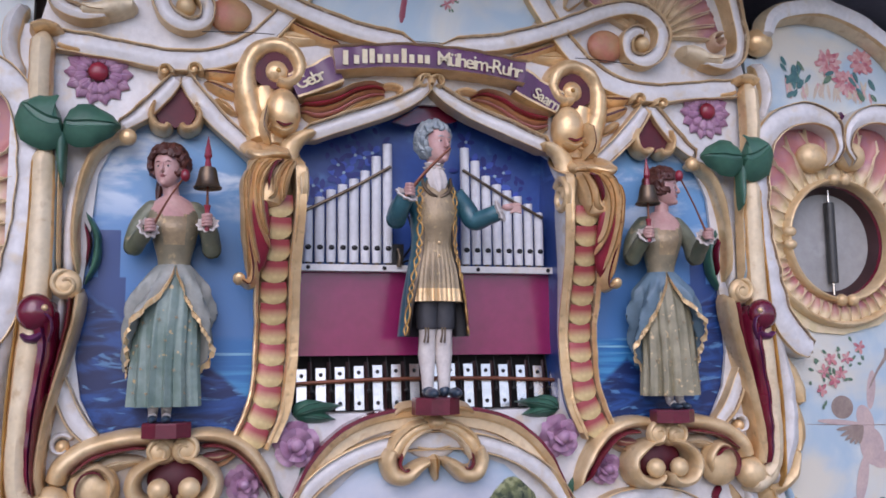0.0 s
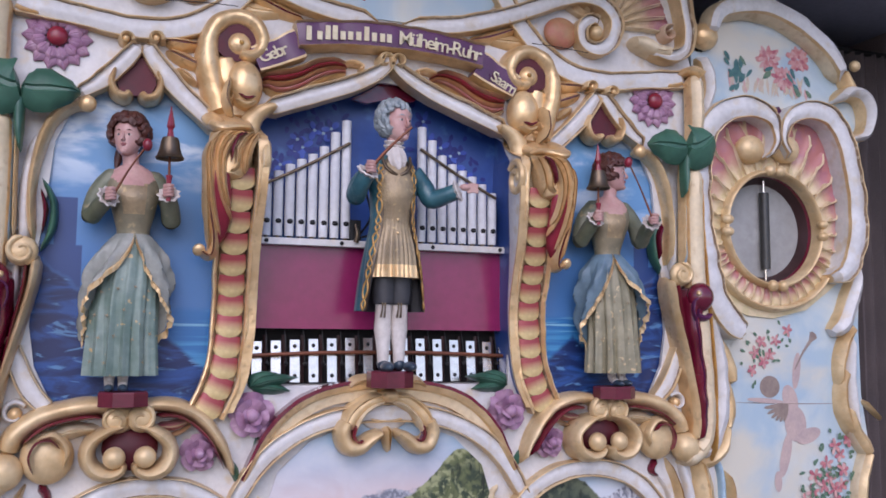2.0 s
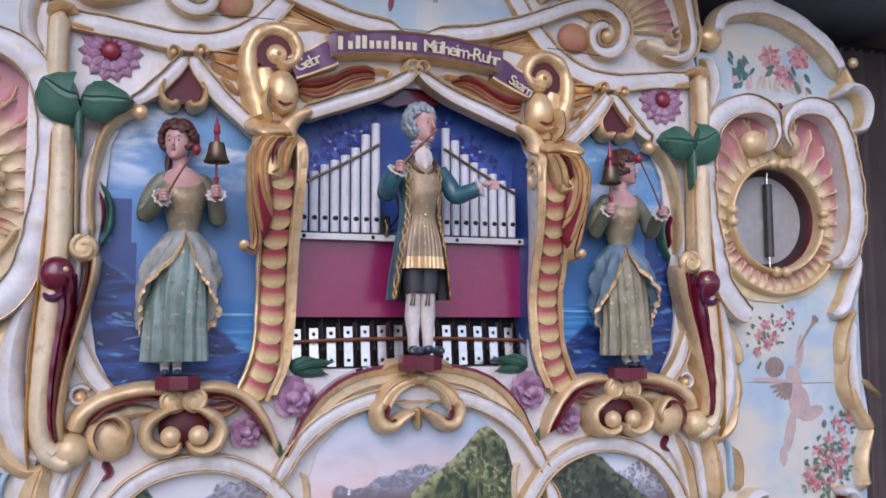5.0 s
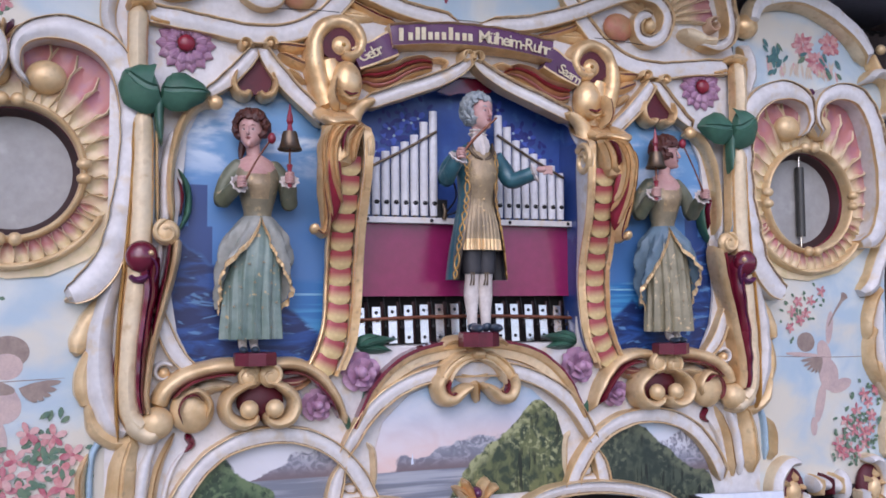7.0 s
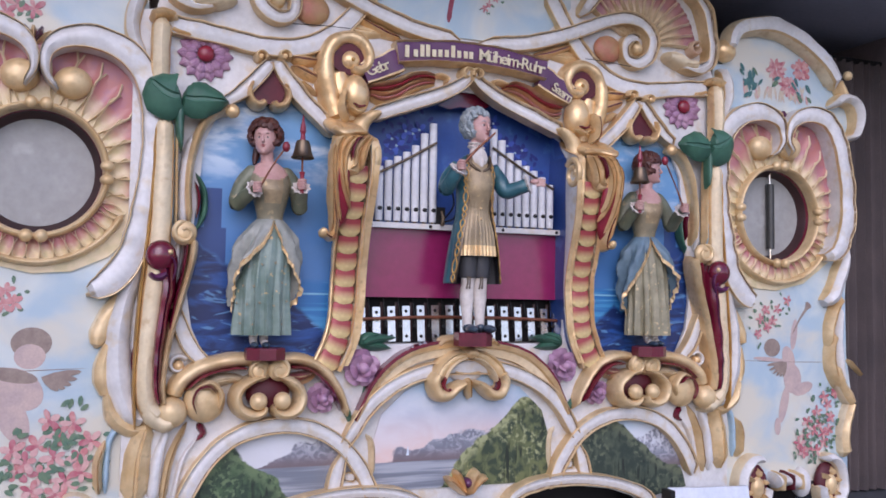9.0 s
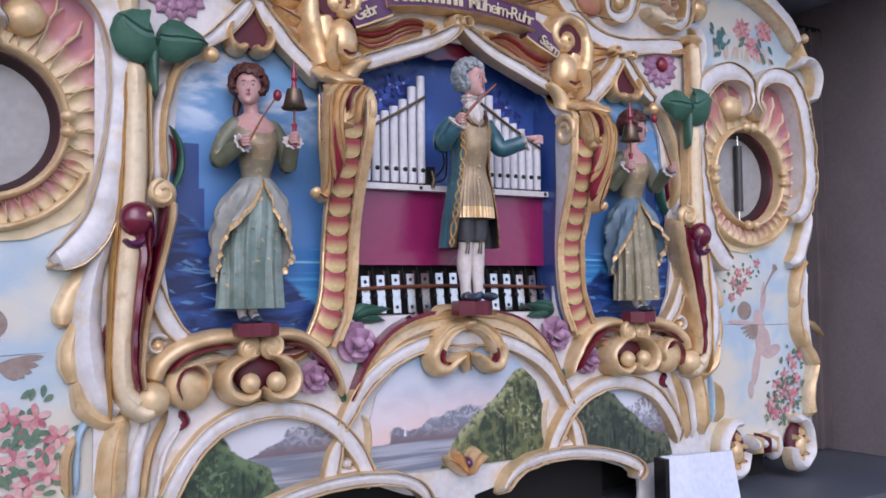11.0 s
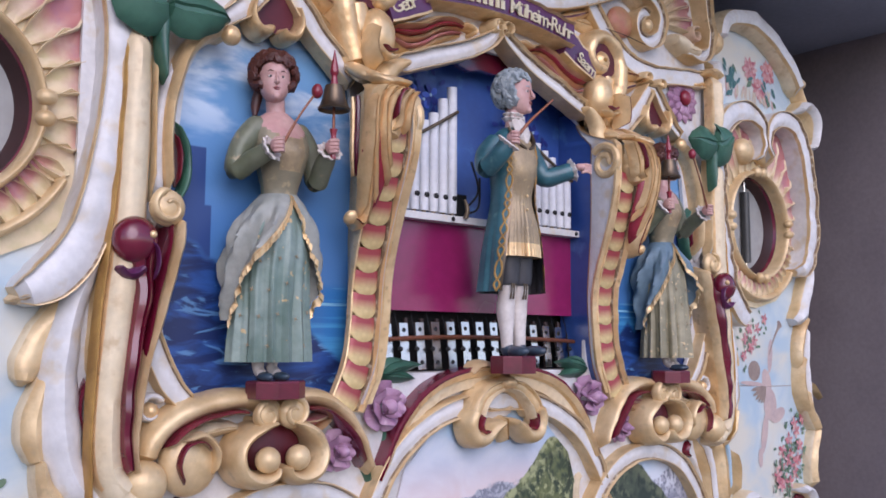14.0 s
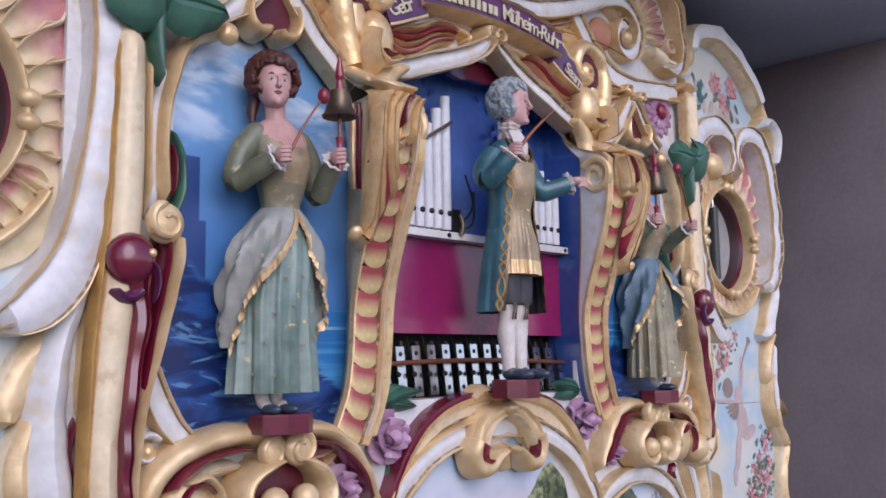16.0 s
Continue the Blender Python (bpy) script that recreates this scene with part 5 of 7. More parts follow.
OUTLINE = [(1.095, 2.075), (1.124, 2.207), (1.206, 2.264), (1.340, 2.294), (1.499, 2.261), (1.623, 2.192), (1.696, 2.103), (1.722, 2.017), (1.764, 1.937), (1.744, 1.830), (1.719, 1.642), (1.730, 1.418), (1.709, 1.176), (1.711, 0.938), (1.738, 0.761), (1.711, 0.550)]
OUTLINE = [(1.05, FLOOR_Z), (1.05, OUTLINE[0][1]), *OUTLINE, (OUTLINE[-1][0], 0.44), (1.21, 0.44), (1.21, FLOOR_Z)]

def flute_paint():
    """Cream that turns to rose away from the ring above it, and the other way round below it."""
    P, X, Z, calc, mix, step, noise_of, stretch, finish = graph("cream_and_rose_flute_paint")
    dx = calc("SUBTRACT", calc("ABSOLUTE", X), RING[0])
    dz = calc("SUBTRACT", Z, RING[1])
    r = calc("POWER", calc("ADD", calc("MULTIPLY", dx, dx), calc("MULTIPLY", dz, dz)), 0.5)
    r = calc("ADD", r, calc("MULTIPLY", calc("SUBTRACT", noise_of(P, 22, 3), 0.5), 0.09))
    cream = mix(step(noise_of(P, 30, 4), 0.40, 0.65), (0.70, 0.57, 0.36), (0.60, 0.50, 0.28))
    rose = mix(step(noise_of(P, 26, 3), 0.40, 0.65), (0.46, 0.18, 0.165), (0.41, 0.17, 0.20))
    above = step(r, RING_R + 0.030, RING_R + 0.110)
    below = calc("SUBTRACT", 1.0, step(r, RING_R + 0.02, RING_R + 0.07))
    part_low = step(dz, -0.10, -0.06)
    return finish(mix(calc("ADD", calc("MULTIPLY", part_low, above), calc("MULTIPLY", calc("SUBTRACT", 1.0, part_low), below)), cream, rose))


FLUTE = flute_paint()
RIBBED = [(-1, 0, CREAM), (-0.97, 0.85, CREAM), (-0.90, 1.0, CREAM), (-0.80, 0.72, FLUTE), (-0.45, 0.42, FLUTE), (0, 0.32, FLUTE), (0.45, 0.42, FLUTE), (0.80, 0.72, CREAM), (0.90, 1.0, CREAM), (0.97, 0.85, CREAM), (1, 0, CREAM)]

for s in (1, -1):
    wing = thing("organ_wing", "carved ivory and gold organ wing with a round drum window", "organ wing", "organ wings")
    part("wing_board", board([(s * x, z) for x, z in OUTLINE], [[(s * x, z) for x, z in disc(RING, RING_R)]], WING_Y, 0.03, CLOUDS), wing, "board painted with pale clouds")
    W = lambda name, path, width, prof, height, y0=WING_Y, label="", fine=7, ends=0.35: carve(name, path, width, prof, height, s, y0, label, fine, ends, wing)  # noqa: E731
    K = lambda name, c, r, y, depth, m, rz=None, label="": blob(name, c, r, y, depth, m, s, rz, label, wing)  # noqa: E731
    # crest
    W("crest_band", [(1.098, 2.121), (1.124, 2.191), (1.193, 2.228), (1.320, 2.244), (1.457, 2.204), (1.576, 2.127), (1.647, 2.027)], [0.045, 0.06, 0.075, 0.08, 0.08, 0.075, 0.05], [(-1, 0, CREAM), (-0.95, 0.5, CREAM), (-0.7, 0.7, PALE_GOLD), (-0.6, 0.9, WHITE), (0.1, 1.0, WHITE), (0.7, 0.85, CREAM), (0.95, 0.5, CREAM), (1, 0, CREAM)], 0.07, label="thick ivory crest moulding")
    K("crest_eye", (1.090, 2.122), 0.050, 0.03, 0.05, GOLD, 0.046)
    W("crest_leaf", [(1.063, 2.049), (1.090, 2.003), (1.096, 1.926), (1.061, 1.846)], [0.03, 0.05, 0.045, 0.03], edged(WHITE, PALE_GOLD), 0.06)
    W("crest_cap", [(1.650, 2.066), (1.678, 2.023), (1.702, 1.979)], [0.04, 0.05, 0.04], RG, 0.05)
    K("crest_knob", (1.732, 2.094), 0.020, 0.05, 0.025, PALE_GOLD)
    W("side_scroll", [(1.617, 1.951), (1.671, 1.985), (1.732, 1.970), (1.754, 1.905), (1.729, 1.837), (1.675, 1.817)], [0.03, 0.045, 0.05, 0.045, 0.035, 0.02], edged(WHITE, PALE_GOLD), 0.075)
    K("side_eye", (1.643, 1.846), 0.040, 0.03, 0.05, GOLD, 0.036)
    for c in [(1.697, 1.779), (1.722, 1.727), (1.732, 1.674)]:
        K("side_bead", c, 0.018, 0.06, 0.02, PALE_GOLD)
    # round window
    part("window_ring", ring(RING, RING_R + 0.006, 0.022, rounded(PALE_GOLD), WING_Y + 0.005, 0.046, s), wing, "gilt ring of the drum window")
    # maroon next to the ring, dark brown further in
    part("window_reveal", ring(RING, RING_R - 0.010, 0.032, [(-1, 0, REVEAL), (-0.9, 0.12, REVEAL), (0.2, 0.45, MAROON), (1, 1, MAROON), (1, 0, MAROON)], 0.112, 0.064, s), wing, "maroon reveal, dark brown on its inner half")
    for a in (90, 270):
        for d in (-6, 6):
            c = (RING[0] + (RING_R + 0.008) * math.cos(radians(a + d)), RING[1] + (RING_R + 0.008) * math.sin(radians(a + d)))
            K("ring_bead", c, 0.019, 0.02, 0.024, PALE_GOLD)
    for a in (0, 180):
        for d in (-6, 6):
            c = (RING[0] + (RING_R + 0.008) * math.cos(radians(a + d)), RING[1] + (RING_R + 0.008) * math.sin(radians(a + d)))
            K("ring_bead", c, 0.020, 0.02, 0.024, PALE_GOLD, 0.016)
    # flutes round the ring: long above, short below
    bed = [(1.229, 1.903), (1.139, 1.864), (1.081, 1.787), (1.050, 1.679), (1.041, 1.564), (1.047, 1.433), (1.069, 1.321), (1.142, 1.247), (1.243, 1.201), (1.348, 1.193), (1.482, 1.223), (1.585, 1.293), (1.670, 1.355), (1.690, 1.476), (1.683, 1.639), (1.656, 1.780), (1.603, 1.875), (1.516, 1.909), (1.371, 1.870)]
    part("flute_bed", board([(s * x, z) for x, z in bed], [[(s * x, z) for x, z in disc(RING, RING_R + 0.002)]], WING_Y - 0.008, 0.008, FLUTE), wing, "rose bed of the shell flutes")
    for k in range(19):
        a = -24 + 228 * k / 18
        if 80 < a < 100:
            continue
        r0, r1 = RING_R + 0.014, RING_R + 0.082 + 0.12 * max(0, math.sin(radians(a))) ** 1.5
        ca, sa = math.cos(radians(a)), math.sin(radians(a))
        bend = 0.016 * (1 if a < 90 else -1)
        part("flute", sweep([(RING[0] + r * ca - q * sa, RING[1] + r * sa + q * ca) for r, q in ((r0, 0), ((r0 + r1) / 2, bend * 0.4), (r1, bend))], [0.042, 0.062, 0.082 + 0.024 * max(0, sa)], RIBBED, WING_Y, 0.026, s, 4, 0.6), wing)
    for k in range(15):
        a = 208 + 124 * k / 14
        ca, sa = math.cos(radians(a)), math.sin(radians(a))
        W("flute", [(RING[0] + r * ca, RING[1] + r * sa) for r in (RING_R + 0.018, RING_R + 0.045, RING_R + 0.076)], [0.032, 0.040, 0.046], RIBBED, 0.028, fine=3, ends=0.7)
    W("flute_rim", [(RING[0] + (RING_R + 0.082) * math.cos(radians(a)), RING[1] + (RING_R + 0.082) * math.sin(radians(a))) for a in range(206, 335, 12)], 0.022, RC, 0.04)
    # C-scrolls
    W("c_scroll", [(1.296, 1.722), (1.328, 1.770), (1.328, 1.830), (1.285, 1.872), (1.205, 1.884), (1.113, 1.852), (1.054, 1.780), (1.030, 1.675), (1.030, 1.556), (1.044, 1.423), (1.066, 1.300), (1.098, 1.222), (1.145, 1.168), (1.192, 1.142)], [0.012, 0.022, 0.040, 0.060, 0.072, 0.076, 0.076, 0.072, 0.070, 0.072, 0.078, 0.084, 0.080, 0.050], WC, 0.085, label="white C-scroll with gilt edges", ends=0.7)
    W("c_scroll", [(1.385, 1.728), (1.362, 1.780), (1.372, 1.838), (1.415, 1.880), (1.485, 1.897), (1.562, 1.876), (1.614, 1.800), (1.642, 1.690), (1.658, 1.570), (1.650, 1.450), (1.612, 1.362), (1.560, 1.330)], [0.012, 0.022, 0.040, 0.056, 0.066, 0.072, 0.072, 0.072, 0.076, 0.080, 0.072, 0.045], WC, 0.085, label="white C-scroll with gilt edges", ends=0.7)
    W("scroll_tip", [(1.104, 1.215), (1.140, 1.158), (1.200, 1.132)], [0.02, 0.034, 0.026], leafy(PALE_GOLD), 0.080)
    W("scroll_tip", [(1.694, 1.369), (1.658, 1.270), (1.622, 1.185), (1.576, 1.146)], [0.03, 0.060, 0.070, 0.050], edged(WHITE, PALE_GOLD), 0.06, label="white leaf with gilt edges", ends=0.7)
    for c in [(1.257, 1.753), (1.400, 1.763)]:
        K("scroll_ball", c, 0.054, 0.025, 0.05, PALE_GOLD, 0.048, "smooth gilt scroll ball")
    for k, x in enumerate([(1.321, 1.905), (1.346, 1.915), (1.370, 1.917), (1.394, 1.915), (1.418, 1.910)]):
        W("fan_leaf", [(1.367, 1.853), x], [0.008, 0.024], leafy(PURPLE if k % 2 else PALE_GOLD), 0.03)
    # borders of the lower panel
    W("inner_leaf", [(1.092, 1.160), (1.135, 1.078), (1.160, 1.020), (1.168, 0.978)], [0.020, 0.060, 0.062, 0.026], edged(PALE_GOLD, CREAM), 0.040, label="gilt lobe of a long leaf")
    W("inner_leaf", [(1.128, 1.010), (1.146, 0.930), (1.146, 0.880), (1.136, 0.832)], [0.020, 0.056, 0.056, 0.024], edged(PALE_GOLD, CREAM), 0.048, label="gilt lobe of a long leaf")
    W("inner_leaf", [(1.138, 0.862), (1.118, 0.784), (1.066, 0.740), (1.004, 0.746)], [0.016, 0.044, 0.052, 0.034], edged(PALE_GOLD, CREAM), 0.056, label="gilt lobe of a long leaf")
    W("inner_leaf", [(1.044, 1.320), (1.062, 1.219), (1.096, 1.101), (1.108, 0.985), (1.098, 0.871), (1.066, 0.790), (1.022, 0.766)], [0.020, 0.046, 0.060, 0.072, 0.080, 0.072, 0.04], edged(WHITE, WHITE), 0.068, label="long ivory leaf")
    W("inner_leaf", [(1.012, 1.280), (1.038, 1.171), (1.047, 1.062), (1.053, 0.989)], [0.012, 0.03, 0.03, 0.01], rounded(PALE_GOLD), 0.045)
    W("inner_vein", [(1.058, 0.998), (1.068, 0.935), (1.052, 0.872)], [0.006, 0.012, 0.005], rounded(MAROON), 0.045)
    W("inner_foot", [(1.012, 0.757), (1.047, 0.684), (1.055, 0.560)], [0.03, 0.06, 0.06], leafy(PALE_GOLD), 0.05)
    W("inner_foot", [(1.055, 0.758), (1.106, 0.735), (1.126, 0.680), (1.129, 0.555)], [0.014, 0.02, 0.02, 0.02], rounded(PALE_BLUE), 0.025)
    W("inner_foot", [(1.132, 0.707), (1.151, 0.643), (1.147, 0.554)], [0.02, 0.03, 0.03], leafy(PALE_GOLD), 0.05)
    W("outer_band", [(1.662, 1.145), (1.649, 1.018), (1.656, 0.902), (1.671, 0.815)], [0.02, 0.034, 0.034, 0.02], edged(WHITE, WHITE), 0.045)
    W("outer_leaf", [(1.674, 1.175), (1.635, 1.116), (1.611, 1.048), (1.596, 0.965)], [0.02, 0.05, 0.05, 0.012], leafy(PALE_GOLD), 0.045)
    W("outer_leaf", [(1.630, 1.028), (1.610, 0.961), (1.615, 0.884), (1.649, 0.794)], [0.02, 0.046, 0.05, 0.02], leafy(PALE_GOLD), 0.05)
    W("outer_leaf", [(1.627, 0.903), (1.647, 0.835), (1.684, 0.782), (1.706, 0.737)], [0.02, 0.05, 0.055, 0.03], edged(PALE_GOLD, CREAM), 0.055)
    W("outer_spike", [(1.710, 0.919), (1.741, 0.888), (1.783, 0.850)], [0.02, 0.016, 0.006], leafy(PALE_GOLD), 0.03)
    W("outer_foot", [(1.713, 0.761), (1.688, 0.689), (1.672, 0.614), (1.682, 0.528)], [0.03, 0.045, 0.05, 0.05], edged(PALE_GOLD, CREAM), 0.05)
    # foot volutes
    for (cx, cz), rx, rz, turn in (((1.218, 0.437), 0.082, 0.112, 1), ((1.582, 0.429), 0.074, 0.108, -1)):
        wind = [(cx + turn * x * rx, cz + z * rz) for x, z in curl((0, 0), 1.0, 0.62, 70, 360, 12)]
        W("foot_volute", wind, [0.03, 0.05, 0.055, 0.05, 0.03], edged(WHITE, CREAM), 0.070, label="white foot volute with a maroon hollow")
        K("foot_hollow", (cx, cz), rx * 0.80, 0.035, 0.040, HOLLOW, rz * 0.80)
        K("foot_rosette", (cx, cz), rx * 0.42, 0.020, 0.045, PALE_GOLD, rz * 0.42)
        for q in range(6):
            a = radians(60 * q + 20)
            W("rosette_petal", [(cx + rx * f * math.cos(a), cz + rz * f * math.sin(a)) for f in (0.30, 0.48, 0.66)], [0.016, 0.030, 0.010], leafy(PALE_GOLD, DEEP_GOLD), 0.045, y0=0.045, fine=3)
    K("foot_drum", (1.458, 0.440), 0.034, 0.035, 0.06, WHITE, 0.060)
    W("foot_spool", [(1.301, 0.456), (1.343, 0.460), (1.391, 0.453), (1.433, 0.446)], [0.07, 0.045, 0.055, 0.075], rounded(WHITE), 0.07)
    for x in (1.322, 1.366, 1.410):
        W("spool_ring", [(x, 0.492), (x + 0.003, 0.455), (x, 0.416)], 0.012, rounded(HOLLOW if x == 1.366 else PALE_GOLD), 0.08)
    W("panel_seam", [(1.196, 0.919), (1.429, 0.911), (1.626, 0.909)], 0.0025, rounded(PAINT_BROWN), 0.0015, label="fine crack between two panel boards")
    # painted blossoms
    y = WING_Y - 0.0015
    if s == 1:
        rg = random.Random(21)
        for n, c in enumerate(((1.362, 2.082), (1.486, 2.092), (1.424, 2.018))):
            sh = Shape()
            for reach, count, wide in ((1.0, 13, 0.30), (0.78, 11, 0.28), (0.52, 8, 0.26), (0.30, 5, 0.20)):
                for k in range(count):
                    a = 2 * math.pi * (k + rg.random() * 0.6) / count
                    flat_petal((c[0] + 0.010 * math.cos(a) * reach, c[1] + 0.008 * math.sin(a) * reach), 0.046 * reach * rg.uniform(0.75, 1.05), 0.046 * wide * 0.6, a + rg.uniform(-0.35, 0.35), y, rg.choice((PETAL_PINK, PETAL_PINK, PETAL_RED, PETAL_PALE)), sh)
            part("painted_rose", sh, wing, "painted pink rose with many petals")
        sh = Shape()
        for k in range(30):
            x = rg.uniform(1.19, 1.56)
            flat_petal((x, 1.945 + 0.02 * rg.random()), rg.uniform(0.03, 0.075), 0.006, radians(90 + rg.uniform(-35, 35)), y + 0.0008, rg.choice((PETAL_PALE, PAINT_STRAW, PAINT_STRAW)), sh)
        for k in range(26):
            x, z = rg.choice(((1.215, 2.05), (1.255, 2.03), (1.300, 2.02), (1.330, 2.02), (1.23, 2.00), (1.47, 2.00), (1.53, 2.01)))
            flat_petal((x + rg.uniform(-0.02, 0.02), z + rg.uniform(-0.025, 0.02)), rg.uniform(0.030, 0.050), rg.uniform(0.006, 0.011), radians(rg.uniform(20, 160) * rg.choice((1, 1, -1))), y + 0.0004, rg.choice((PAINT_TEAL, PAINT_TEAL, PAINT_GREEN)), sh)
        part("painted_foliage", sh, wing, "painted teal leaves and straw-coloured grass")
        part("painted_bouquet", painted_spray([(1.407, 1.155), (1.357, 1.120), (1.331, 1.075), (1.272, 1.079), (1.298, 1.117), (1.258, 1.022), (1.306, 1.050)], 0.022, (PETAL_PINK, PETAL_RED), PAINT_GREEN, y, 5, 6), wing, "painted pink blossoms")
        part("painted_bouquet", painted_spray([(1.610, 0.737), (1.551, 0.711), (1.500, 0.675), (1.561, 0.663), (1.609, 0.641), (1.490, 0.619), (1.581, 0.591), (1.542, 0.560), (1.643, 0.784), (1.585, 0.770), (1.530, 0.640), (1.500, 0.575), (1.455, 0.590), (1.615, 0.690), (1.575, 0.625), (1.470, 0.555)], 0.026, (PETAL_PINK, PETAL_RED, PETAL_PALE), PAINT_GREEN, y, 6, 7), wing, "painted red blossoms")
    else:
        part("painted_bouquet", painted_spray([(x, z) for x, z in [(1.364, 0.626), (1.316, 0.699), (1.257, 0.729), (1.305, 0.619), (1.220, 0.760), (1.270, 0.665), (1.381, 0.687), (1.202, 0.662), (1.326, 0.573), (1.237, 0.599), (1.172, 0.710), (1.285, 0.770), (1.345, 0.655), (1.262, 0.560), (1.195, 0.620)]], 0.034, (PETAL_PINK, PETAL_PALE, PETAL_RED), PAINT_GREEN, y, 6, 8, PETAL_RED, s), wing, "painted pink blossoms")
        part("painted_bouquet", painted_spray([(1.413, 1.142), (1.390, 1.110), (1.419, 1.102)], 0.026, (PETAL_PINK,), PAINT_GREEN, y, 3, 9, None, s), wing)
        part("painted_bouquet", painted_spray([(1.415, 1.973), (1.370, 1.967), (1.444, 1.946)], 0.03, (PETAL_RED, PETAL_PINK), PAINT_GREEN, y, 3, 12, None, s), wing)


def oval(c, rx, rz, turn, y, m, s=1):
    sh = Shape()
    ids = []
    for k in range(24):
        a = 2 * math.pi * k / 24
        u, v = rx * math.cos(a), rz * math.sin(a)
        ids.append((s * (c[0] + u * math.cos(turn) - v * math.sin(turn)), y, c[1] + u * math.sin(turn) + v * math.cos(turn)))
    sh.v += ids
    sh.face(range(24), m)
    return sh


# plain painted shapes of the wing pictures
wings = [o for o in bpy.data.objects if o.name.startswith("organ_wing")]
PY = WING_Y - 0.0008
for n, (c, rx, rz, turn, m) in enumerate((((1.330, 0.968), 0.040, 0.036, 0, PAINT_BROWN), ((1.440, 1.020), 0.016, 0.062, -0.15, PAINT_FLESH), ((1.411, 0.925), 0.030, 0.050, 0.3, PAINT_FLESH),
                                          ((1.430, 0.845), 0.044, 0.058, 0.1, PAINT_FLESH), ((1.387, 0.746), 0.020, 0.075, -0.25, PAINT_FLESH), ((1.354, 0.660), 0.015, 0.034, 0, PAINT_FLESH),
                                          ((1.481, 0.805), 0.052, 0.024, 0.3, PAINT_FLESH), ((1.311, 0.923), 0.075, 0.008, -0.08, PAINT_FLESH))):
    part("painted_shape", oval(c, rx, rz, turn, PY - 0.0002 * n, m), wings[0])
part("painted_trumpet", sweep([(1.431, 1.020), (1.468, 1.078), (1.502, 1.120), (1.521, 1.146)], [0.006, 0.008, 0.014, 0.045], edged(PAINT_BROWN, PAINT_BROWN), WING_Y, 0.002), wings[0])
for k in range(6):
    sh = Shape()
    flat_petal((1.401, 0.910), 0.10 - 0.008 * k, 0.007, radians(186 + 13 * k), PY - 0.002 - 0.0002 * k, PAINT_BROWN, sh)
    part("painted_feather", sh, wings[0])
for n, (c, rx, rz, turn, m) in enumerate((((1.341, 0.993), 0.055, 0.045, 0, PAINT_BROWN), ((1.344, 0.954), 0.042, 0.036, 0, PAINT_FLESH), ((1.373, 0.861), 0.075, 0.055, 0.6, PAINT_FLESH), ((1.385, 0.782), 0.04, 0.08, -0.4, PAINT_FLESH), ((1.389, 0.901), 0.07, 0.02, 0.2, PAINT_BROWN))):
    part("painted_shape", oval(c, rx, rz, turn, PY - 0.0002 * n, m, -1), wings[1])
for k in range(5):
    sh = Shape()
    flat_petal((1.312, 0.895), 0.11 - 0.012 * k, 0.010, radians(172 + 12 * k), PY - 0.002 - 0.0002 * k, PAINT_BROWN, sh, -1)
    part("painted_feather", sh, wings[1])

# drums behind the round windows
for s in (1, -1):
    drum = thing("bass_drum", "grey drum skin behind the round window", "drum", "drums", at=(s * RING[0], 0.17, RING[1] - 0.25))
    part("drum_skin", board([(s * x, z) for x, z in disc(RING, 0.25)], [], 0.112, 0.02, SKIN_DRUM), drum)
    if s == 1:
        beater = part("damper_spring", Shape().tube([(s * 1.352, 0.094, 1.62), (s * 1.352, 0.094, 1.49), (s * 1.352, 0.094, 1.36)], [0.016], SPRING, 12), drum, "dark coil spring")
        part("spring_hook", Shape().tube([(s * 1.352, 0.096, 1.68), (s * 1.352, 0.096, 1.61)], [0.004], STEEL), beater)
        part("spring_hook", Shape().tube([(s * 1.352, 0.096, 1.37), (s * 1.352, 0.096, 1.30)], [0.004], STEEL), beater)
    part("drum_stand", Shape().box(s * 1.335 - 0.2, s * 1.335 + 0.2, 0.17, 0.33, FLOOR_Z, RING[1] - 0.15, DARK), drum, "", 0)

# ---- pipes ----
rank = thing("pipe_rank", "two rows of silver-white organ pipes on a white rail", "organ pipes", at=(0, 0.07, 1.372))
rail = Shape().box(-0.352, 0.372, 0.050, 0.086, 1.372, 1.390, WHITE)
part("rail", rail, rank, "white rail with round ends", 0)
part("rail_end", Shape().ball((-0.352, 0.068, 1.381), (0.012, 0.018, 0.009), WHITE), rank)
part("rail_end", Shape().ball((0.372, 0.068, 1.381), (0.012, 0.018, 0.009), WHITE), rank)
for x in (-0.335, -0.125, 0.145, 0.356):
    part("bolt", Shape().ball((x, 0.048, 1.381), (0.006, 0.004, 0.006), BLACK, 10, 6), rank)
TOPS = (1.552, 1.577, 1.598, 1.614, 1.631, 1.655, 1.698, 1.735)
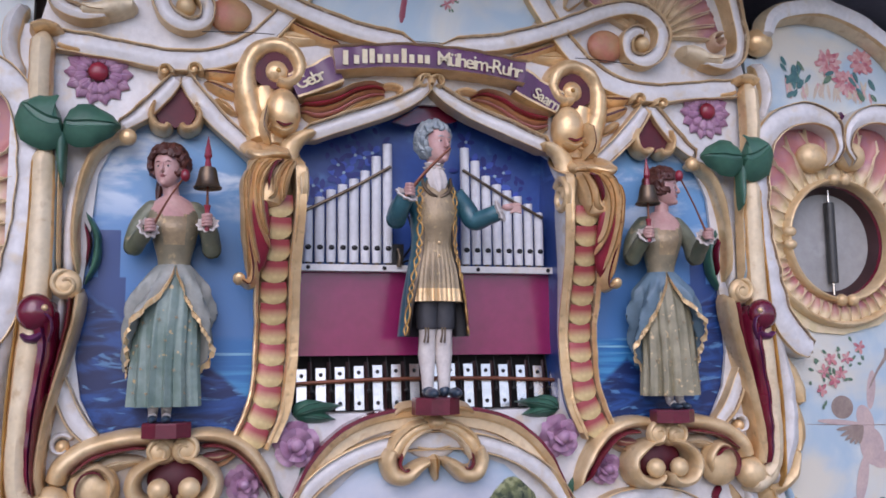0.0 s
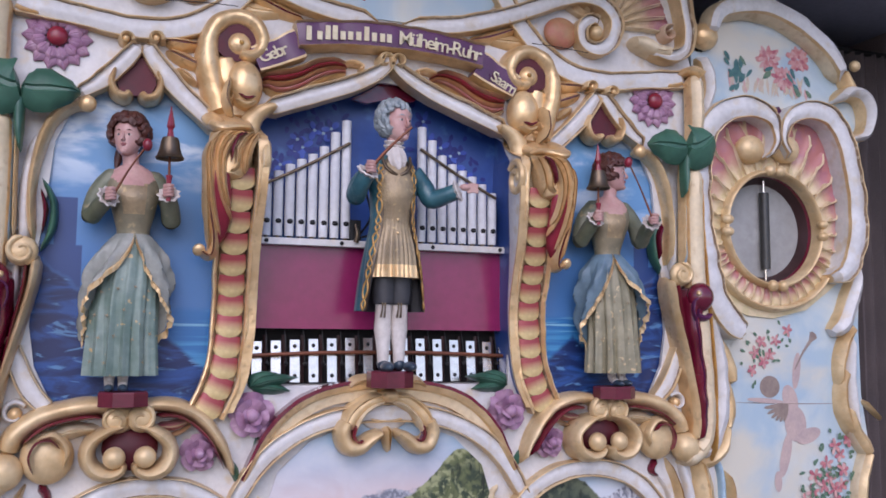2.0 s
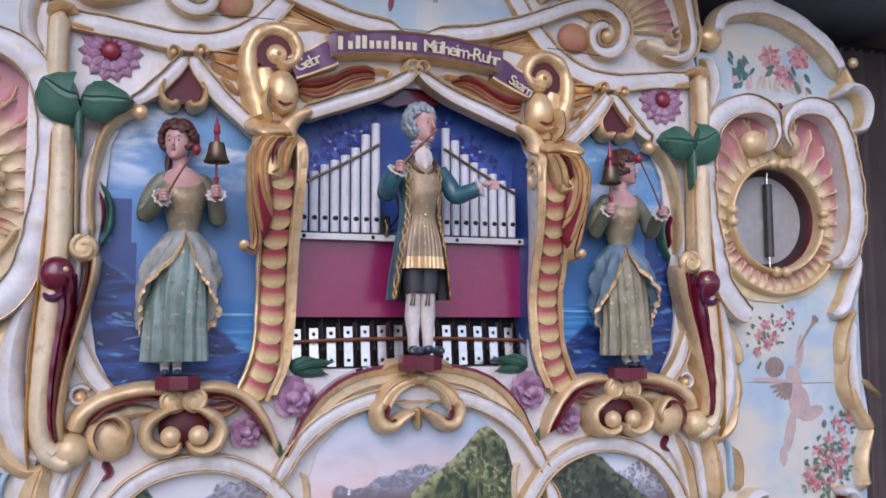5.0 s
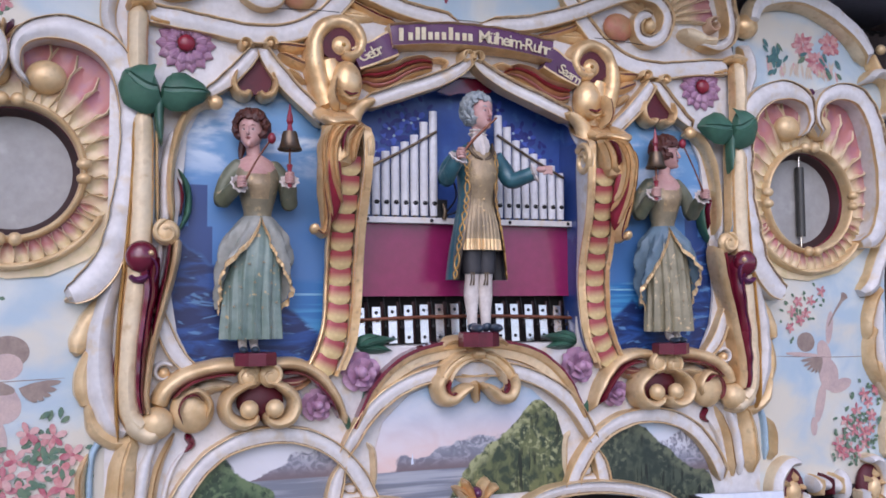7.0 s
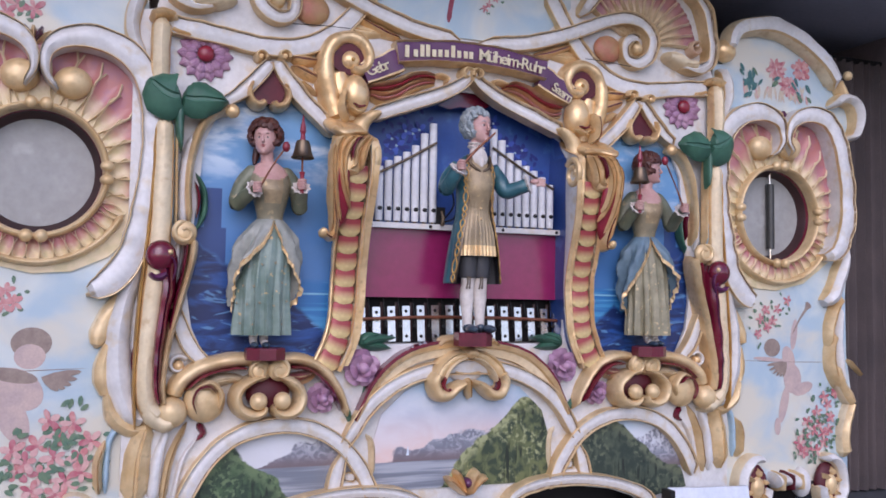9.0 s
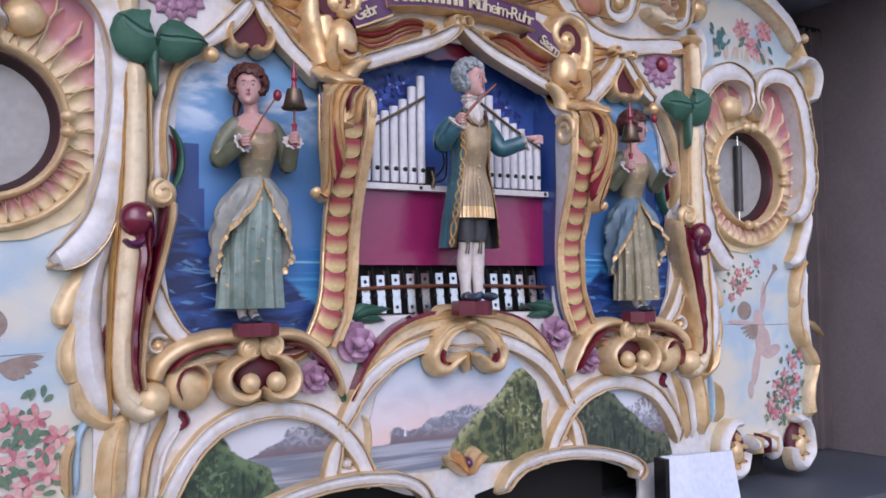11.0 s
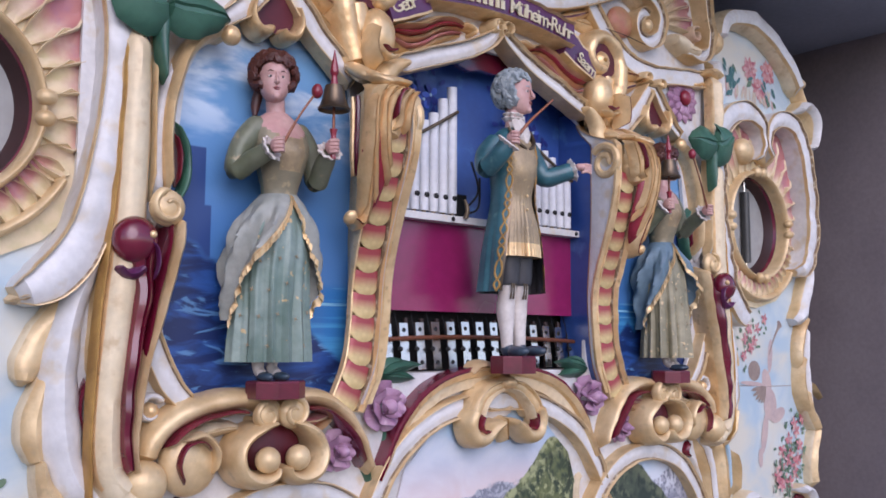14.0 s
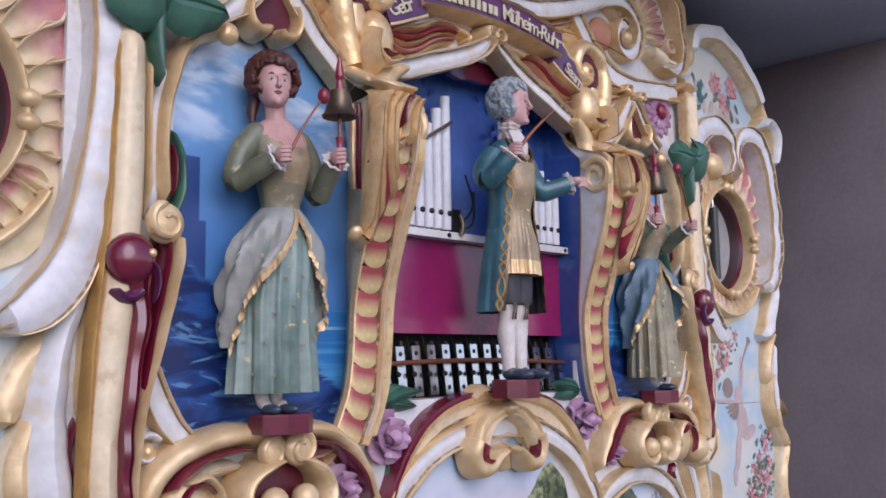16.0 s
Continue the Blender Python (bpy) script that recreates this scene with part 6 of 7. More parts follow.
for s in (1, -1):
    for k, top in enumerate(TOPS):
        x = s * (0.334 - 0.0318 * k) + (0.004 if s == 1 else 0)
        sh = Shape().tube([(x, 0.07, 1.432), (x, 0.07, (1.432 + top) / 2), (x, 0.07, top)], [0.0135], PIPE, 14)
        pipe = part("pipe", sh, rank)
        part("pipe_foot", Shape().tube([(x, 0.07, 1.397), (x, 0.07, 1.41), (x, 0.07, 1.433)], [0.0125, 0.0128, 0.0132], PIPE, 14), pipe)
        part("pipe_mouth", Shape().ball((x, 0.058, 1.437), (0.0085, 0.005, 0.0075), BLACK, 10, 6), pipe, "dark pipe mouth")
        part("pipe_toe", Shape().tube([(x, 0.07, 1.389), (x, 0.07, 1.393), (x, 0.07, 1.398)], [0.006], BRONZE, 8), pipe)
    part("stay_bar", Shape().tube([(s * 0.345, 0.053, 1.535), (s * 0.22, 0.053, 1.60), (s * 0.105, 0.053, 1.668)], [0.0045], BRONZE), rank, "thin dark stay bar")
part("valve_box", Shape().box(-0.10, -0.068, 0.06, 0.10, 1.392, 1.45, BLACK), rank, "small black valve", 0)
part("valve_arm", Shape().tube([(-0.085, 0.045, 1.385), (-0.083, 0.04, 1.41), (-0.088, 0.045, 1.435)], [0.007, 0.006, 0.004], BRONZE), rank)
part("wire", Shape().tube([(-0.068, 0.07, 1.41), (-0.045, 0.04, 1.46), (-0.06, 0.05, 1.54)], [0.003], BLACK), rank)
part("wire", Shape().tube([(-0.068, 0.07, 1.40), (-0.035, 0.05, 1.42), (-0.03, 0.05, 1.50)], [0.003], BLACK), rank)

# ---- glockenspiel ----
bells = thing("glockenspiel", "row of polished steel chime bars with black hammers", "glockenspiel", at=(0.02, 0.1, 0.99))
for k in range(15):
    x = -0.345 + 0.0525 * k
    top = 1.106 + 0.012 * math.sin(math.pi * k / 14)
    sh = Shape().box(x - 0.0135, x + 0.0135, 0.094, 0.100, 0.994, top, STEEL)
    sh.v = [(a, b + (0.014 if c > 1.05 else 0.0), c) for a, b, c in sh.v]
    bar = part("chime_bar", sh, bells, "", 0)
    for z in (1.012, top - 0.018):
        part("screw", Shape().ball((x, 0.094 + 0.12 * (z - 0.994), z), (0.006, 0.004, 0.006), BLACK, 8, 5), bar)
    part("resonator", Shape().tube([(x + 0.026, 0.132, 0.992), (x + 0.026, 0.132, 1.06), (x + 0.026, 0.132, 1.125)], [0.0065], REVEAL, 8), bells)
    ham = part("hammer", Shape().ball((x + 0.026, 0.085, 1.046), (0.0065, 0.007, 0.0065), BLACK, 10, 7), bells)
    part("hammer_wire", Shape().tube([(x + 0.026, 0.088, 1.05), (x + 0.026, 0.10, 1.10), (x + 0.024, 0.11, 1.14)], [0.0015], BLACK, 6), ham)
part("cross_rod", Shape().tube([(-0.40, 0.083, 1.066), (-0.15, 0.083, 1.076), (0.15, 0.083, 1.076), (0.42, 0.083, 1.066)], [0.0055], COPPER, 8), bells, "copper brown rod")
# a near-black sheet as painted shade behind the bars
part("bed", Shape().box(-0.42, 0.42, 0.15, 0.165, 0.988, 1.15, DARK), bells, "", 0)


# ---- carved figures ----
def grow(profile, sector=None, n=48, pleats=0, seed=0.0, twist=0.0):
    """Rows of points round an upright body; each row of the profile: z, x, y, half width, half depth, pleat depth."""
    prof = spline(profile, 5)
    rows = []
    for z, cx, cy, rx, ry, amp in prof:
        a0, a1 = sector(z) if sector else (0, 2 * math.pi)
        angles = np.linspace(a0, a1, n, endpoint=bool(sector))
        row = []
        for a in angles:
            k = 1 + amp * (0.55 + 0.75 * abs(math.sin(1.7 * a + 2.1 * seed))) * (math.cos(pleats * a + seed + twist * z * (1 if a < math.pi else -1) + 0.5 * math.sin(3 * a)) + 0.35 * math.cos(2.3 * pleats * a + seed))
            row.append((cx + rx * k * math.sin(a), cy - ry * k * math.cos(a), z))
        rows.append(row)
    return rows


def fist(sh, c, m, s):
    sh.ball(c, (0.014, 0.016, 0.017), m, 10, 7)
    for k in range(4):
        sh.tube([(c[0] - 0.010 * s, c[1] - 0.008, c[2] + 0.012 - 0.008 * k), (c[0], c[1] - 0.019, c[2] + 0.011 - 0.008 * k), (c[0] + 0.011 * s, c[1] - 0.010, c[2] + 0.010 - 0.008 * k)], [0.0045], m, 6, 3)


def ruffle(sh, c, axis, r, m):
    """A frilled cuff round a wrist."""
    t = Vector(axis).normalized()
    a = t.cross(Vector((0.1, 1, 0.2))).normalized()
    b = t.cross(a)
    rows = []
    for off, rr in ((-0.006, 0.7), (0.0, 1.0), (0.006, 1.25), (0.009, 1.1), (0.002, 0.6)):
        rows.append([Vector(c) + t * off + (a * math.cos(w) + b * math.sin(w)) * r * rr * (1 + 0.12 * math.cos(9 * w)) for w in np.linspace(0, 2 * math.pi, 36, endpoint=False)])
    sh.grid(rows, m, True)


def locks(sh, c, r, m, n, seed, low=-0.3, facing=(0, -1), size=0.006, brow=0.60):
    """Short wavy locks all over a head, leaving the face free."""
    rg = random.Random(seed)
    made = 0
    while made < n:
        v = Vector((rg.gauss(0, 1), rg.gauss(0, 1), rg.gauss(0, 1))).normalized()
        ahead = v.x * facing[0] + v.y * facing[1]
        if v.z < low or (ahead > 0.30 and v.z < brow):
            continue
        t = Vector((rg.uniform(-0.8, 0.8), rg.uniform(-0.8, 0.8), -0.55))
        t = (t - v * t.dot(v)).normalized()
        w = v.cross(t) * rg.choice((-1, 1))
        p = Vector((c[0] + v.x * r[0], c[1] + v.y * r[1], c[2] + v.z * r[2]))
        q = size * rg.uniform(0.75, 1.25)
        sh.tube([p - t * 1.6 * q, p + v * 0.55 * q + w * 0.7 * q, p + t * 1.5 * q + v * 0.2 * q, p + t * 2.4 * q + w * 0.9 * q], [q * 0.45, q, q * 0.85, q * 0.3], m, 6, 3)
        made += 1


def head(sh, H, k, brow):
    """A carved head with jaw, nose, lips and painted eyes; H places a point by across, forward and up from its middle."""
    rows = []
    for u, wide, front, back in spline([(-0.048, 0.006, 0.020, -0.008), (-0.044, 0.015, 0.030, 0.002), (-0.034, 0.024, 0.0345, 0.016), (-0.020, 0.0305, 0.0345, 0.030), (-0.004, 0.034, 0.0345, 0.038), (0.006, 0.0345, 0.034, 0.040), (0.016, 0.034, 0.0365, 0.041), (0.030, 0.031, 0.034, 0.038), (0.042, 0.021, 0.022, 0.026), (0.047, 0.006, 0.006, 0.008)], 3):
        rows.append([H(wide * k * math.sin(w), (front if math.cos(w) > 0 else back) * k * math.cos(w), u * k) for w in np.linspace(0, 2 * math.pi, 24, endpoint=False)])
    sh.grid(rows, FLESH, True, True)
    sh.tube([H(0, 0.0345 * k, 0.011 * k), H(0, 0.0385 * k, 0.001 * k), H(0, 0.0425 * k, -0.008 * k), H(0, 0.0350 * k, -0.0125 * k)], [0.0026 * k, 0.0034 * k, 0.0046 * k, 0.0034 * k], FLESH, 8)
    for d in (-1, 1):
        sh.ball(H(d * 0.0040 * k, 0.0365 * k, -0.0095 * k), (0.0028 * k,) * 3, FLESH, 7, 5)
        sh.ball(H(d * 0.0130 * k, 0.0292 * k, 0.004 * k), (0.0060 * k, 0.0036 * k, 0.0032 * k), STOCKING, 9, 6)
        sh.ball(H(d * 0.0130 * k, 0.0318 * k, 0.004 * k), (0.0028 * k, 0.0018 * k, 0.0028 * k), BREECHES, 7, 5)
        sh.tube([H(d * 0.0075 * k, 0.0318 * k, 0.0058 * k), H(d * 0.0130 * k, 0.0322 * k, 0.0074 * k), H(d * 0.0185 * k, 0.0275 * k, 0.0055 * k)], [0.0014 * k, 0.0018 * k, 0.0012 * k], FLESH, 6, 3)
        sh.tube([H(d * 0.0070 * k, 0.0345 * k, 0.0140 * k), H(d * 0.0140 * k, 0.0328 * k, 0.0160 * k), H(d * 0.0205 * k, 0.0275 * k, 0.0135 * k)], [0.0012 * k, 0.0018 * k, 0.0008 * k], brow, 5, 3)
    sh.tube([H(-0.0085 * k, 0.0325 * k, -0.0210 * k), H(0, 0.0365 * k, -0.0200 * k), H(0.0085 * k, 0.0325 * k, -0.0210 * k)], [0.0010 * k, 0.0020 * k, 0.0010 * k], LIP, 6, 4)
    sh.tube([H(-0.0060 * k, 0.0335 * k, -0.0235 * k), H(0, 0.0365 * k, -0.0245 * k), H(0.0060 * k, 0.0335 * k, -0.0235 * k)], [0.0010 * k, 0.0022 * k, 0.0010 * k], LIP, 6, 4)
    sh.ball(H(0, 0.0290 * k, -0.0385 * k), (0.0100 * k, 0.0085 * k, 0.0080 * k), FLESH, 10, 7)


def woman(s, x0, skirt, drape, seed, turn, outer):
    """A carved bell ringer; s = 1 stands right of the middle. Local x grows outwards."""
    y0 = -0.016
    sh = Shape()
    X = lambda p: (s * (x0 + p[0]), y0 + p[1], p[2])  # noqa: E731
    put = lambda rows: [[X(p) for p in r] for r in rows]  # noqa: E731
    sh.grid(put(grow([(1.020, 0.008, 0, 0.081, 0.066, 0.115), (1.06, 0.008, 0, 0.080, 0.065, 0.105), (1.12, 0.008, 0, 0.078, 0.062, 0.085), (1.20, 0.006, 0, 0.079, 0.061, 0.04), (1.28, 0.0, 0, 0.073, 0.058, 0.03), (1.34, -0.004, 0, 0.056, 0.046, 0.015), (1.376, -0.006, 0, 0.038, 0.033, 0.0)], None, 130, 13, seed)), skirt, True, True)
    # bodice, shoulders and neck
    def bodice(i, j):
        d = abs(((j + 24) % 48) - 23.5)
        if i > 18.5 + 0.075 * d ** 1.9 or i > 28:
            return FLESH
        # lighter gold strip paints in the sheen on the chest
        if d < 4 and i > 9:
            return VEST
        return BODICE if d < 11 else DRESS
    sh.grid(put(grow([(1.345, -0.006, 0, 0.048, 0.040, 0), (1.378, -0.006, 0, 0.040, 0.035, 0), (1.42, -0.006, -0.003, 0.050, 0.045, 0), (1.462, -0.004, -0.008, 0.060, 0.054, 0), (1.498, -0.002, -0.002, 0.066, 0.046, 0), (1.526, 0, 0.004, 0.058, 0.036, 0), (1.550, 0.002, 0.004, 0.026, 0.024, 0)], None, 48)), bodice, True, True)
    sh.tube([X(p) for p in ((0.002, 0.004, 1.53), (0.006, 0.002, 1.56), (0.010, 0.0, 1.60))], [0.024, 0.020, 0.021], FLESH, 12)
    far = math.sqrt(1 - turn * turn)
    head(sh, lambda d, f, u: X((0.014 + d * far + f * turn, -0.004 + d * turn - f * far, 1.618 + u)), 1.0, HAIR)
    sh.ball(X((0.014 - 0.010 * turn, 0.008, 1.638)), (0.0405, 0.0415, 0.040), HAIR, 16, 10)
    locks(sh, X((0.014 - 0.006 * turn, 0.003, 1.636)), (0.042, 0.043, 0.042), HAIR, 215, 3 + s, -0.55, (s * turn, -far), 0.0086, 0.46)
    sh.tube([X(p) for p in ((0.030, 0.034, 1.600), (0.036, 0.036, 1.570), (0.040, 0.030, 1.545))], [0.012, 0.011, 0.005], HAIR, 8)
    # sleeves, cuffs and fists
    for shoulder, elbow, hand in (((0.052, 0.004, 1.512), (0.094 + 0.4 * (outer[0] - 0.05), 0.004, 1.418), outer), ((-0.056, 0.004, 1.510), (-0.098, -0.004, 1.413), (-0.084, -0.082, 1.478))):
        mid = ((shoulder[0] + elbow[0]) / 2 + (0.012 if elbow[0] > 0 else -0.012), 0.006, (shoulder[2] + elbow[2]) / 2)
        wrist = tuple(e + (h - e) * 0.82 for e, h in zip(elbow, hand))
        sh.ball(X((shoulder[0] * 0.92, shoulder[1], shoulder[2] - 0.006)), (0.026, 0.028, 0.024), DRESS, 14, 9)
        sh.tube([X(p) for p in ((shoulder[0] * 0.66, 0.004, 1.528), shoulder, mid, elbow, tuple((a + b) / 2 for a, b in zip(elbow, wrist)), wrist)], [0.014, 0.025, 0.027, 0.0235, 0.025, 0.0215, 0.022, 0.018], DRESS, 14)
        ruffle(sh, X(wrist), Vector(X(hand)) - Vector(X(elbow)), 0.022, STOCKING)
        fist(sh, X(hand), FLESH, s)
    # gilt stars on the skirt
    rg = random.Random(11 + s)
    for row in range(4):
        for col in range(5):
            a = -1.10 + 0.52 * col + 0.26 * (row % 2) + rg.uniform(-0.05, 0.05)
            z = 1.058 + 0.058 * row
            q = 0.082 - 0.012 * row / 5
            c = (0.010 + q * 1.07 * math.sin(a), -q * 0.84 * math.cos(a), z + rg.uniform(-0.008, 0.008))
            for w in (0.4, 1.97):
                dx, dz = 0.0055 * math.cos(w), 0.0055 * math.sin(w)
                sh.tube([X((c[0] - dx, c[1], c[2] - dz)), X((c[0], c[1] - 0.001, c[2])), X((c[0] + dx, c[1], c[2] + dz))], [0.0005, 0.0013, 0.0005], VEST, 5, 2)
    # draped overskirt, open in front, with a gilt frill
    opening = lambda z: 0.12 + 1.75 * max(0.0, min(1.0, (1.365 - z) / 0.255)) ** 1.15  # noqa: E731
    shell = grow([(1.105, 0.012, 0, 0.094, 0.073, 0.12), (1.18, 0.010, 0, 0.096, 0.075, 0.17), (1.25, 0.004, 0, 0.095, 0.074, 0.17), (1.31, -0.002, 0, 0.083, 0.065, 0.14), (1.35, -0.005, 0, 0.062, 0.050, 0.02), (1.372, -0.006, 0, 0.042, 0.037, 0.01)], lambda z: (opening(z) - 0.15, 2 * math.pi - opening(z)), 90, 10, seed + 1, 38.0)
    sh.grid(put(shell), drape)
    for col, way in ((0, -1), (-1, 1)):
        edge = spline([r[col] for r in shell], 4)
        rows = [[], [], []]
        for k, p in enumerate(edge):
            z = p[2]
            wob = 0.35 * math.sin(k * 1.9) + 0.25 * math.sin(k * 0.83 + 1)
            out = Vector((p[0], p[1], 0)).normalized()
            tan = Vector((-out.y, out.x, 0)) * way
            if way * tan.x * (1 if col else -1) < 0:
                tan = -tan
            rows[0].append(Vector(p) + out * 0.002)
            rows[1].append(Vector(p) + out * (0.006 + 0.004 * wob) + Vector((0, -0.004, -0.007)))
            rows[2].append(Vector(p) + out * (0.003 + 0.007 * wob) + Vector((0, -0.005, -0.018 - 0.004 * wob)))
        sh.grid([[X(p) for p in r] for r in rows], lambda i, j: GOLD if (j // 2) % 2 else PALE_GOLD)
    # shoes
    for d, yy in ((0.004, -0.040), (0.036, -0.030)):
        sh.tube([X((d, 0.0, 1.03)), X((d, -0.004, 1.005)), X((d, yy * 0.6, 0.995))], [0.014, 0.012, 0.011], STOCKING, 10)
        sh.ball(X((d, yy, 0.990)), (0.012, 0.030, 0.010), SHOE, 12, 8)
    ob = new("bell_ringer_statue", sh.mesh("bell_ringer_statue", 50))
    return ob, X


def pedestal(name_label, c, r, z0, z1):
    rows = []
    for z, q in ((z0, 1.0), (z1 - 0.004, 1.0), (z1, 0.96)):
        rows.append([(c[0] + r * q * math.cos(w), c[1] + r * q * 0.92 * math.sin(w), z) for w in np.linspace(0, 2 * math.pi, 8, endpoint=False) + math.pi / 8])
    ob = new("figure_pedestal", Shape().grid(rows, PLINTH, True, True).mesh("figure_pedestal", 0))
    return tagged(ob, name_label, "pedestal", "figure pedestals")


def hand_bell(X, outer, tip_at):
    """A bronze bell on a red-ended rod."""
    c = X((-0.084, -0.088, 1.478))
    ob = thing("hand_bell", "dull bronze hand bell on a rod with a red spire", "bell", "hand bells", at=c)
    x, y, z = c
    rows = []
    for zz, r in ((1.556, 0.034), (1.560, 0.0355), (1.564, 0.0315), (1.580, 0.026), (1.600, 0.0225), (1.610, 0.019), (1.613, 0.004)):
        rows.append([(x + r * math.cos(w), y + r * math.sin(w), zz) for w in np.linspace(0, 2 * math.pi, 24, endpoint=False)])
    rows.insert(0, [(x + 0.028 * math.cos(w), y + 0.028 * math.sin(w), 1.563) for w in np.linspace(0, 2 * math.pi, 24, endpoint=False)])
    part("bell_cup", Shape().grid(rows, BRONZE, True, True), ob)
    part("rod", Shape().tube([(x, y, 1.455), (x, y, 1.50), (x, y, 1.565)], [0.004, 0.0035, 0.003], COPPER, 8), ob)
    part("grip", Shape().tube([(x, y, 1.45), (x, y, 1.47), (x, y, 1.50), (x, y, 1.515)], [0.006, 0.007, 0.006, 0.009], RED, 8), ob, "red grip")
    part("spire", Shape().tube([(x, y, 1.611), (x, y, 1.630), (x, y, 1.640), (x, y, 1.655), (x, y, 1.690)], [0.009, 0.006, 0.010, 0.008, 0.001], RED, 8), ob, "red turned spire")
    c2 = X((outer[0], outer[1] - 0.008, outer[2]))
    st = thing("bell_striker", "red striker stick with a round red head", "striker", "bell strikers", at=c2)
    tip = X(tip_at)
    part("stick", Shape().tube([(c2[0], c2[1], outer[2] - 0.015), tuple((a + b) / 2 for a, b in zip(c2, tip)), tip], [0.004, 0.0025, 0.0025], COPPER, 8), st)
    part("striker_head", Shape().ball(tip, (0.012, 0.012, 0.016), RED, 12, 8), st)
    return ob


for s, skirt, drape, turn, outer, tip_at, text in (
        (-1, SKIRT, DRAPE, 0.36, (0.050, -0.082, 1.462), (-0.030, -0.105, 1.585), "carved bell ringer statue in a grey-green skirt and grey drape"),
        (1, OLIVE_SKIRT, BLUE_DRAPE, 0.80, (0.092, -0.100, 1.475), (0.004, -0.112, 1.638), "carved bell ringer statue in an olive skirt and slate blue drape")):
    ob, X = woman(s, 0.687, skirt, drape, 0.7, turn, outer)
    tagged(ob, text, "statue", "bell ringer statues")
    pedestal("octagonal maroon pedestal on a gilt scroll", (s * 0.689, -0.033), 0.063, 0.945, 0.981)
    hand_bell(X, outer, tip_at)


def conductor():
    """The carved bandmaster in a teal coat and gold waistcoat."""
    x0, y0 = -0.008, -0.054
    sh = Shape()
    X = lambda p: (x0 + p[0], y0 + p[1], p[2])  # noqa: E731
    put = lambda rows: [[X(p) for p in r] for r in rows]  # noqa: E731
    for d, turn in ((-0.022, 0.004), (0.023, 0.030)):
        sh.ball(X((d + turn * 0.7, -0.030, 1.041)), (0.017, 0.040, 0.014), SHOE, 14, 8)
        sh.ball(X((d, 0.002, 1.046)), (0.016, 0.020, 0.018), SHOE, 12, 8)
        sh.tube([X((d, 0.002, 1.045)), X((d, 0.004, 1.085)), X((d, 0.008, 1.14)), X((d, 0.002, 1.19)), X((d, 0.0, 1.225))], [0.015, 0.017, 0.024, 0.022, 0.024], STOCKING, 14)
        sh.tube([X((d, 0.0, 1.208)), X((d, 0.0, 1.215)), X((d, 0.0, 1.25)), X((d * 0.9, 0.0, 1.31))], [0.027, 0.030, 0.033, 0.036], BREECHES, 14)
        for q in (-0.012, -0.004):
            sh.tube([X((d + q, -0.027, 1.212)), X((d + q, -0.028, 1.195)), X((d + q * 1.3, -0.025, 1.172))], [0.003, 0.002, 0.003], BRONZE, 6, 3)
    def cloth(i, j):
        return GOLD if i < 6 else VEST
    sh.grid(put(grow([(1.280, 0, 0, 0.076, 0.060, 0.035), (1.305, 0, 0, 0.074, 0.058, 0.035), (1.36, 0, 0, 0.067, 0.054, 0.03), (1.43, 0, 0, 0.050, 0.044, 0.012), (1.50, 0, -0.008, 0.056, 0.054, 0), (1.555, 0, -0.004, 0.060, 0.050, 0), (1.60, 0, 0.002, 0.046, 0.034, 0), (1.62, 0, 0.004, 0.024, 0.022, 0)], None, 150, 31)), cloth, True, True)
    for z in (1.33, 1.365, 1.40, 1.435, 1.47, 1.505):
        sh.ball(X((0.0, -0.051, z)), (0.004, 0.003, 0.004), GOLD, 8, 5)
    lap = lambda z: 0.50 + 0.42 * max(0.0, min(1.0, (1.6 - z) / 0.4))  # noqa: E731
    shell = grow([(1.190, 0, 0.008, 0.096, 0.074, 0.06), (1.28, 0, 0.006, 0.087, 0.066, 0.05), (1.36, 0, 0.004, 0.075, 0.058, 0.025), (1.43, 0, 0.003, 0.063, 0.052, 0.01), (1.50, 0, 0.002, 0.065, 0.056, 0.0), (1.56, 0, 0.002, 0.069, 0.052, 0), (1.60, 0, 0.003, 0.054, 0.040, 0), (1.618, 0, 0.004, 0.028, 0.028, 0)], lambda z: (lap(z), 2 * math.pi - lap(z)), 90, 7, 0.4)

    def coat(i, j):
        return BRONZE if min(j, 88 - j) < 2 else COAT
    sh.grid(put(shell), coat)
    # a gilt vine embroidered along both edges of the coat
    for edge, near in ((0, 7), (-1, -8)):
        for phase in (0.0, math.pi):
            vine = []
            for i, row in enumerate(shell[:-7]):
                p, q = Vector(row[edge]), Vector(row[near])
                c = p + (q - p) * (0.55 + 0.34 * math.sin(i * 1.5 + phase + 0.8 * math.sin(i * 0.9)))
                vine.append(X(c + Vector((c.x, c.y, 0)).normalized() * 0.001))
            sh.tube(vine, [0.0022 + 0.0012 * (k % 2) for k in range(40)], DEEP_GOLD, 6, 3)
    inner = [[(p[0] * 0.955, p[1] * 0.955, p[2]) for p in r] for r in shell]
    sh.grid(put(inner), BREECHES)
    for shoulder, mid, elbow, fore, hand in (((-0.058, 0.004, 1.575), (-0.092, 0.006, 1.535), (-0.108, -0.014, 1.500), (-0.105, -0.055, 1.525), (-0.088, -0.085, 1.567)),
                                             ((0.058, 0.004, 1.575), (0.092, 0.006, 1.535), (0.110, -0.008, 1.502), (0.140, -0.035, 1.510), (0.182, -0.062, 1.528))):
        wrist = tuple(f + (h - f) * 0.62 for f, h in zip(fore, hand))
        sh.tube([X(p) for p in (shoulder, mid, elbow, fore, wrist)], [0.027, 0.028, 0.027, 0.024, 0.023], COAT, 14)
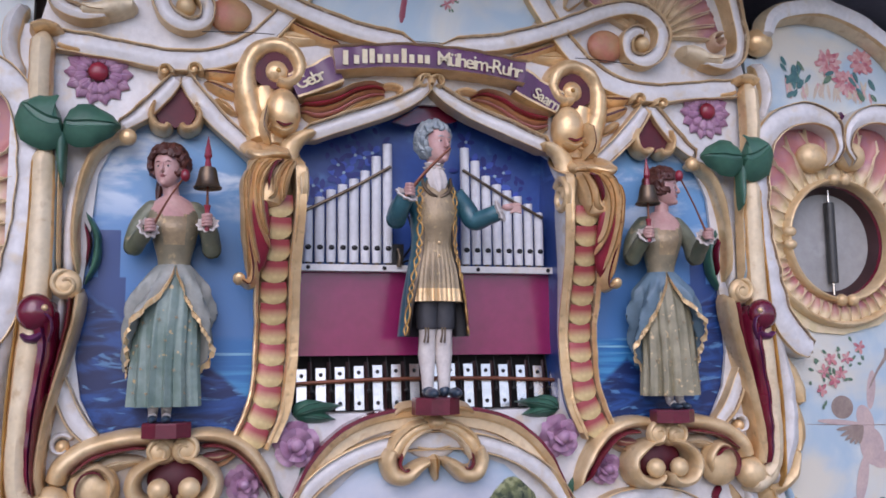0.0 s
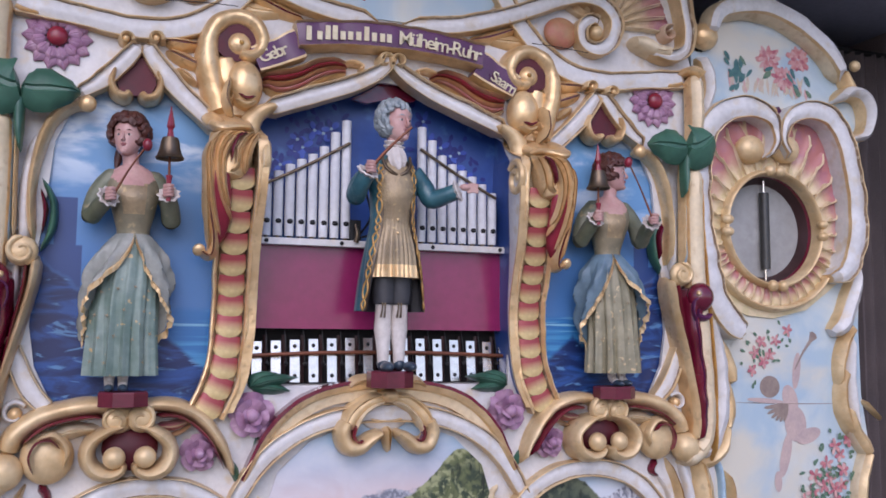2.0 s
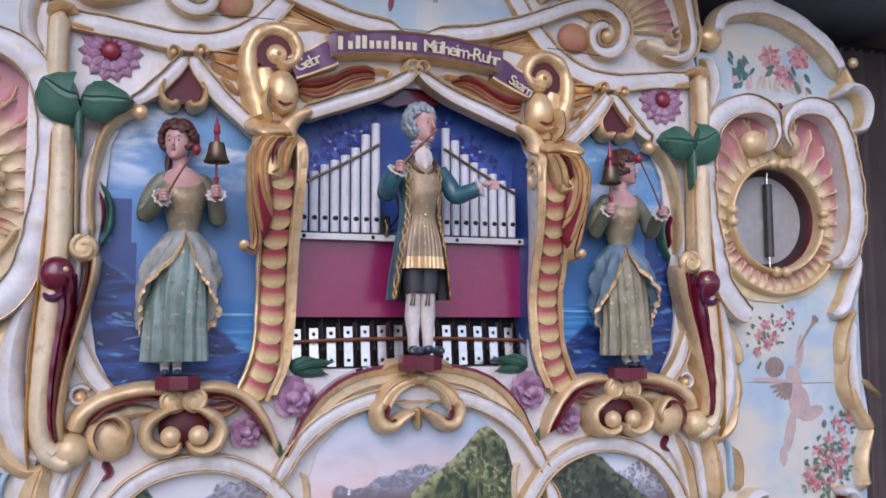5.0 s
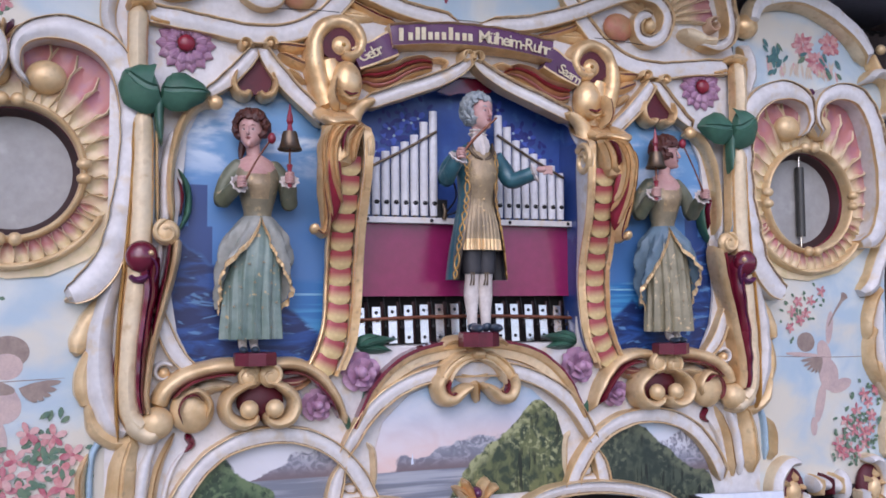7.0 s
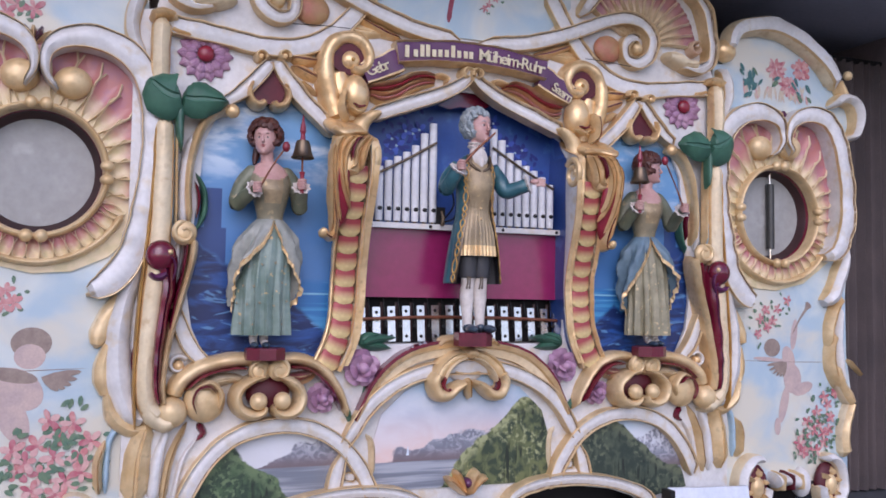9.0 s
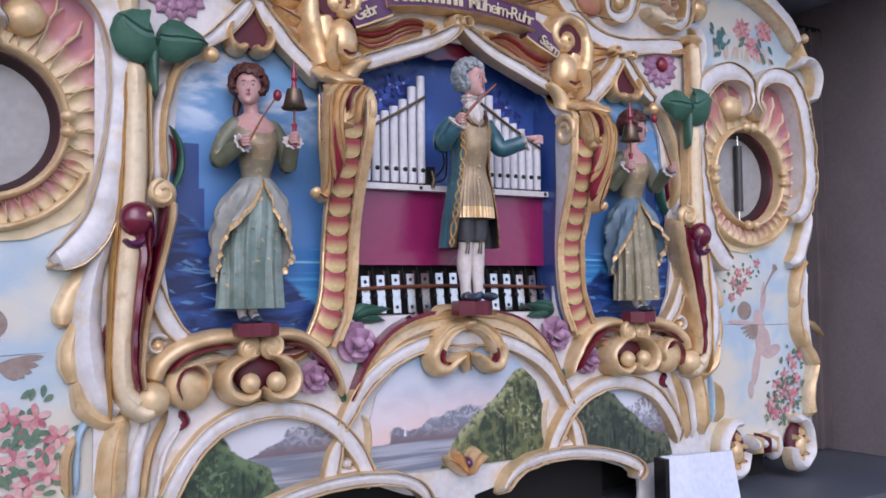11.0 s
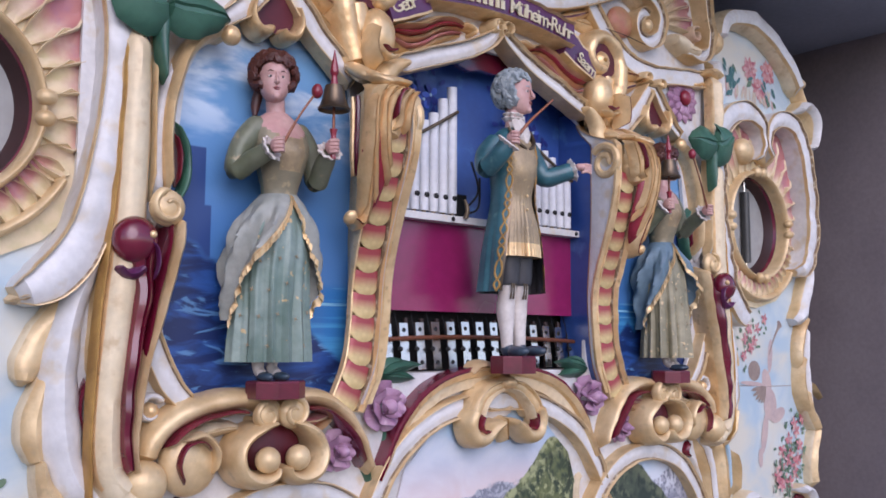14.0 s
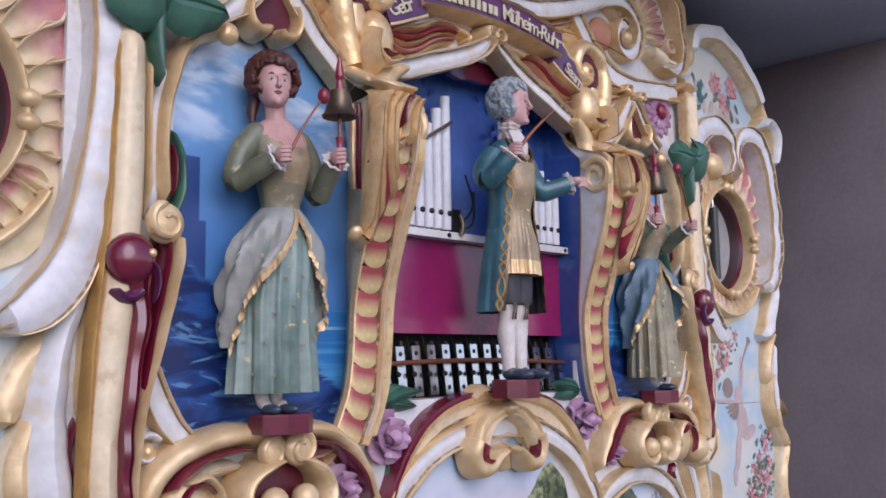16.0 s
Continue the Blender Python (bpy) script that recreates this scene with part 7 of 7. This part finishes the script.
        ruffle(sh, X(wrist), Vector(hand) - Vector(fore), 0.024, STOCKING)
        if hand[0] < 0:
            fist(sh, X(hand), FLESH, 1)
        else:
            sh.ball(X((hand[0] + 0.006, hand[1] - 0.004, hand[2] + 0.004)), (0.018, 0.012, 0.010), FLESH, 10, 7)
            for k in range(4):
                sh.tube([X((hand[0] + 0.012, hand[1] - 0.004, hand[2] + 0.010 - 0.006 * k)), X((hand[0] + 0.028, hand[1] - 0.010, hand[2] + 0.012 - 0.006 * k)), X((hand[0] + 0.040, hand[1] - 0.014, hand[2] + 0.010 - 0.007 * k))], [0.005, 0.0045, 0.0035], FLESH, 6, 3)
    for z, r in ((1.638, 0.0225), (1.650, 0.0205)):
        ruffle(sh, X((0.001, 0.0, z)), (0.05, -0.1, 1.0), r, STOCKING)
    rows = []
    for z, wide, out in ((1.640, 0.020, 0.026), (1.622, 0.026, 0.038), (1.602, 0.027, 0.046), (1.584, 0.020, 0.049), (1.572, 0.008, 0.048)):
        rows.append([X((0.002 + wide * v, -out + 0.012 * v * v + 0.0022 * math.cos(9 * v + 40 * z), z)) for v in np.linspace(-1, 1, 13)])
    sh.grid(rows, STOCKING)
    sh.grid([[(x, y + 0.012, z) for x, y, z in r] for r in rows], STOCKING)
    for d in (-1, 1):
        sh.tube([X((d * 0.004, -0.052, 1.556)), X((d * 0.022, -0.050, 1.566)), X((d * 0.036, -0.040, 1.585)), X((d * 0.040, -0.024, 1.612))], [0.004, 0.005, 0.005, 0.004], BRONZE, 7)
    sh.tube([X((0, 0.002, 1.61)), X((0, 0.0, 1.64)), X((0.002, -0.002, 1.67))], [0.022, 0.019, 0.020], FLESH, 12)
    h = (0.008, -0.006, 1.708)
    head(sh, lambda d, f, u: X((h[0] + d * 0.906 + f * 0.424, h[1] + d * 0.424 - f * 0.906, h[2] + u)), 1.10, WIG)
    sh.ball(X((h[0] - 0.010, h[1] + 0.012, h[2] + 0.014)), (0.040, 0.042, 0.044), WIG, 16, 10)
    locks(sh, X((h[0] - 0.007, h[1] + 0.008, h[2] + 0.012)), (0.043, 0.046, 0.049), WIG, 250, 8, -0.80, (0.424, -0.906), 0.0080)
    ob = new("conductor_statue", sh.mesh("conductor_statue", 50))
    tagged(ob, "carved conductor statue in a teal coat and gold waistcoat", "statue")
    hand = X((-0.088, -0.092, 1.567))
    st = thing("conductor_baton", "thin brown baton in the conductor statue's fist", "baton", at=hand)
    part("stick", Shape().tube([X((-0.100, -0.088, 1.545)), X((-0.05, -0.108, 1.61)), X((0.012, -0.130, 1.672))], [0.005, 0.0045, 0.003], COPPER, 8), st)


conductor()
pedestal("octagonal maroon pedestal on the leaf bow", (-0.010, -0.054), 0.064, 0.985, 1.029)

# ---- lower mouth: wooden blocks and the white book ----
action = thing("wooden_action", "row of brown wooden blocks inside the dark mouth", "organ action", at=(0, 0.14, 0.54))
rg = random.Random(7)
for s in (1, -1):
    for k in range(9):
        x = s * (0.12 + 0.062 * k)
        z = 0.555 + rg.uniform(-0.015, 0.01) - 0.05 * max(0, (k - 4) / 6) ** 2
        part("wooden_block", Shape().box(x - 0.024, x + 0.024, 0.12, 0.17, z - 0.05, z, WOOD), action, "", 0)
    # near-black backing: the mouth's shade put in as colour
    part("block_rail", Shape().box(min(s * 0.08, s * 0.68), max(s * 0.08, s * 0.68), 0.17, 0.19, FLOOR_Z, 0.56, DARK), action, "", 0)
book = thing("music_book", "white folded music book leaning against the organ front", "book", at=(0.94, -0.03, FLOOR_Z))
for name, x0, x1, z0, z1, y0, y1 in (("page", 0.765, 0.875, 0.478, 0.4735, -0.050, -0.060), ("page", 0.875, 1.113, 0.4735, 0.464, -0.060, -0.050)):
    sh = Shape()
    sh.v += [(x0 - 0.002, y0 - 0.035, FLOOR_Z), (x1 - 0.002, y1 - 0.035, FLOOR_Z), (x1, y1, z1), (x0, y0, z0), (x0 - 0.002, y0 - 0.023, FLOOR_Z), (x1 - 0.002, y1 - 0.023, FLOOR_Z), (x1, y1 + 0.012, z1), (x0, y0 + 0.012, z0)]
    for q in ((0, 1, 2, 3), (4, 7, 6, 5), (0, 4, 5, 1), (3, 2, 6, 7), (0, 3, 7, 4), (1, 5, 6, 2)):
        sh.face(q, PAPER)
    part(name, sh, book, "", 0)
part("spine", Shape().box(0.745, 0.764, -0.085, -0.03, FLOOR_Z, 0.474, BLACK), book, "black book spine", 0)
